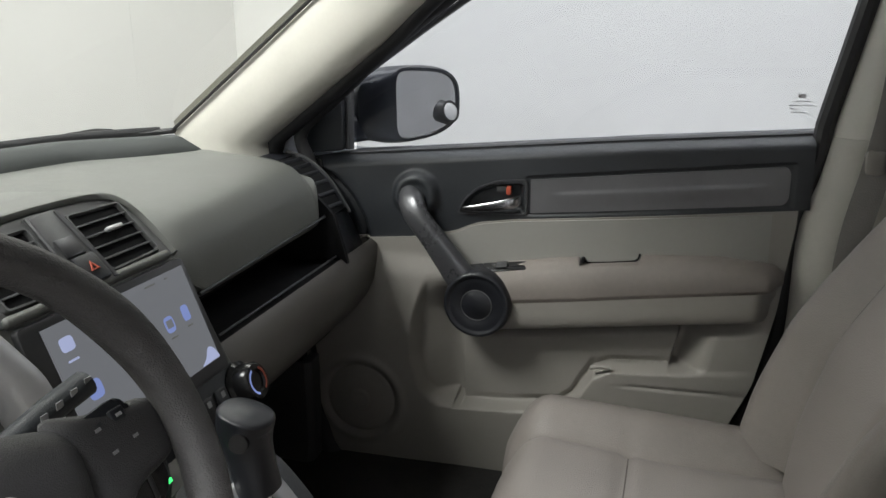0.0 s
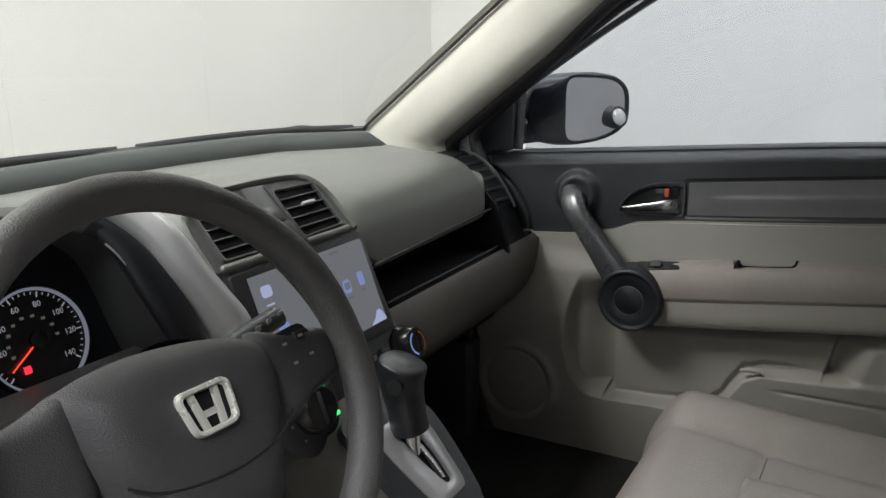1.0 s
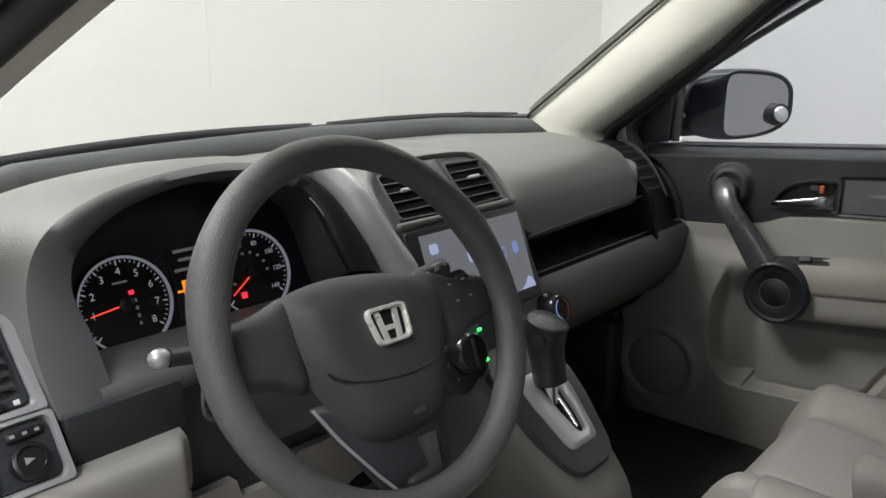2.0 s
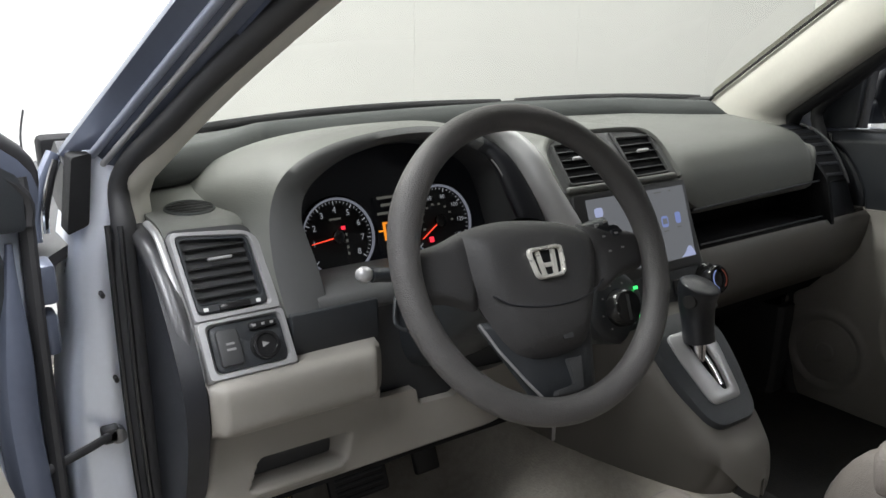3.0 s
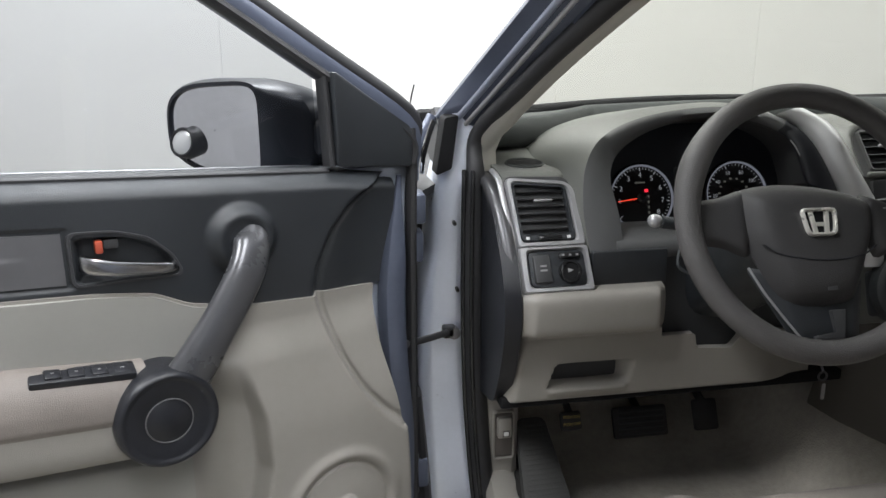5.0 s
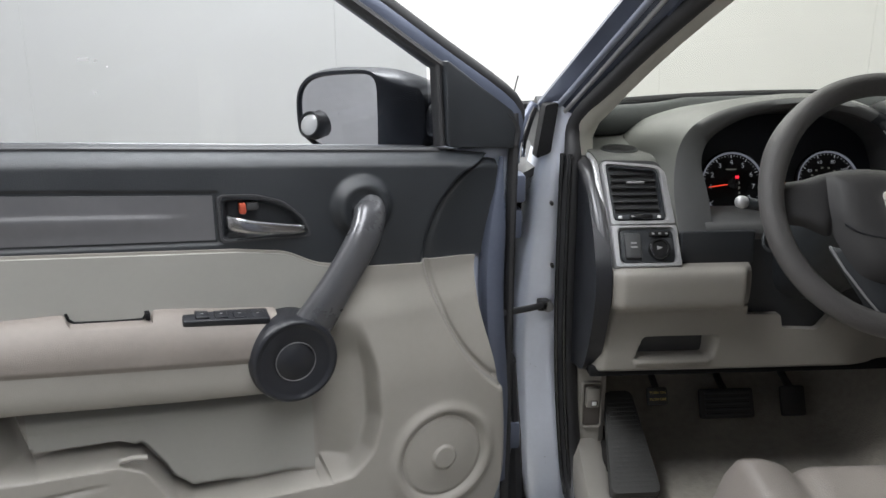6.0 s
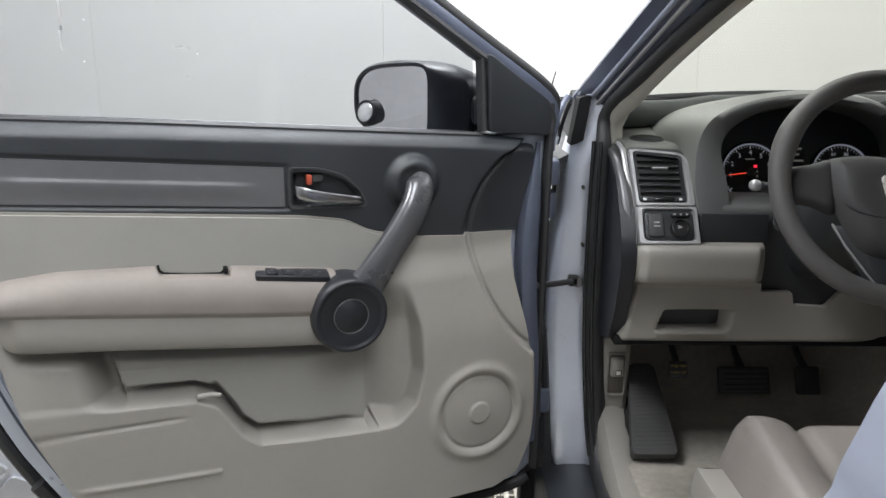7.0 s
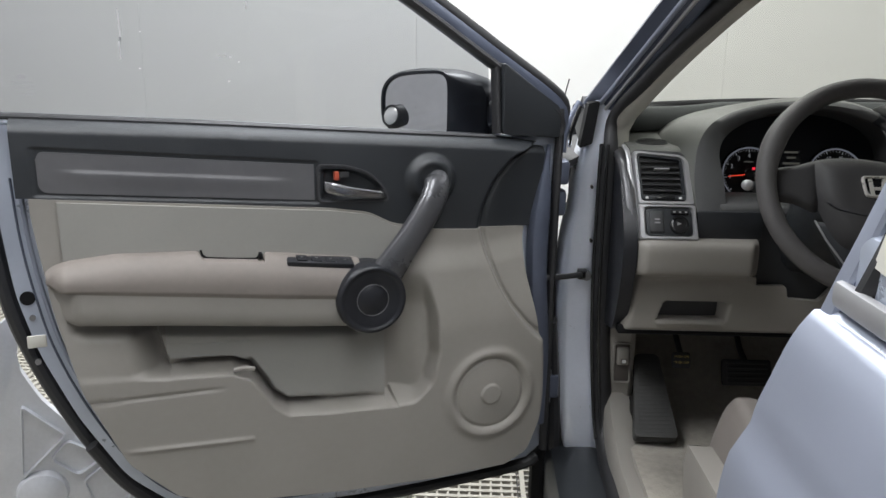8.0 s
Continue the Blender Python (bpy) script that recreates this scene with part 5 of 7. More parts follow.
part("vent_wheel", bm_box(-0.664, 0.006, 0.083, 0.038, 0.008, 0.008, 0.002), M_GLOSS, vent)
for x in (-0.699, -0.634):
    part("vent_dot", bm_box(x, 0.0065, 0.083, 0.006, 0.002, 0.005, 0.001), M_WHITE, vent)
sw = part("switch_panel", bm_slab(fillet([(-0.702, 0.006), (-0.614, 0.006), (-0.614, 0.062), (-0.702, 0.062)], 0.009, 4), -0.01, 0.003, 0.002), M_BLACK, dash, "black switch panel")
part("rocker_switch", bm_box(-0.683, 0.004, 0.033, 0.027, 0.010, 0.044, 0.003), M_DARK, sw)
for z, w in ((0.037, 0.010), (0.030, 0.011)):
    part("switch_writing", bm_box(-0.682, 0.0095, z, w, 0.0008, 0.0028, 0), M_GREY, sw)
part("mirror_switch", bm_box(-0.637, 0.004, 0.053, 0.034, 0.008, 0.009, 0.002), M_GLOSS, sw)
for x in (-0.648, -0.637, -0.626):
    part("switch_mark", bm_box(x, 0.0085, 0.053, 0.004, 0.0008, 0.003, 0), M_GREY, sw)
KN = Matrix(((1, 0, 0, -0.640), (0, 0, 1, 0.0), (0, 1, 0, 0.027), (0, 0, 0, 1)))
part("round_knob", bm_lathe([(0.018, 0.002), (0.018, 0.010), (0.0165, 0.013), (0.013, 0.0135), (0.012, 0.011), (0.0, 0.0115)], 32, KN), M_GLOSS, sw, "round mirror adjuster knob")
part("knob_mark", bm_slab([(-0.645, 0.024), (-0.645, 0.031), (-0.636, 0.0275)], 0.011, 0.0122), M_GREY, sw)
BASE[0] = Matrix.Identity(4)
# side cap at the open door
part("side_cap", bm_slab(fillet([(1.26, 1.000), (1.13, 0.992), (1.075, 0.955), (1.02, 0.890), (0.995, 0.845), (0.994, 0.790), (1.020, 0.715), (1.060, 0.645), (1.19, 0.615), (1.26, 0.68)], 0.025, 4), -0.748, -0.722, 0.008, axes="yzx"), M_CAP, dash, "black dashboard side cap")
strip = spline([(-0.742, 1.200, 1.006), (-0.741, 1.145, 0.999), (-0.739, 1.100, 0.977), (-0.737, 1.060, 0.937), (-0.735, 1.030, 0.893), (-0.734, 1.010, 0.850), (-0.733, 1.004, 0.815), (-0.733, 1.006, 0.786)], 6)
rows = [[(x - 0.010, y + 0.016, z - 0.006), (x - 0.009, y + 0.002, z - 0.002), (x - 0.004, y - 0.004, z), (x + 0.006, y - 0.006, z + 0.001), (x + 0.014, y - 0.003, z), (x + 0.017, y + 0.008, z - 0.004)] for x, y, z in strip]
part("side_strip", bm_skin(rows, (0.004, 0.012, -0.004)), M_BAND, dash, "dark metallic side strip", sharp=60)
part("side_strip_top", bm_tube(spline([(-0.733, 1.150, 1.012), (-0.731, 1.112, 1.002), (-0.728, 1.082, 0.965), (-0.723, 1.052, 0.922), (-0.721, 1.032, 0.885), (-0.720, 1.016, 0.85)], 6), (0.0050, 0.004), 10, up=(0, 0, 1)), M_SILVER, dash, "thin silver edge strip")

# knee bolsters
FRONT = Matrix(((1, 0, 0, 0), (0, -1, 0, 0), (0, 0, 1, 0), (0, 0, 0, 1)))
BASE[0] = FRONT


def bolster_w(u, z):
    t = (z - 0.776) / 0.073
    return -1.004 + 0.018 * math.sqrt(max(0, 1 - (2 * t - 1) ** 4)) - 0.02 * ss(-0.505, -0.488, u) - 0.012 * ss(-0.700, -0.718, u)


part("upper_bolster", relief(-0.719, -0.487, lambda u: 0.776 + 0.004 * ss(-0.6, -0.5, u), lambda u: 0.849, bolster_w, 50, 16, 0.06), M_BEIGE, dash, "beige upper knee bolster", sharp=60)
K_TOP = soft_line((-0.742, 0.776), (-0.482, 0.776), (-0.478, 0.754), (-0.418, 0.754), (-0.414, 0.728), (-0.352, 0.724), (-0.330, 0.752), (-0.25, 0.748), (-0.19, 0.74), wide=0.004)
K_BOT = line((-0.742, 0.640), (-0.70, 0.648), (-0.19, 0.640))


def knee_w(u, z):
    w = -1.030 + 0.014 * ss(0.76, 0.776, z) - 0.030 * ss(0.660, 0.640, z) - 0.02 * ss(-0.30, -0.19, u)
    left = line((0.64, -0.735), (0.70, -0.725), (0.776, -0.712))(z)
    w -= 0.03 * ss(left + 0.012, left - 0.012, u)
    tilt = 0.35 * (z - 0.69)
    inside = ss(-0.663 + tilt, -0.657 + tilt, u) * ss(-0.524 + tilt * 0.6, -0.548 + tilt * 0.6, u) * ss(0.676, 0.680, z) * ss(0.718, 0.713, z)
    w -= 0.040 * inside
    lip = ss(-0.668, -0.660, u) * ss(-0.530, -0.540, u) * math.exp(-((z - 0.672) / 0.006) ** 2)
    return w + 0.006 * lip


part("lower_bolster", relief(-0.742, -0.19, K_BOT, K_TOP, knee_w, 150, 48, 0.06), M_BEIGE, dash, "beige lower panel with coin tray", sharp=60)
part("tray_floor", bm_box(-0.600, -1.062, 0.697, 0.12, 0.004, 0.045, 0.001), M_DARK, dash)
# Runs on unseen to the firewall to block stray light.
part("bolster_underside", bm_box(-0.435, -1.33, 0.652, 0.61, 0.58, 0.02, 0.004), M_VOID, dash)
part("face_filler", bm_slab(fillet([(-0.602, 0.846), (-0.478, 0.846), (-0.478, 0.902), (-0.602, 0.902)], 0.004, 3), -1.10, -1.026, 0.006), M_BLACK, dash, "charcoal panel under the instruments")
part("column_surround", bm_slab(fillet([(-0.484, 0.722), (-0.25, 0.722), (-0.22, 0.905), (-0.484, 0.905)], 0.01, 3), -1.14, -1.044, 0.006), M_BLACK, dash)
BASE[0] = Matrix.Identity(4)

# instrument hood
RIM = spline([(-0.599, 1.0315, 0.898), (-0.604, 1.056, 0.960), (-0.596, 1.078, 1.020), (-0.565, 1.095, 1.062), (-0.505, 1.106, 1.088), (-0.425, 1.112, 1.101), (-0.345, 1.112, 1.103), (-0.275, 1.106, 1.090), (-0.225, 1.092, 1.062),
              (-0.206, 1.074, 1.020), (-0.191, 1.054, 0.970), (-0.178, 1.036, 0.905)], 5)
MIDX = -0.385
rows = []
for x, y, z in RIM:
    up = ss(0.94, 1.06, z)
    side = (x - MIDX) / 0.22
    thick = (0.054 if x < MIDX else 0.026) * (1 - up) + (0.032 if x < MIDX else 0.012) * up
    dx = -side * thick * min(1.0, abs(side) + 0.25) / max(0.3, abs(side))
    inner = (x + dx, y + 0.004, z - 0.012 * up)
    tun = (x + dx * 1.15, y + 0.100, z - 0.032 * up)
    out1 = (x + 0.004 * side, y + 0.004, z + 0.006 * up)
    out2 = (x + 0.020 * side * (1 - up * 0.4), y + 0.040, z + 0.010 * up)
    out3 = (x + 0.040 * side, y + 0.11, z + 0.004 * up - 0.004)
    out4 = (x + 0.055 * side, y + 0.20, z - 0.014 * up)
    out5 = (x + 0.070 * side, y + 0.32, z - 0.055 * up)
    rows.append([tun, inner, (x + dx * 0.3, y - 0.003, z - 0.002), out1, out2, out3, out4, out5])
part("instrument_hood", bm_skin([r[3:] for r in rows], (0, 0.01, -0.006)), M_DASH, dash, "domed grey instrument hood", sharp=70)
face_end = next(k for k, p in enumerate(RIM) if p[0] > -0.262)
part("hood_face", bm_skin([r[1:4] for r in rows[:face_end + 1]], (0, 0.008, -0.002)), M_HOOD, dash, "darker grey face of the instrument hood", sharp=70)
part("hood_cheek", bm_skin([r[1:4] for r in rows[face_end:]], (0, 0.008, -0.002)), M_CAP, dash, "black inner cheek of the instrument hood", sharp=70)
part("hood_tunnel", bm_skin([[r[0], tuple((a + b) / 2 for a, b in zip(r[0], r[1])), (r[1][0], r[1][1] - 0.001, r[1][2])] for r in rows], (0, 0.004, 0)), M_DARK, dash, "black inside of the instrument hood", sharp=70)
rows = [[(x, 1.030, 0.894), (x, 1.033, 0.906), (x, 1.040, 0.914), (x, 1.060, 0.922), (x, 1.11, 0.926)] for x in np.linspace(-0.560, -0.20, 20)]
part("hood_sill", bm_skin(rows, (0, 0.01, -0.01)), M_HOOD, dash, "grey lower edge of the instrument hood", sharp=60)
# silver blade between the instruments and the centre stack
left_edge = spline([(-0.250, 1.112, 1.100), (-0.222, 1.098, 1.082), (-0.205, 1.072, 1.056), (-0.192, 1.052, 1.020), (-0.176, 1.036, 0.985), (-0.162, 1.022, 0.950), (-0.150, 1.010, 0.905), (-0.146, 1.000, 0.86)], 5)
right_edge = spline([(-0.215, 1.118, 1.106), (-0.185, 1.090, 1.085), (-0.170, 1.062, 1.056), (-0.155, 1.044, 1.018), (-0.138, 1.028, 0.983), (-0.124, 1.014, 0.950), (-0.118, 1.004, 0.905), (-0.118, 0.996, 0.86)], 5)
rows = []
for a, b in zip(left_edge, right_edge):
    a, b = V(*a), V(*b)
    out = V(0, -0.94, 0.34)
    rows.append([a - out * 0.014 + V(-0.002, 0, 0), a, a.lerp(b, 0.12) + out * 0.006, a.lerp(b, 0.35) + out * 0.010, a.lerp(b, 0.65) + out * 0.009, a.lerp(b, 0.9) + out * 0.004, b, b - out * 0.012])
part("silver_blade", bm_skin(rows, (0, 0.012, -0.004)), M_BLADE, dash, "broad curved silver blade beside the instruments", sharp=60)
lobe = spline([(-0.240, 1.108, 1.070), (-0.224, 1.088, 1.045), (-0.210, 1.068, 1.005), (-0.196, 1.050, 0.960), (-0.186, 1.038, 0.910)], 6)
part("cheek_line", bm_tube([(x - 0.016, y - 0.004, z) for x, y, z in lobe[4:]], (0.0012, 0.0012), 6, up=(0, -1, 0.3)), M_SILVER, dash, "thin bright line beside the instruments")
part("hood_side", bm_tube(lobe, [(0.012 + 0.010 * ss(0, 0.6, k / 24), 0.012) for k in range(len(lobe))], 12, up=(0, -1, 0.3), power=0.8), M_CAP, dash, "black inner cheek of the instrument hood", sharp=70)

# instruments
CT, CN = V(0, 0.30, 0.954), V(0, -0.954, 0.30)
C_FACE = Matrix(((1, 0, 0, 0), (0, CN.y, CT.y, 1.146), (0, CN.z, CT.z, 0.957), (0, 0, 0, 1)))
cluster = thing("instrument_cluster", (-0.39, 1.15, 0.90), "lit instrument cluster with two round dials", "instrument cluster")


def text_bm(words, size):
    curve = bpy.data.curves.new("letters", "FONT")
    curve.body, curve.size, curve.align_x, curve.align_y, curve.resolution_u = words, size, "CENTER", "CENTER", 2
    ob = bpy.data.objects.new("letters", curve)
    scene.collection.objects.link(ob)
    bpy.context.view_layer.update()
    me = bpy.data.meshes.new_from_object(ob.evaluated_get(bpy.context.evaluated_depsgraph_get()))
    bm = bmesh.new()
    bm.from_mesh(me)
    bpy.data.objects.remove(ob)
    bpy.data.meshes.remove(me)
    bpy.data.curves.remove(curve)
    return bm


def letters(name, words, size, x, w, z, mat, parent, label="", lean=0.0):
    """Flat writing in the plane of length and height of the present frame, read from +w when BASE keeps right and left."""
    bm = text_bm(words, size)
    bm_move(bm, Matrix.Translation((x, w, z)) @ pose(0, 0, 0, 90, 0, 0) @ pose(0, 0, 0, 0, 0, lean))
    return part(name, bm, mat, parent, label)


# the frame's depth axis points to the driver, so writing is laid out along -x of a turned frame
C_TEXT = C_FACE @ Matrix(((1, 0, 0, 0), (0, -1, 0, 0), (0, 0, 1, 0), (0, 0, 0, 1)))
BASE[0] = C_FACE
part("cluster_face", bm_slab(fillet([(-0.575, -0.085), (-0.185, -0.085), (-0.185, 0.125), (-0.575, 0.125)], 0.02, 4), -0.02, -0.002, 0.003), M_SHELL, cluster, "black instrument face")


def dial(cx, numbers, step_degrees, start, value_angle, size):
    grow = Matrix.Translation((cx, 0, 0)) @ Matrix.Diagonal((1.07, 1.0, 1.07, 1)) @ Matrix.Translation((-cx, 0, 0))
    BASE[0] = C_FACE @ grow
    turn = Matrix(((1, 0, 0, cx), (0, 0, 1, 0), (0, 1, 0, 0), (0, 0, 0, 1)))
    ring = part("dial", bm_lathe([(0.0, 0.0), (0.049, 0.0), (0.0505, 0.004), (0.0535, 0.006), (0.0555, 0.003), (0.0555, -0.004)], 64, turn), M_GLOSS, cluster, "black round dial")
    part("dial_ring", bm_lathe([(0.0495, 0.003), (0.0510, 0.0065), (0.0522, 0.0065), (0.0530, 0.003)], 64, turn.copy()), M_RING, ring, "pale dial ring, reflected light put in as glow")
    n = len(numbers)
    for k in range((n - 1) * 5 + 1):
        a = radians(start - step_degrees * k / 5)
        r0 = 0.0430 if k % 5 == 0 else 0.0457
        c, s = math.cos(a), math.sin(a)
        bm = bm_move(bm_box(0, 0, 0, 0.0485 - r0, 0.0006, 0.0012 if k % 5 == 0 else 0.0007, 0), Matrix.Translation((cx + c * (r0 + 0.0485) / 2, 0.0012, s * (r0 + 0.0485) / 2)) @ pose(0, 0, 0, 0, -math.degrees(a), 0))
        part("tick", bm, M_DIAL, ring)
    BASE[0] = C_TEXT @ grow
    for k, word in enumerate(numbers):
        a = radians(start - step_degrees * k)
        if word:
            letters("number", word, size, cx + 0.036 * math.cos(a), -0.0014, 0.036 * math.sin(a), M_DIAL, ring)
    BASE[0] = C_FACE @ grow
    a = radians(value_angle)
    tip, tail = V(cx + 0.040 * math.cos(a), 0.004, 0.040 * math.sin(a)), V(cx - 0.004 * math.cos(a), 0.004, -0.004 * math.sin(a))
    part("needle", bm_tube([tail, tip], [(0.0016, 0.0010), (0.0008, 0.0007)], 8), M_NEEDLE, ring, "glowing red needle")
    part("needle_hub", bm_lathe([(0.009, 0.002), (0.009, 0.007), (0.006, 0.009), (0.0, 0.009)], 28, turn.copy()), M_GLOSS, ring)
    return ring


tach = dial(-0.475, ["", "1", "2", "3", "4", "5", "6", "7", "8"], 32.5, 220, 187, 0.0115)
speedo = dial(-0.302, ["", "20", "40", "60", "80", "100", "120", "140"], 37.0, 220, 213, 0.0085)
BASE[0] = C_FACE
part("gear_lamp", bm_box(-0.466, 0.003, 0.012, 0.006, 0.001, 0.005, 0), M_REDLAMP, tach, "red lamp")
for k in range(4):
    part("gear_mark", bm_box(-0.463, 0.003, 0.002 - 0.009 * k, 0.003, 0.0008, 0.004, 0), M_DIALDIM, tach)
part("dial_writing", bm_box(-0.476, 0.002, 0.026, 0.018, 0.0006, 0.0025, 0), M_DIALDIM, tach)
part("temperature_bar", bm_box(-0.480, 0.002, -0.050, 0.062, 0.0006, 0.0012, 0), M_DIALDIM, cluster)
part("warning_lamp", bm_box(-0.322, 0.003, -0.026, 0.008, 0.001, 0.008, 0.001), M_REDLAMP, speedo, "red warning lamp")
inner_ring = [k for k in range(9)]
for k in inner_ring:
    a = radians(200 - 25 * k)
    part("inner_mark", bm_box(-0.306 + 0.027 * math.cos(a), 0.002, 0.027 * math.sin(a), 0.004, 0.0006, 0.003, 0), M_DIALDIM, speedo)
display = part("display", bm_slab(fillet([(-0.412, -0.035), (-0.368, -0.035), (-0.368, 0.050), (-0.412, 0.050)], 0.004, 3), -0.004, 0.0, 0.001), M_SHELL, cluster, "small central display")
for x0, x1, z0, z1 in ((-0.401, -0.379, 0.008, 0.011), (-0.401, -0.397, -0.014, 0.011), (-0.383, -0.379, -0.014, 0.011), (-0.401, -0.379, -0.016, -0.013), (-0.392, -0.388, -0.010, 0.006), (-0.409, -0.401, -0.003, 0.0), (-0.379, -0.373, -0.003, 0.0)):
    part("amber_symbol", bm_box((x0 + x1) / 2, 0.001, (z0 + z1) / 2, x1 - x0, 0.0008, z1 - z0, 0), M_AMBER, display, "amber symbol")
for z, w in ((0.024, 0.034), (0.036, 0.018), (0.047, 0.028), (-0.026, 0.022)):
    part("display_writing", bm_box(-0.390, 0.001, z, w, 0.0006, 0.004, 0), M_DIALDIM, display)
BASE[0] = Matrix.Identity(4)

# ---- centre stack ----
ST, SN = V(0, 0.347, 0.938), V(0, -0.938, 0.347)
S_FACE = Matrix(((1, 0, 0, 0), (0, SN.y, ST.y, 1.0510), (0, SN.z, ST.z, 1.0), (0, 0, 0, 1)))


def sz(z):
    return (z - 1.0) / 0.938


BASE[0] = S_FACE
stack_poly = [(-0.166, 0.775), (-0.154, 0.87), (-0.144, 0.965), (-0.138, 0.998), (0.138, 0.998), (0.144, 0.965), (0.154, 0.865), (0.174, 0.775)]
part("centre_panel", bm_slab(fillet([(x, sz(z)) for x, z in stack_poly], 0.006, 3), -0.10, -0.004, 0.004), M_DASH, dash, "grey centre stack panel")
# vent face: it leans back above the screen
VT, VN = V(0, 0.682, 0.731), V(0, -0.731, 0.682)
V_FACE = Matrix(((1, 0, 0, 0), (0, VN.y, VT.y, 1.053), (0, VN.z, VT.z, 1.003), (0, 0, 0, 1)))


def v_arch(grow):
    """The outline of the vent face from its right foot over the top to the left foot."""
    half = [(0.133, -0.004), (0.1325, 0.018), (0.131, 0.044), (0.127, 0.064), (0.118, 0.080), (0.102, 0.091), (0.070, 0.097), (0.025, 0.099)]
    pts = spline(half + [(-x, z) for x, z in half[::-1]], 4)
    return [(x * (1 + grow / 0.14), z + grow * ss(0.0, 0.09, z)) for x, z in pts]


def vf(x, z, d):
    return V_FACE @ V(x, d, z)


rows = []
for (x, z), (x1, z1), (x2, z2) in zip(v_arch(0.0), v_arch(0.009), v_arch(0.014)):
    up = ss(0.02, 0.09, z)
    a, b, c, d = vf(x, z, -0.006), vf(x, z, -0.001), vf((x + x1) / 2, (z + z1) / 2, 0.002), vf(x1, z1, -0.001)
    e = vf(x2, z2, -0.012)
    rows.append([a, b, c, d, e, e + V(x * 0.04, 0.05, 0.004 * up - 0.004), e + V(x * 0.08, 0.12, -0.004 - 0.006 * (1 - up)), e + V(x * 0.12, 0.22, -0.034), e + V(x * 0.14, 0.30, -0.07)])
BASE[0] = Matrix.Identity(4)
part("stack_cover", bm_skin(rows, (0, 0.01, -0.006)), M_DASH, dash, "grey rounded cover of the centre stack", sharp=60)
BASE[0] = V_FACE
part("vent_face", bm_slab(v_arch(0.001)[::-1], -0.05, -0.0035), M_HOOD, dash, "grey face round the centre vents")
part("vent_ledge", bm_box(0, -0.006, -0.002, 0.250, 0.018, 0.011, 0.005, 3), M_DASH, dash, "grey ledge between the vents and the screen")
for side in (-1, 1):
    quad = [(side * 0.031, 0.081), (side * 0.110, 0.079), (side * 0.112, 0.009), (side * 0.031, 0.007)]
    c = (side * 0.071, 0.044)
    grow = fillet([(c[0] + 1.11 * (p[0] - c[0]), c[1] + 1.12 * (p[1] - c[1])) for p in quad], 0.006, 4)
    inner = fillet(quad, 0.004, 4)
    vent = part("centre_vent", bm_ring(grow, inner, -0.012, 0.0025), M_HOOD, dash, "slatted centre air vent")
    part("vent_floor", bm_slab(inner, -0.03, -0.0030), M_VOID, vent)
    for k in range(4):
        part("slat", bm_move(bm_box(0, 0, 0, 0.080, 0.006, 0.0013, 0.0004, 1), Matrix.Translation((side * 0.071, -0.0005, 0.0205 + 0.0155 * k)) @ pose(0, 0, 0, -38, 0, 0)), M_BAND, vent)
    part("vent_tab", bm_box(side * 0.074, 0.0045, 0.0505, 0.026, 0.006, 0.0050, 0.0015), M_BLADE, vent, "bright vent tab")
# raised spine between the vents with the display and the hazard button
part("vent_spine", bm_slab(fillet([(-0.026, -0.006), (0.026, -0.006), (0.021, 0.095), (-0.021, 0.095)], 0.004, 3), -0.01, 0.0025, 0.002), M_HOOD, dash, "grey spine between the vents")
for side in (-1, 1):
    part("spine_edge", bm_tube([(side * 0.0255, 0.003, -0.004), (side * 0.0235, 0.0035, 0.04), (side * 0.0205, 0.003, 0.092)], (0.0030, 0.0030), 8, up=(0, 1, 0)), M_BAND, dash, "dark edge of the spine")
haz = part("hazard_button", bm_box(0.0, 0.005, 0.014, 0.034, 0.010, 0.034, 0.003), M_CAP, dash, "hazard button with red triangle")
part("triangle", bm_ring([(-0.0065, 0.009), (0.0065, 0.009), (0.0, 0.0205)], [(-0.0032, 0.0108), (0.0032, 0.0108), (0.0, 0.0165)], 0.0105, 0.0118), M_RED, haz, "red triangle")
part("clock_window", bm_box(0.0, 0.004, 0.046, 0.028, 0.004, 0.024, 0.002), M_BAND, dash, "small dark clock window")
BASE[0] = S_FACE
# touch screen
unit = thing("touch_screen", (0.01, 1.02, 0.87), "lit aftermarket touch screen in a black bezel", "screen")
x0, x1, z0, z1 = -0.098, 0.130, sz(0.868), sz(0.983)
part("bezel", bm_slab(fillet([(-0.126, sz(0.852)), (0.143, sz(0.852)), (0.138, sz(0.992)), (-0.122, sz(0.992))], 0.006, 3), -0.01, 0.004, 0.002), M_BAND, unit, "dark grey bezel")
part("lit_screen", bm_slab([(x0, z0), (x1, z0), (x1, z1), (x0, z1)], 0.0, 0.0048), M_SCREEN, unit, "grey lit display")
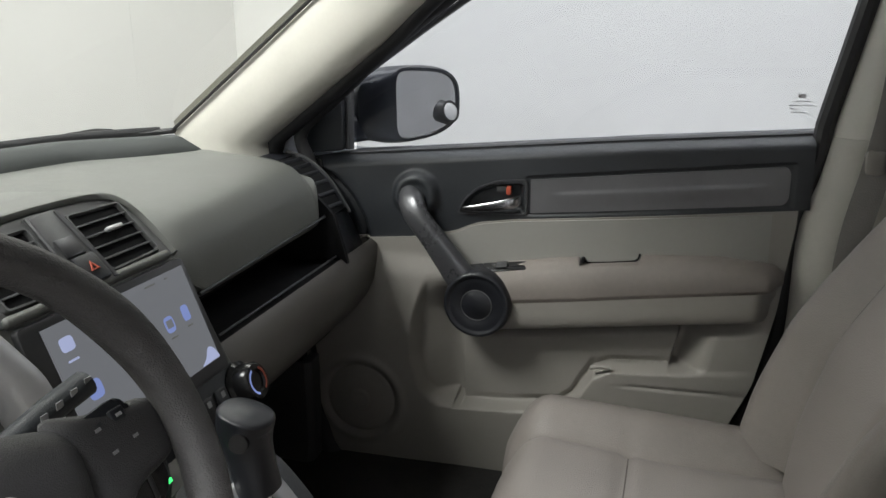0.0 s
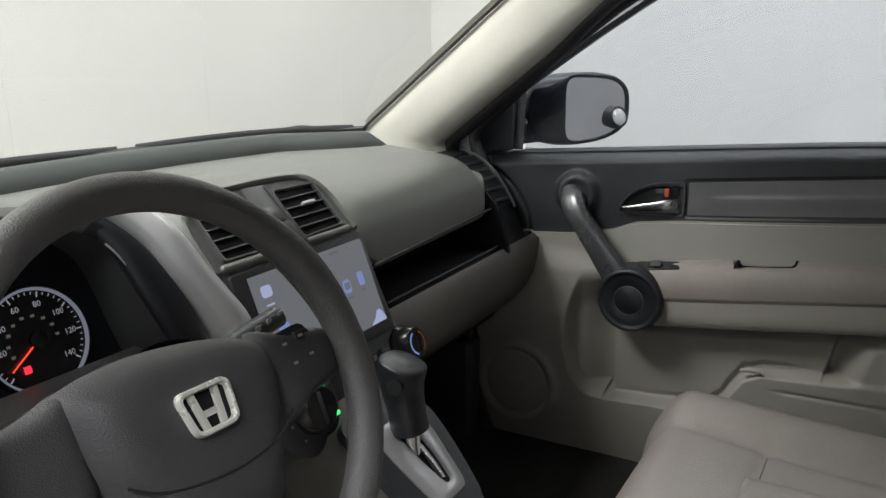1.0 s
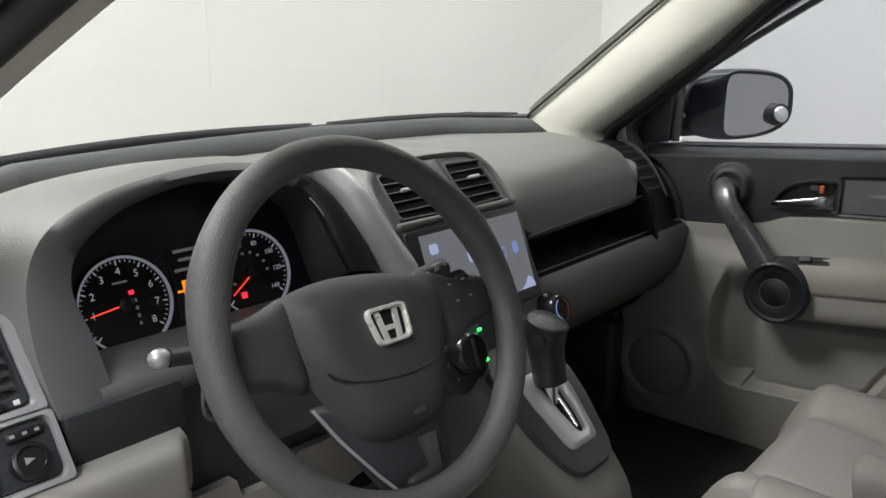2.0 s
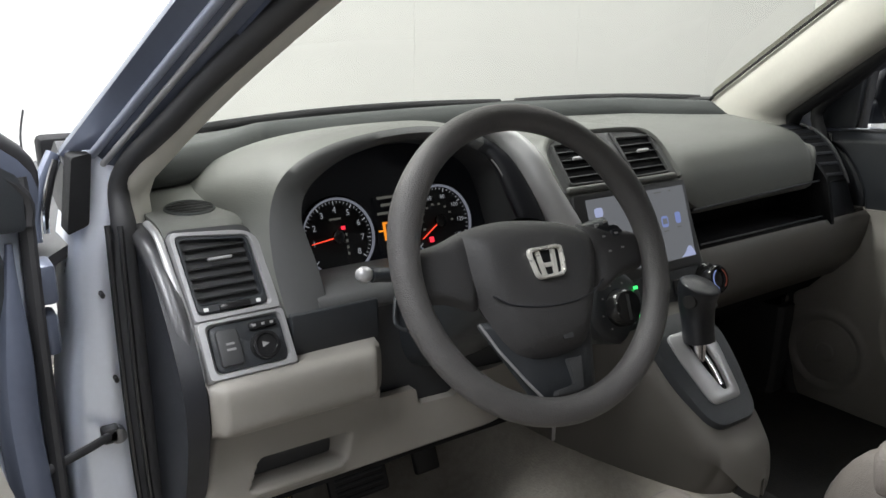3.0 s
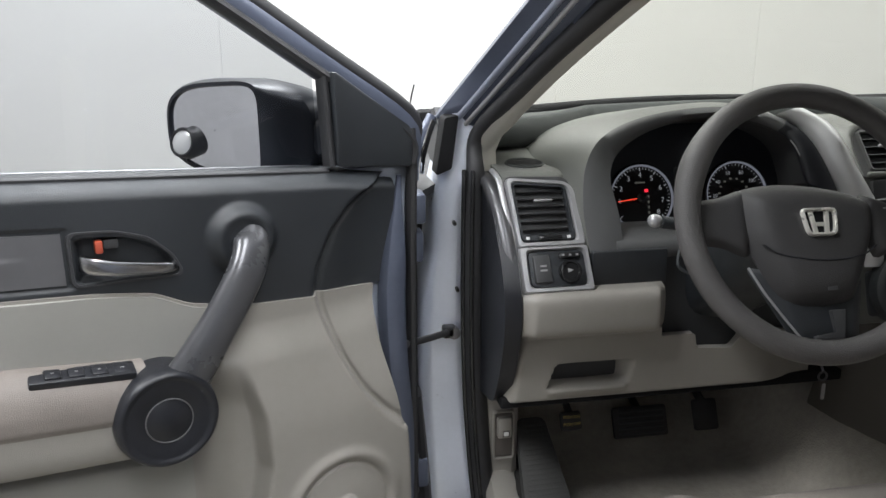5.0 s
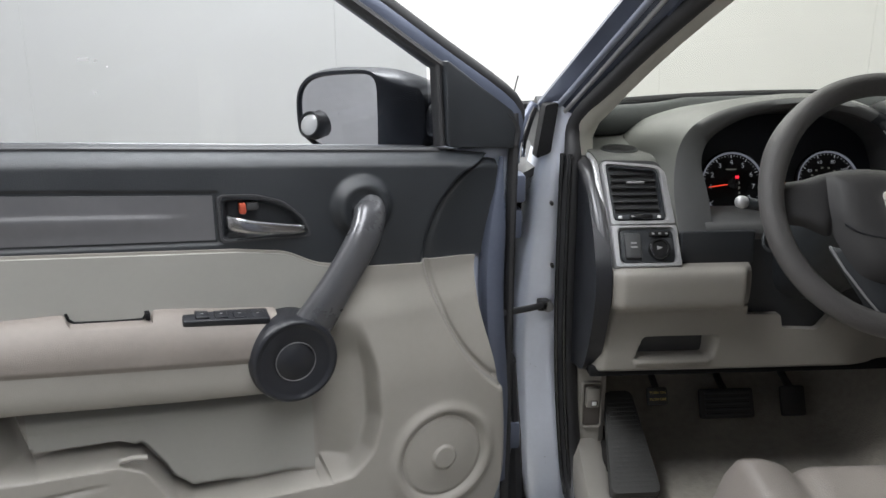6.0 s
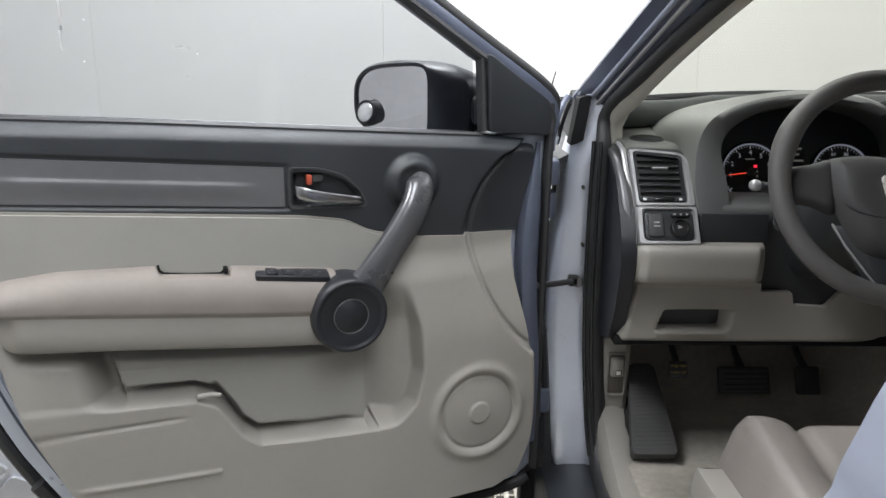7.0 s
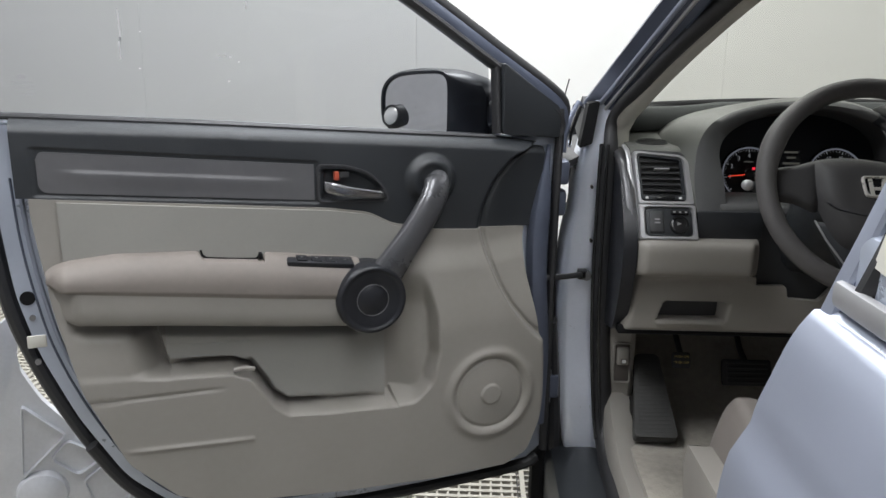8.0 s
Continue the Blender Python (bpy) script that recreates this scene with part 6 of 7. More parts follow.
for cx, cz, w, h, m in ((0.070, 0.930, 0.016, 0.018, M_ICON), (0.103, 0.933, 0.013, 0.018, M_ICON), (-0.075, 0.962, 0.018, 0.014, M_ICONW), (-0.066, 0.912, 0.020, 0.019, M_ICON), (0.0, 0.940, 0.018, 0.020, M_ICONW),
                        (0.065, 0.977, 0.018, 0.0018, M_DIALDIM), (0.095, 0.977, 0.005, 0.0018, M_DIALDIM), (-0.075, 0.946, 0.014, 0.002, M_ICONW), (0.070, 0.915, 0.012, 0.0016, M_DIALDIM), (0.103, 0.918, 0.010, 0.0016, M_DIALDIM)):
    part("icon", bm_slab(fillet([(cx - w / 2, sz(cz - h / 2)), (cx + w / 2, sz(cz - h / 2)), (cx + w / 2, sz(cz + h / 2)), (cx - w / 2, sz(cz + h / 2))], min(w, h) * 0.35, 3), 0.0045, 0.0054), m, unit)
part("icon", bm_slab(fillet([(0.070, sz(0.926)), (0.0755, sz(0.926)), (0.0755, sz(0.935)), (0.0645, sz(0.935)), (0.0645, sz(0.926))], 0.001, 2), 0.0053, 0.0058), M_SCREEN, unit)
part("icon", bm_slab(spline([(0.094, sz(0.869)), (0.106, sz(0.876)), (0.115, sz(0.885)), (0.124, sz(0.882)), (0.1295, sz(0.872)), (0.1295, sz(0.869))], 4), 0.0045, 0.0054), M_ICONW, unit, "pale wave on the display")
# heating controls
climate = part("climate_panel", bm_slab(fillet([(-0.150, sz(0.785)), (0.168, sz(0.785)), (0.156, sz(0.855)), (-0.148, sz(0.855))], 0.01, 3), -0.03, 0.002, 0.003), M_BLACK, dash, "black heating control panel")
for cx, cz, r, lit in ((0.148, 0.824, 0.025, True),):
    turn = Matrix(((1, 0, 0, cx), (0, 0, 1, 0.0), (0, 1, 0, sz(cz)), (0, 0, 0, 1)))
    part("temperature_knob", bm_lathe([(r * 1.2, 0.0), (r * 1.2, 0.006), (r * 1.02, 0.010), (r, 0.026), (r * 0.88, 0.030), (r * 0.60, 0.030), (r * 0.55, 0.027), (0, 0.027)], 36, turn), M_GLOSS, climate, "black round knob with blue and red mark")
    arcs = [[(cx + rr * math.cos(a), dd, sz(cz) + rr * math.sin(a)) for rr, dd in ((0.0150, 0.0305), (0.0180, 0.0305))] for a in np.linspace(radians(110), radians(250), 12)]
    part("blue_mark", bm_grid(arcs), M_ICON, climate, "blue cold mark")
    arcs = [[(cx + rr * math.cos(a), dd, sz(cz) + rr * math.sin(a)) for rr, dd in ((0.0150, 0.0305), (0.0180, 0.0305))] for a in np.linspace(radians(-60), radians(60), 12)]
    part("red_mark", bm_grid(arcs), M_RED, climate, "red hot mark")
for k in range(3):
    part("climate_button", bm_box(0.045 + 0.030 * k, 0.004, sz(0.825), 0.022, 0.006, 0.026, 0.003), M_DARK, climate)
    part("button_mark", bm_box(0.045 + 0.030 * k, 0.0075, sz(0.830), 0.007, 0.0008, 0.007, 0.0), M_GREY, climate)
BASE[0] = Matrix.Identity(4)
# round mode control near the driver
TF = Matrix.Translation((-0.092, 0.962, 0.830)) @ pose(0, 0, 0, 70, 0, 0)
mode = part("mode_dial_housing", bm_lathe([(0.056, -0.05), (0.056, -0.004), (0.051, 0.002), (0.045, 0.004), (0.0, 0.004)], 40, TF.copy()), M_BLACK, dash, "round black mode control")
part("mode_knob", bm_lathe([(0.030, 0.003), (0.029, 0.018), (0.025, 0.023), (0.0, 0.023)], 32, TF.copy()), M_GLOSS, mode, "ribbed black knob")
part("knob_bar", bm_move(bm_box(0, 0, 0.0235, 0.005, 0.040, 0.004, 0.0015), TF), M_DARK, mode)
for dx, dz in ((0.037, 0.024), (0.037, -0.020)):
    part("green_lamp", bm_move(bm_box(dx, dz, 0.0075, 0.009, 0.005, 0.002, 0.0008), TF), M_GREEN, mode, "small green lamp")
for a in range(-140, 141, 40):
    part("mode_mark", bm_move(bm_box(0.038 * math.sin(radians(a)), 0.038 * math.cos(radians(a)), 0.0045, 0.003, 0.003, 0.0008, 0), TF), M_GREY, mode)

# ---- console with the gear lever ----
console = thing("centre_console", (0, 0.88, 0.42), "beige console with silver gear plate below the dashboard", "console")
CTOP = soft_line((0.74, 0.610), (0.765, 0.652), (0.795, 0.676), (0.828, 0.703), (0.90, 0.772), (0.94, 0.795), (0.98, 0.808), (1.10, 0.83), wide=0.04)
CHW = soft_line((0.742, 0.004), (0.75, 0.030), (0.77, 0.050), (0.80, 0.064), (0.88, 0.082), (0.95, 0.096), (1.02, 0.105), (1.10, 0.11), wide=0.04)
rows = []
for y in np.concatenate([np.linspace(0.742, 0.80, 12), np.linspace(0.815, 1.10, 16)]):
    h, t = CHW(y), CTOP(y)
    rows.append([(-h * 0.62, y + 0.10, 0.42), (-h * 0.80, y + 0.07, 0.52), (-h * 1.02, y + 0.015, 0.63), (-h * 1.06, y, t - 0.030), (-h * 0.98, y, t - 0.012), (-h * 0.86, y, t - 0.002), (0, y, t),
                 (h * 0.86, y, t - 0.002), (h * 0.98, y, t - 0.012), (h * 1.06, y, t - 0.030), (h * 1.02, y + 0.015, 0.63), (h * 0.80, y + 0.07, 0.52), (h * 0.62, y + 0.10, 0.42)])
part("console_body", bm_skin(rows, (0, 0.01, 0)), M_BEIGE_SHADE, console, "console shell, beige darkened for shade", sharp=70)


def on_console(x, y, d):
    k = (CTOP(y + 0.01) - CTOP(y - 0.01)) / 0.02
    n = V(0, -k, 1).normalized()
    return V(x, y, CTOP(y)) + n * d


def console_plate(pts, d0, d1):
    bm = bmesh.new()
    lo = [bm.verts.new(on_console(x, y, d0)) for x, y in pts]
    hi = [bm.verts.new(on_console(x, y, d1)) for x, y in pts]
    bm.faces.new(hi)
    m = len(pts)
    for k in range(m):
        bm.faces.new((lo[k], lo[(k + 1) % m], hi[(k + 1) % m], hi[k]))
    return bm


dark_rim = fillet([(-0.050, 0.796), (0.050, 0.796), (0.076, 0.87), (0.078, 0.945), (-0.078, 0.945), (-0.076, 0.87)], 0.028, 6)
rows = []
for x, y in dark_rim:
    q = lambda f: (x * f, 0.87 + (y - 0.87) * f)
    rows.append([on_console(*q(1.0), -0.01), on_console(*q(1.0), 0.003), on_console(*q(0.97), 0.009), on_console(*q(0.80), 0.011), on_console(*q(0.4), 0.011), on_console(0, 0.87, 0.011)])
part("gear_surround", bm_grid(rows, close_u=True), M_BLACK, console, "black rim round the gear plate", sharp=50)
p_out = fillet([(-0.033, 0.823), (0.033, 0.823), (0.048, 0.885), (0.045, 0.912), (-0.045, 0.912), (-0.048, 0.885)], 0.012, 5)
p_in = fillet([(0.002, 0.836), (0.014, 0.836), (0.018, 0.862), (0.016, 0.898), (-0.016, 0.898), (-0.008, 0.862)], 0.005, 5)
rows = []
for (a, b), (c, d) in zip(p_out, p_in):
    q = lambda t: (a + (c - a) * t, b + (d - b) * t)
    rows.append([on_console(a, b, 0.008), on_console(a, b, 0.0135), on_console(*q(0.12), 0.016), on_console(*q(0.9), 0.016), on_console(c, d, 0.0145), on_console(c, d, 0.008)])
part("gear_plate", bm_grid(rows, close_u=True), M_SILVER, console, "satin silver gear selector plate", sharp=50)
part("gear_slot", console_plate(p_in, 0.004, 0.0125), M_VOID, console)
slot_arc = [on_console(0.011 + 0.004 * math.sin(t * 3), 0.842 + 0.05 * t, 0.0138) for t in np.linspace(0, 1, 8)]
part("slot_chrome", bm_tube([p + V(-0.010, 0.0, 0.001) for p in slot_arc[:6]], (0.006, 0.002), 8), M_CHROME, console)
lever = thing("gear_lever", (0.0, 0.875, 0.75), "black leather gear lever with a silver collar", "gear lever")
kn = spline([(0.000, 0.877, 0.782), (0.000, 0.880, 0.797), (0.001, 0.884, 0.815), (0.003, 0.889, 0.833), (0.004, 0.891, 0.850), (0.004, 0.890, 0.862), (0.004, 0.888, 0.870), (0.004, 0.887, 0.874)], 5)
part("collar", bm_tube([(-0.002, 0.872, 0.748), (-0.001, 0.876, 0.768), (0.0, 0.879, 0.790)], [(0.010, 0.010), (0.0115, 0.0115), (0.014, 0.014)], 18, up=(0, 1, 0)), M_CHROME, lever, "silver collar")
part("knob", bm_tube(kn, [(0.0240 + 0.003 * ss(0.2, 0.7, k / 35) - 0.016 * ss(0.84, 1.0, k / 35), 0.0225 + 0.008 * ss(0.2, 0.7, k / 35) - 0.018 * ss(0.84, 1.0, k / 35)) for k in range(len(kn))], 24, up=(0, 1, 0), power=0.85), M_CAP, lever, "chunky black leather knob", sharp=70)
part("release_button", bm_tube([(-0.012, 0.886, 0.848), (-0.027, 0.882, 0.850)], [(0.012, 0.012), (0.010, 0.010)], 16, up=(0, 0, 1)), M_GLOSS, lever, "side release button")

# ---- steering wheel ----
HUB = V(-0.378, 0.824, 0.991)
E1, E2, EN = V(0.99854, -0.05397, 0.0), V(0.02492, 0.46111, 0.88699), V(-0.04787, -0.88570, 0.46178)
W_FACE = Matrix(((E1.x, EN.x, E2.x, HUB.x), (E1.y, EN.y, E2.y, HUB.y), (E1.z, EN.z, E2.z, HUB.z), (0, 0, 0, 1)))
wheel = thing("steering_wheel", tuple(HUB - EN * 0.05), "dark grey leather steering wheel with silver badge", "steering wheel")
BASE[0] = W_FACE
RR = 0.1735
rim = [(RR * math.cos(a), 0.0, RR * math.sin(a)) for a in np.linspace(0, 2 * math.pi, 97)[:-1]]


def rim_size(a):
    swell = 0.0022 * (math.exp(-((abs(math.degrees(a) - 155) / 14) ** 2)) + math.exp(-((abs(math.degrees(a) - 25) / 14) ** 2)))
    return (0.0165 + swell, 0.0160 + swell)


part("rim", bm_tube(rim, [rim_size(a) for a in np.linspace(0, 2 * math.pi, 97)[:-1]], 20, up=(0, 1, 0), closed=True), M_WHEEL, wheel, "stitched dark leather rim", sharp=80)


def pad_bm(outline, rise, base, edge=0.012, rings=6, power=0.5):
    """A cushion over a closed outline."""
    cx, cz = sum(p[0] for p in outline) / len(outline), sum(p[1] for p in outline) / len(outline)
    rows = []
    for x, z in outline:
        row = [(x, base, z)]
        for k in range(rings + 1):
            t = k / rings
            f = 1 - t
            h = rise * (1 - f ** 3) ** power if k else 0.0
            row.append((cx + (x - cx) * (1 - 0.96 * t if k < rings else 0.0), base + edge * ss(0, 0.25, t) + h, cz + (z - cz) * (1 - 0.96 * t if k < rings else 0.0)))
        rows.append(row)
    bm = bm_grid(rows, close_u=True)
    bmesh.ops.remove_doubles(bm, verts=list(bm.verts), dist=1e-6)
    return bm


pad = spline([(-0.098, 0.038), (-0.080, 0.049), (-0.030, 0.053), (0.030, 0.046), (0.072, 0.034), (0.092, 0.020), (0.088, -0.014), (0.074, -0.050), (0.058, -0.084), (0.042, -0.106), (0.010, -0.113), (-0.025, -0.112), (-0.052, -0.100), (-0.072, -0.072), (-0.090, -0.030), (-0.097, 0.0)], 4, closed=True)
hub = part("airbag_cover", pad_bm(pad, 0.012, -0.016, 0.018), M_PAD, wheel, "dark moulded airbag cover", sharp=60)
part("cover_crease", bm_tube(spline([(-0.080, 0.0075, -0.032), (-0.060, 0.0113, -0.046), (-0.020, 0.0138, -0.055), (0.020, 0.0138, -0.056), (0.054, 0.0113, -0.050), (0.076, 0.0075, -0.038)], 5), (0.0011, 0.0011), 8, up=(0, 1, 0)), M_CAP, hub)
for x, z, w, h in ((0.004, -0.078, 0.030, 0.002), (0.004, -0.083, 0.026, 0.002), (0.004, -0.092, 0.014, 0.006)):
    part("moulded_mark", bm_box(x, 0.0095, z, w, 0.001, h, 0), M_DARK, hub)
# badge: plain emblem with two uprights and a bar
def on_badge(pts, grow=0.76):
    return [(-0.002 + (x - 0.006) * grow, -0.006 + z * grow) for x, z in pts]


b_out = fillet(on_badge([(-0.029, 0.024), (0.037, 0.024), (0.033, -0.025), (-0.021, -0.025)]), 0.009, 6)
b_in = fillet(on_badge([(-0.023, 0.018), (0.031, 0.018), (0.027, -0.019), (-0.016, -0.019)]), 0.006, 6)
part("badge_frame", bm_ring(b_out, b_in, 0.010, 0.0200), M_BADGE, hub, "chrome badge frame")
part("badge_field", bm_slab(b_in, 0.008, 0.0145), M_VOID, hub)
for quad in ([(-0.0145, 0.018), (-0.006, 0.018), (-0.001, -0.019), (-0.0095, -0.019)], [(0.0145, 0.018), (0.023, 0.018), (0.0195, -0.019), (0.011, -0.019)], [(-0.003, -0.001), (0.013, -0.001), (0.012, -0.008), (-0.002, -0.008)]):
    part("badge_bar", bm_slab(on_badge(quad), 0.012, 0.0170, 0.001), M_BADGE, hub)
# side spokes
for s in (-1, 1):
    tip = 0.0 if s < 0 else -0.014
    sp = spline([(s * 0.080, 0.046 + tip * 0.7), (s * 0.118, 0.039 + tip), (s * 0.168, 0.028 + tip), (s * 0.170, 0.0 + tip), (s * 0.164, -0.022 + tip * 0.6), (s * 0.125, -0.029 + tip * 0.6), (s * 0.088, -0.042 + tip * 0.5), (s * 0.080, 0.0)], 4, closed=True)
    part("spoke", pad_bm(sp, 0.005, -0.020, 0.010), M_PAD, wheel, "dark side spoke", sharp=60)
for x, z in ((0.106, 0.014), (0.127, 0.016), (0.110, -0.005), (0.131, -0.003)):
    btn = part("wheel_button", bm_box(x, -0.0075, z, 0.013, 0.004, 0.010, 0.002, 3), M_CAP, wheel, "small black wheel button")
    part("button_mark", bm_box(x, -0.0052, z, 0.005, 0.0008, 0.0024, 0), M_GREY, btn)
part("button_plate", bm_slab(fillet([(0.094, 0.025), (0.140, 0.028), (0.144, -0.015), (0.100, -0.018)], 0.010, 5), -0.016, -0.0090, 0.003), M_CAP, wheel, "black switch plate")
# lower spoke with a dark insert and bright edge
low = fillet([(-0.092, -0.055), (-0.060, -0.060), (0.050, -0.070), (0.072, -0.070), (0.050, -0.165), (-0.035, -0.165)], 0.01, 4)
part("lower_spoke", pad_bm(low, 0.004, -0.026, 0.008), M_BLACK, wheel, "black lower spoke", sharp=60)
part("spoke_edge", bm_tube([(-0.094, -0.012, -0.058), (-0.078, -0.010, -0.092), (-0.050, -0.010, -0.135), (-0.030, -0.010, -0.162)], (0.0017, 0.0017), 8, up=(0, 1, 0)), M_SILVER, wheel, "bright spoke edge")
part("spoke_insert", bm_slab(fillet([(0.008, -0.118), (0.030, -0.118), (0.022, -0.156), (-0.018, -0.156), (-0.016, -0.150), (0.012, -0.148)], 0.003, 3), -0.018, -0.008, 0.002), M_DARK, wheel)
part("wheel_core", bm_lathe([(0.075, -0.02), (0.070, -0.045), (0.055, -0.075), (0.0, -0.075)], 36, Matrix(((1, 0, 0, 0), (0, 0, 1, 0), (0, 1, 0, -0.02), (0, 0, 0, 1)))), M_BLACK, wheel)
BASE[0] = Matrix.Identity(4)

# steering column and stalks
column = thing("steering_column", (-0.378, 0.98, 0.88), "black steering column cover with stalks", "steering column")
axis = [HUB - EN * d for d in (0.065, 0.11, 0.16, 0.22, 0.28)]
part("column_cover", bm_tube([p + V(0, 0, dz) for p, dz in zip(axis, (0, -0.008, -0.014, -0.02, -0.025))], [(0.052, 0.046), (0.062, 0.056), (0.068, 0.064), (0.07, 0.07), (0.07, 0.07)], 24, power=0.7), M_BLACK, column, sharp=70)
stalk = part("indicator_stalk", bm_tube(spline([(-0.42, 0.930, 0.942), (-0.47, 0.938, 0.955), (-0.510, 0.942, 0.963), (-0.535, 0.943, 0.967)], 4), [(0.010, 0.009)] * 13, 14), M_BLACK, column, "black indicator stalk")
part("stalk_end", bm_tube([(-0.535 - 0.0018 * k, 0.943, 0.9675 + 0.0003 * k) for k in range(12)], [(0.0098 * math.sqrt(max(0.02, 1 - ((k - 5.0) / 6.1) ** 2)),) * 2 for k in range(12)], 20), M_SILVER, stalk, "rounded silver stalk end", sharp=80)
for k in range(3):
    part("stalk_mark", bm_box(-0.487 - 0.012 * k, 0.928, 0.966, 0.004, 0.001, 0.006, 0), M_GREY, stalk)
part("stalk_ring", bm_tube(spline([(-0.500, 0.945, 0.935), (-0.510, 0.93, 0.905), (-0.492, 0.925, 0.895), (-0.478, 0.935, 0.915)], 4), (0.0025, 0.0025), 8), M_BLACK, stalk)
wip = part("wiper_stalk", bm_tube(spline([(-0.31, 0.925, 0.955), (-0.26, 0.922, 0.968), (-0.22, 0.920, 0.978), (-0.182, 0.918, 0.984)], 4), [(0.012, 0.011)] * 13, 14), M_BLACK, column, "black wiper stalk")
for k in range(4):
    part("stalk_mark", bm_box(-0.188 - 0.016 * k, 0.909, 0.990 - 0.003 * k, 0.007, 0.001, 0.006, 0), M_GREY, wip)
part("ignition_lock", bm_tube([(-0.285, 0.985, 0.80), (-0.285, 0.955, 0.81)], (0.020, 0.020), 20), M_GLOSS, column)
keys = thing("key", (-0.272, 0.90, 0.70), "small metal key hanging below the wheel", "key")
part("bow", bm_tube([(-0.274 + 0.007 * math.cos(a), 0.902, 0.724 + 0.007 * math.sin(a)) for a in np.linspace(0, 2 * math.pi, 17)[:-1]], (0.0016, 0.0016), 6, closed=True, up=(0, 1, 0)), M_BAND, keys)
part("blade", bm_box(-0.270, 0.902, 0.698, 0.006, 0.002, 0.026, 0.0008), M_STEEL, keys)
part("shank", bm_tube([(-0.284, 0.955, 0.806), (-0.280, 0.925, 0.77), (-0.274, 0.902, 0.732)], (0.002, 0.002), 6), M_STEEL, keys)

# ---- pedals, foot rest, release lever ----
def pedal(name, cx, cy, cz, w, h, lean, label, ribs=True):
    ob = thing(name, (cx, cy, cz - h / 2), label, "pedal", "pedals")
    m = Matrix.Translation((cx, cy, cz)) @ pose(0, 0, 0, -lean, 0, 0)
    part("pedal_plate", bm_move(bm_box(0, 0, 0, w, 0.014, h, 0.006), m), M_RUBBER, ob, "black rubber pedal pad")
    if ribs:
        for k in range(5):
            part("rib", bm_move(bm_box(0, -0.008, -h / 2 + h * (k + 0.8) / 5.6, w * 0.82, 0.004, h * 0.09, 0.001, 1), m), M_BLACK, ob)
    part("pedal_arm", bm_tube(spline([(cx, cy + 0.008, cz + h * 0.3), (cx, cy + 0.08, cz + 0.05), (cx, cy + 0.16, cz + 0.16)], 4), (0.006, 0.012), 8, up=(0, 1, 0)), M_RUBBER, ob)
    return ob


pedal("brake_pedal", -0.390, 1.270, 0.468, 0.116, 0.062, 25, "black ribbed rubber brake pedal")
pedal("accelerator_pedal", -0.240, 1.285, 0.462, 0.054, 0.064, 25, "black rubber accelerator pedal", ribs=False)
park = pedal("parking_brake_pedal", -0.566, 1.190, 0.528, 0.042, 0.036, 25, "black parking brake pedal with yellow writing", ribs=False)
PM = Matrix.Translation((-0.566, 1.190, 0.528)) @ pose(0, 0, 0, -25, 0, 0)
for z, words in ((0.007, "PUSH ON"), (-0.006, "PUSH OFF")):
    bm = bm_move(text_bm(words, 0.0075), PM @ Matrix.Translation((0, -0.0075, z)) @ pose(0, 0, 0, 90, 0, 0))
    part("writing", bm, M_YELLOW, park, "yellow writing")
rest = thing("foot_rest", (-0.645, 1.12, 0.43), "black ribbed rubber foot rest on the carpet", "foot rest")
slope = math.degrees(math.atan2(0.115, 0.175))
FM = Matrix.Translation((-0.648, 1.115, 0.475)) @ pose(0, 0, 0, slope, 0, 0)
part("rest_plate", bm_move(bm_slab(fillet([(-0.045, -0.105), (0.046, -0.105), (0.032, 0.105), (-0.020, 0.105)], 0.010, 4), -0.016, 0.006, 0.004, axes="xyz"), FM), M_REST, rest)
for k in range(20):
    y = -0.092 + 0.0095 * k
    part("rib", bm_move(bm_box(0.003 + 0.004 * k / 20, y, 0.0062, 0.075 - 0.028 * k / 19, 0.0040, 0.0010, 0.0004, 1), FM), M_REST, rest)
part("rest_base", bm_box(-0.650, 1.165, 0.430, 0.070, 0.13, 0.05, 0.02), M_DCARPET, rest)
release = thing("bonnet_release", (-0.703, 1.16, 0.50), "beige bonnet release lever set in the kick panel", "lever")
# Shade in the recess is put into the dark colour.
part("recess", bm_box(-0.704, 1.157, 0.532, 0.034, 0.008, 0.085, 0.004), M_SEAM, release, "shaded recess")
part("frame", bm_ring(fillet([(-0.724, 0.484), (-0.684, 0.484), (-0.684, 0.580), (-0.724, 0.580)], 0.008, 4), fillet([(-0.720, 0.488), (-0.688, 0.488), (-0.688, 0.576), (-0.720, 0.576)], 0.006, 4), 1.160, 1.151), M_BEIGE, release)
part("lever", bm_box(-0.704, 1.150, 0.550, 0.026, 0.014, 0.040, 0.004), M_BEIGE, release)
part("symbol", bm_box(-0.702, 1.1425, 0.540, 0.009, 0.001, 0.008, 0.001), M_WHITE, release, "white symbol")
part("symbol_edge", bm_box(-0.702, 1.1428, 0.540, 0.013, 0.001, 0.012, 0.001), M_SEAM, release)

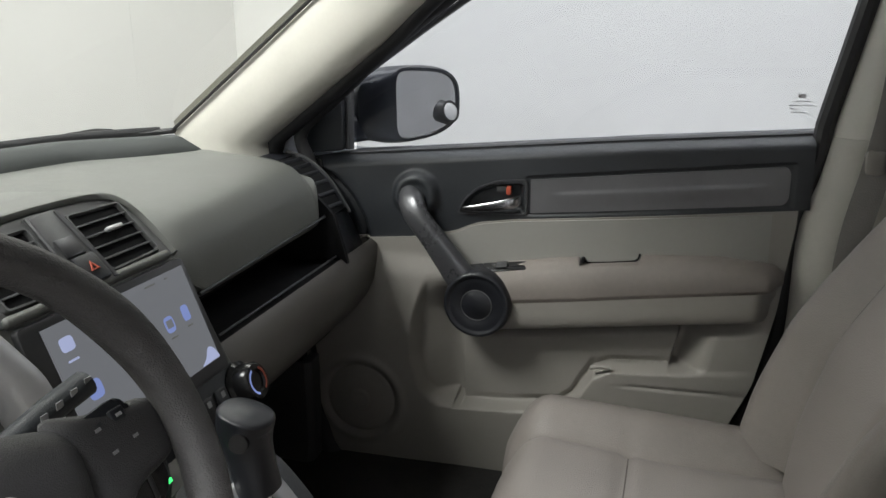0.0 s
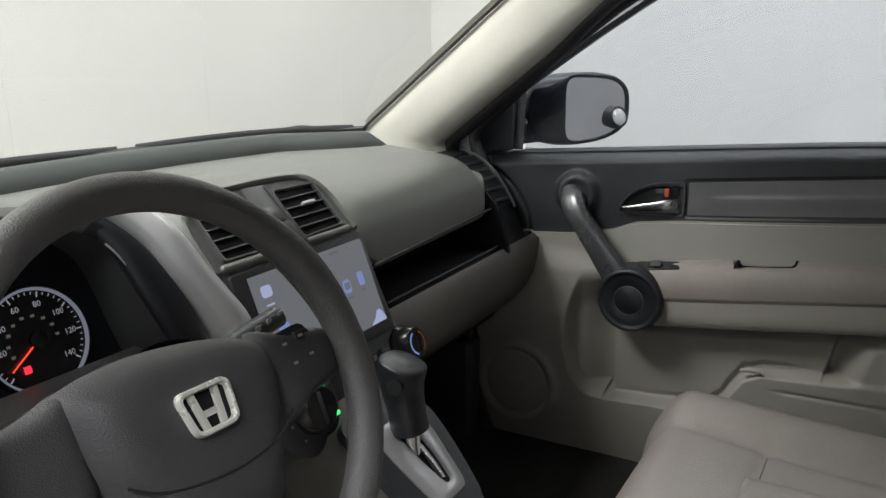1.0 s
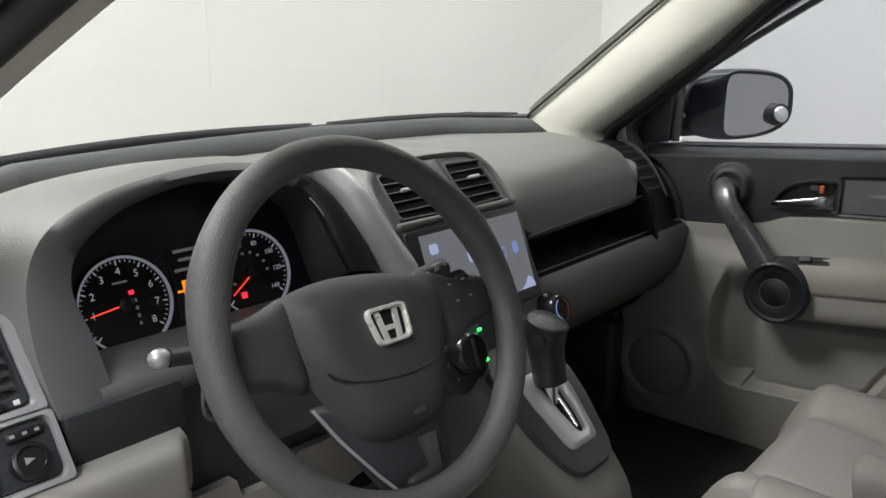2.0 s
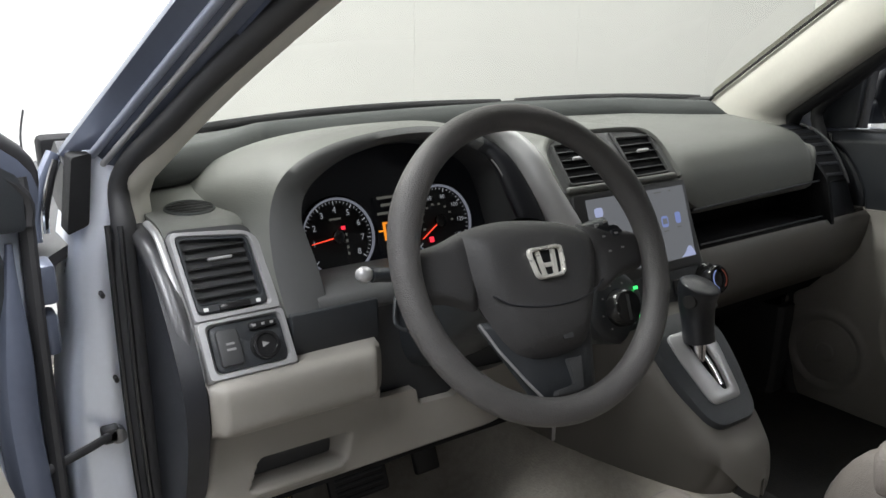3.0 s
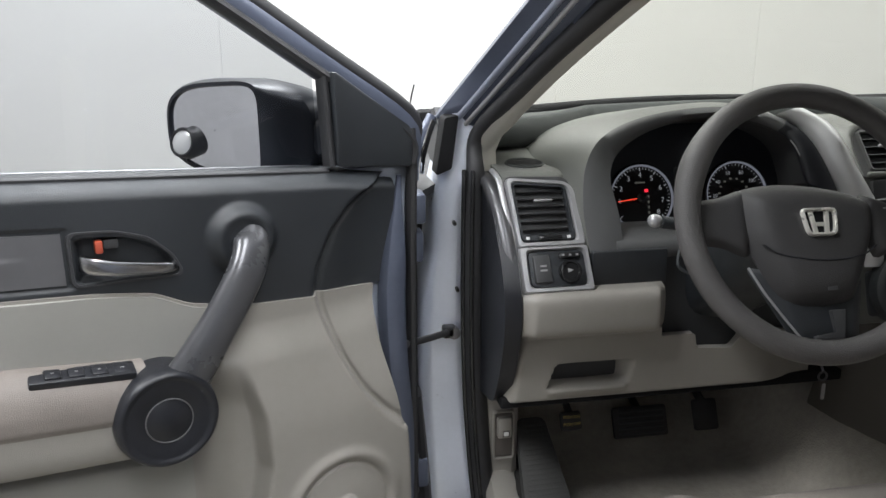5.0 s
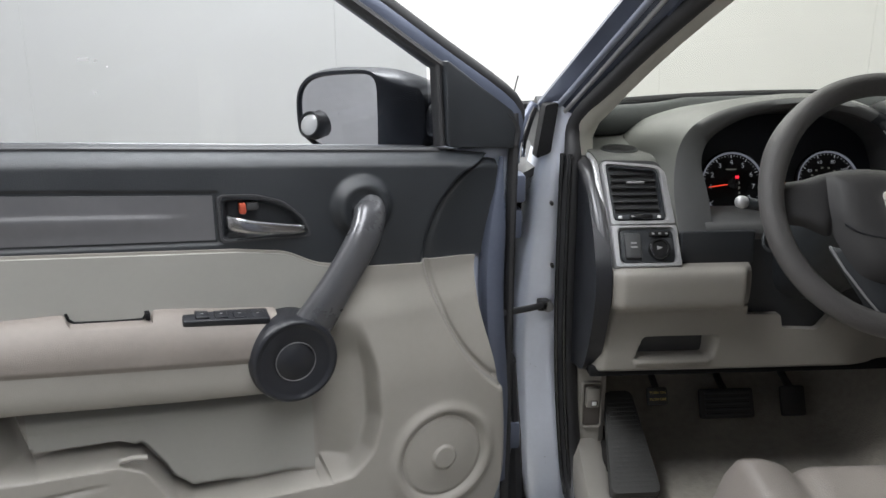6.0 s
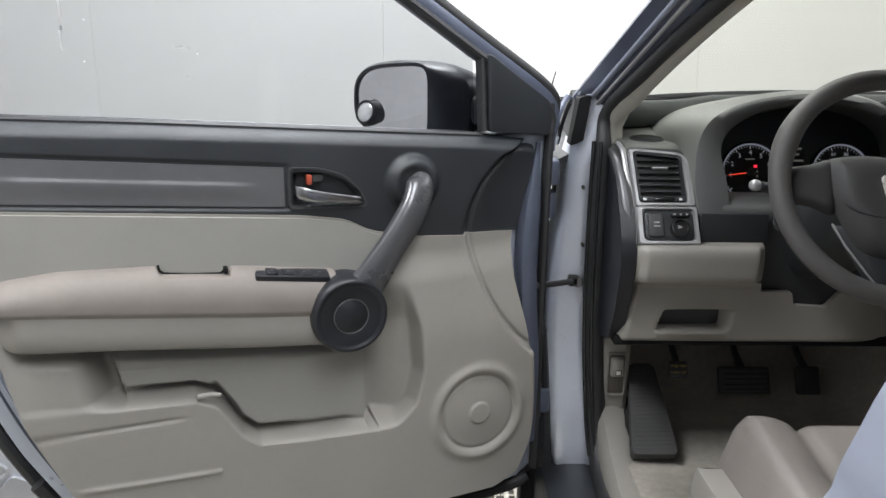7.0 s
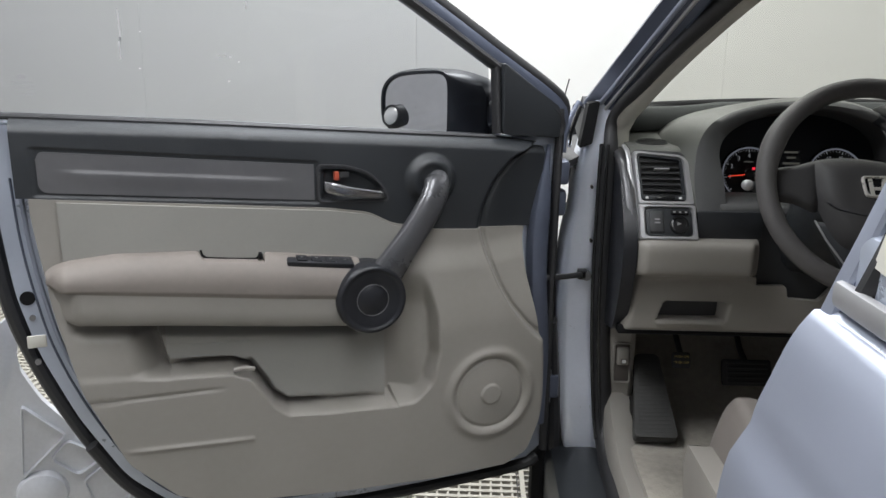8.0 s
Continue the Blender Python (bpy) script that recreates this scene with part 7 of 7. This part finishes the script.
# ---- seats ----
def seat(name, cx, front, lift, label, inner):
    """Cushion and backrest. inner: +1 when the middle of the car lies towards +x."""
    BASE[0] = Matrix.Identity(4)
    ob = thing(name, (cx, front - 0.3, 0.40), label, "car seat", "front seats")
    W = 0.262

    def cushion(u, v):
        # u across -1..1, v from the front 0 to the back 1
        y = front - 0.50 * v
        side = abs(u)
        bol = ss(0.52, 0.80, side)
        z = 0.612 + 0.018 * (1 - v) * 0.4 - 0.030 * v + (0.034 if inner < 0 else 0.020) * bol - 0.012 * math.exp(-((side - 0.56) / 0.05) ** 2)
        z -= 0.10 * max(0, (side - 0.86) / 0.14) ** 2.2
        z -= 0.095 * max(0, (0.16 - v) / 0.16) ** 2.2
        z += 0.007 * math.sin(2.8 * math.pi * v) * (1 - bol) * 0.5
        z -= 0.007 * math.exp(-((v - 0.42) / 0.012) ** 2) * (1 - bol)
        return (cx + u * W * (1 - 0.06 * (1 - v)), y, z + lift)
    rows = []
    for i in range(49):
        u = -1 + 2 * i / 48
        top = [cushion(u, j / 36) for j in range(37)]
        rows.append([(top[0][0] * 1.0, front - 0.055, 0.44 + lift * 0.5), (top[0][0], front - 0.012, 0.48 + lift)] + top)
    part("cushion", bm_skin(rows, (0, 0, -0.10)), M_SEAT, ob, "taupe leather seat cushion", sharp=75)
    for s in (-1, 1):
        pts = [cushion(s * 0.56, v) for v in np.linspace(0.06, 0.98, 24)]
        part("seam", bm_tube([(p[0], p[1], p[2] + 0.0005) for p in pts], (0.0014, 0.0012), 6), M_SEAM, ob)
    pts = [cushion(u, 0.42) for u in np.linspace(-0.55, 0.55, 16)]
    part("seam", bm_tube([(p[0], p[1], p[2] + 0.001) for p in pts], (0.0014, 0.0012), 6), M_SEAM, ob)
    out = -inner
    rows = [[(cx + out * (W + 0.008), y, z + lift), (cx + out * (W + 0.030), y, z + 0.002 + lift), (cx + out * (W + 0.036), y, z - 0.03 + lift), (cx + out * (W + 0.030), y, z - 0.11 + lift)] for y, z in zip(np.linspace(front - 0.06, front - 0.55, 12), np.linspace(0.535, 0.555, 12))]
    part("side_cover", bm_skin(rows, (-out * 0.02, 0, 0)), M_BEIGE, ob, "beige plastic seat side cover")
    part("seat_base", bm_box(cx, front - 0.30, 0.445, 0.40, 0.42, 0.06, 0.01), M_VOID, ob)
    # backrest
    PB = soft_line((0.0, 0.0), (0.10, -0.018), (0.22, -0.058), (0.38, -0.150), (0.60, -0.300), (0.70, -0.37), wide=0.08)

    def back(u, v):
        side = abs(u)
        h = 0.60 * v
        y = front - 0.435 + PB(h)
        z = 0.60 + lift + h
        bol = ss(0.50, 0.82, side)
        y += 0.062 * bol * (1 - 0.5 * v) - 0.07 * max(0, (side - 0.85) / 0.15) ** 2 - 0.010 * math.exp(-((side - 0.52) / 0.05) ** 2)
        half = 0.255 - 0.045 * ss(0.45, 1.0, v) + 0.012 * math.sin(math.pi * v)
        y -= 0.07 * max(0, (v - 0.90) / 0.10) ** 2
        y += 0.010 * math.sin(math.pi * v) * (1 - bol)
        return (cx + u * half, y, z)
    rows = [[back(-1 + 2 * i / 44, j / 40) for j in range(41)] for i in range(45)]
    part("backrest", bm_skin(rows, (0, -0.11, 0)), M_SEAT, ob, "taupe leather backrest", sharp=75)
    for s in (-1, 1):
        pts = [back(s * 0.52, v) for v in np.linspace(0.02, 0.95, 24)]
        part("seam", bm_tube([(p[0], p[1] + 0.001, p[2]) for p in pts], (0.0014, 0.0014), 6, up=(0, 1, 0)), M_SEAM, ob)
    top = back(0, 1.0)
    rest_pts = [V(cx, top[1] - 0.055, top[2] + 0.04), V(cx, top[1] - 0.060, top[2] + 0.07), V(cx, top[1] - 0.070, top[2] + 0.13), V(cx, top[1] - 0.085, top[2] + 0.20), V(cx, top[1] - 0.09, top[2] + 0.215)]
    part("headrest", bm_tube(spline(rest_pts, 4), [(0.09 + 0.045 * math.sin(math.pi * (0.15 + 0.7 * k / 16)), 0.02 + 0.035 * math.sin(math.pi * (0.1 + 0.8 * k / 16))) for k in range(17)], 24, up=(0, 1, 0), power=0.7), M_SEAT, ob, "taupe headrest", sharp=75)
    for s in (-1, 1):
        part("headrest_post", bm_tube([(cx + s * 0.06, top[1] - 0.05, top[2] - 0.04), (cx + s * 0.06, top[1] - 0.055, top[2] + 0.06)], (0.006, 0.006), 10, up=(0, 1, 0)), M_CHROME, ob)
    # perforated patch on the outer bolster
    ax = cx + inner * (W + 0.045)
    rest_front = front - (0.05 if inner > 0 else 0.0)
    arm = spline([(ax, rest_front - 0.52, 0.742 + lift), (ax, rest_front - 0.40, 0.748 + lift), (ax, rest_front - 0.30, 0.752 + lift), (ax, rest_front - 0.25, 0.752 + lift), (ax, rest_front - 0.235, 0.750 + lift)], 4)
    part("folding_armrest", bm_tube(arm, [(0.032 - 0.016 * ss(0.86, 1.0, k / 16), 0.034 - 0.016 * ss(0.86, 1.0, k / 16)) for k in range(17)], 20, power=0.75), M_SEAT, ob, "narrow padded armrest", sharp=75)
    return ob


seat("passenger_seat", 0.375, 0.725, 0.0, "taupe leather passenger seat with stitched panels", -1)
seat("driver_seat", -0.360, 0.845, -0.004, "taupe leather driver seat with stitched panels", 1)

# ---- ribbed floor tiles near the open door, last of all ----
def tile_mesh():
    bm = bmesh.new()
    n = 10
    pitch = 0.30 / n
    for k in range(n):
        c = -0.15 + pitch * (k + 0.5)
        for sx, sy, cx, cy in ((0.0135, 0.296, c, 0.0),):
            b = bmesh.ops.create_cube(bm, size=1)
            for v in b["verts"]:
                v.co = Vector((cx + v.co.x * sx, cy + v.co.y * sy, v.co.z * 0.010 - 0.007))
    for k in range(n):
        c = -0.15 + pitch * (k + 0.5)
        b = bmesh.ops.create_cube(bm, size=1)
        for v in b["verts"]:
            v.co = Vector((v.co.x * 0.296, c + v.co.y * 0.006, v.co.z * 0.008 - 0.008))
    me = bpy.data.meshes.new("floor_tile")
    bm.to_mesh(me)
    bm.free()
    me.materials.append(M_TILE)
    return me


TILE = tile_mesh()
for i in range(-11, 5):
    for j in range(-2, 11):
        ob = new("floor_tile", TILE)
        ob.parent = floor
        ob.location = (0.3 * i + 0.15, 0.3 * j + 0.1, 0.0)
        ob.rotation_euler = (0, 0, radians(90) * ((i + j) % 2))
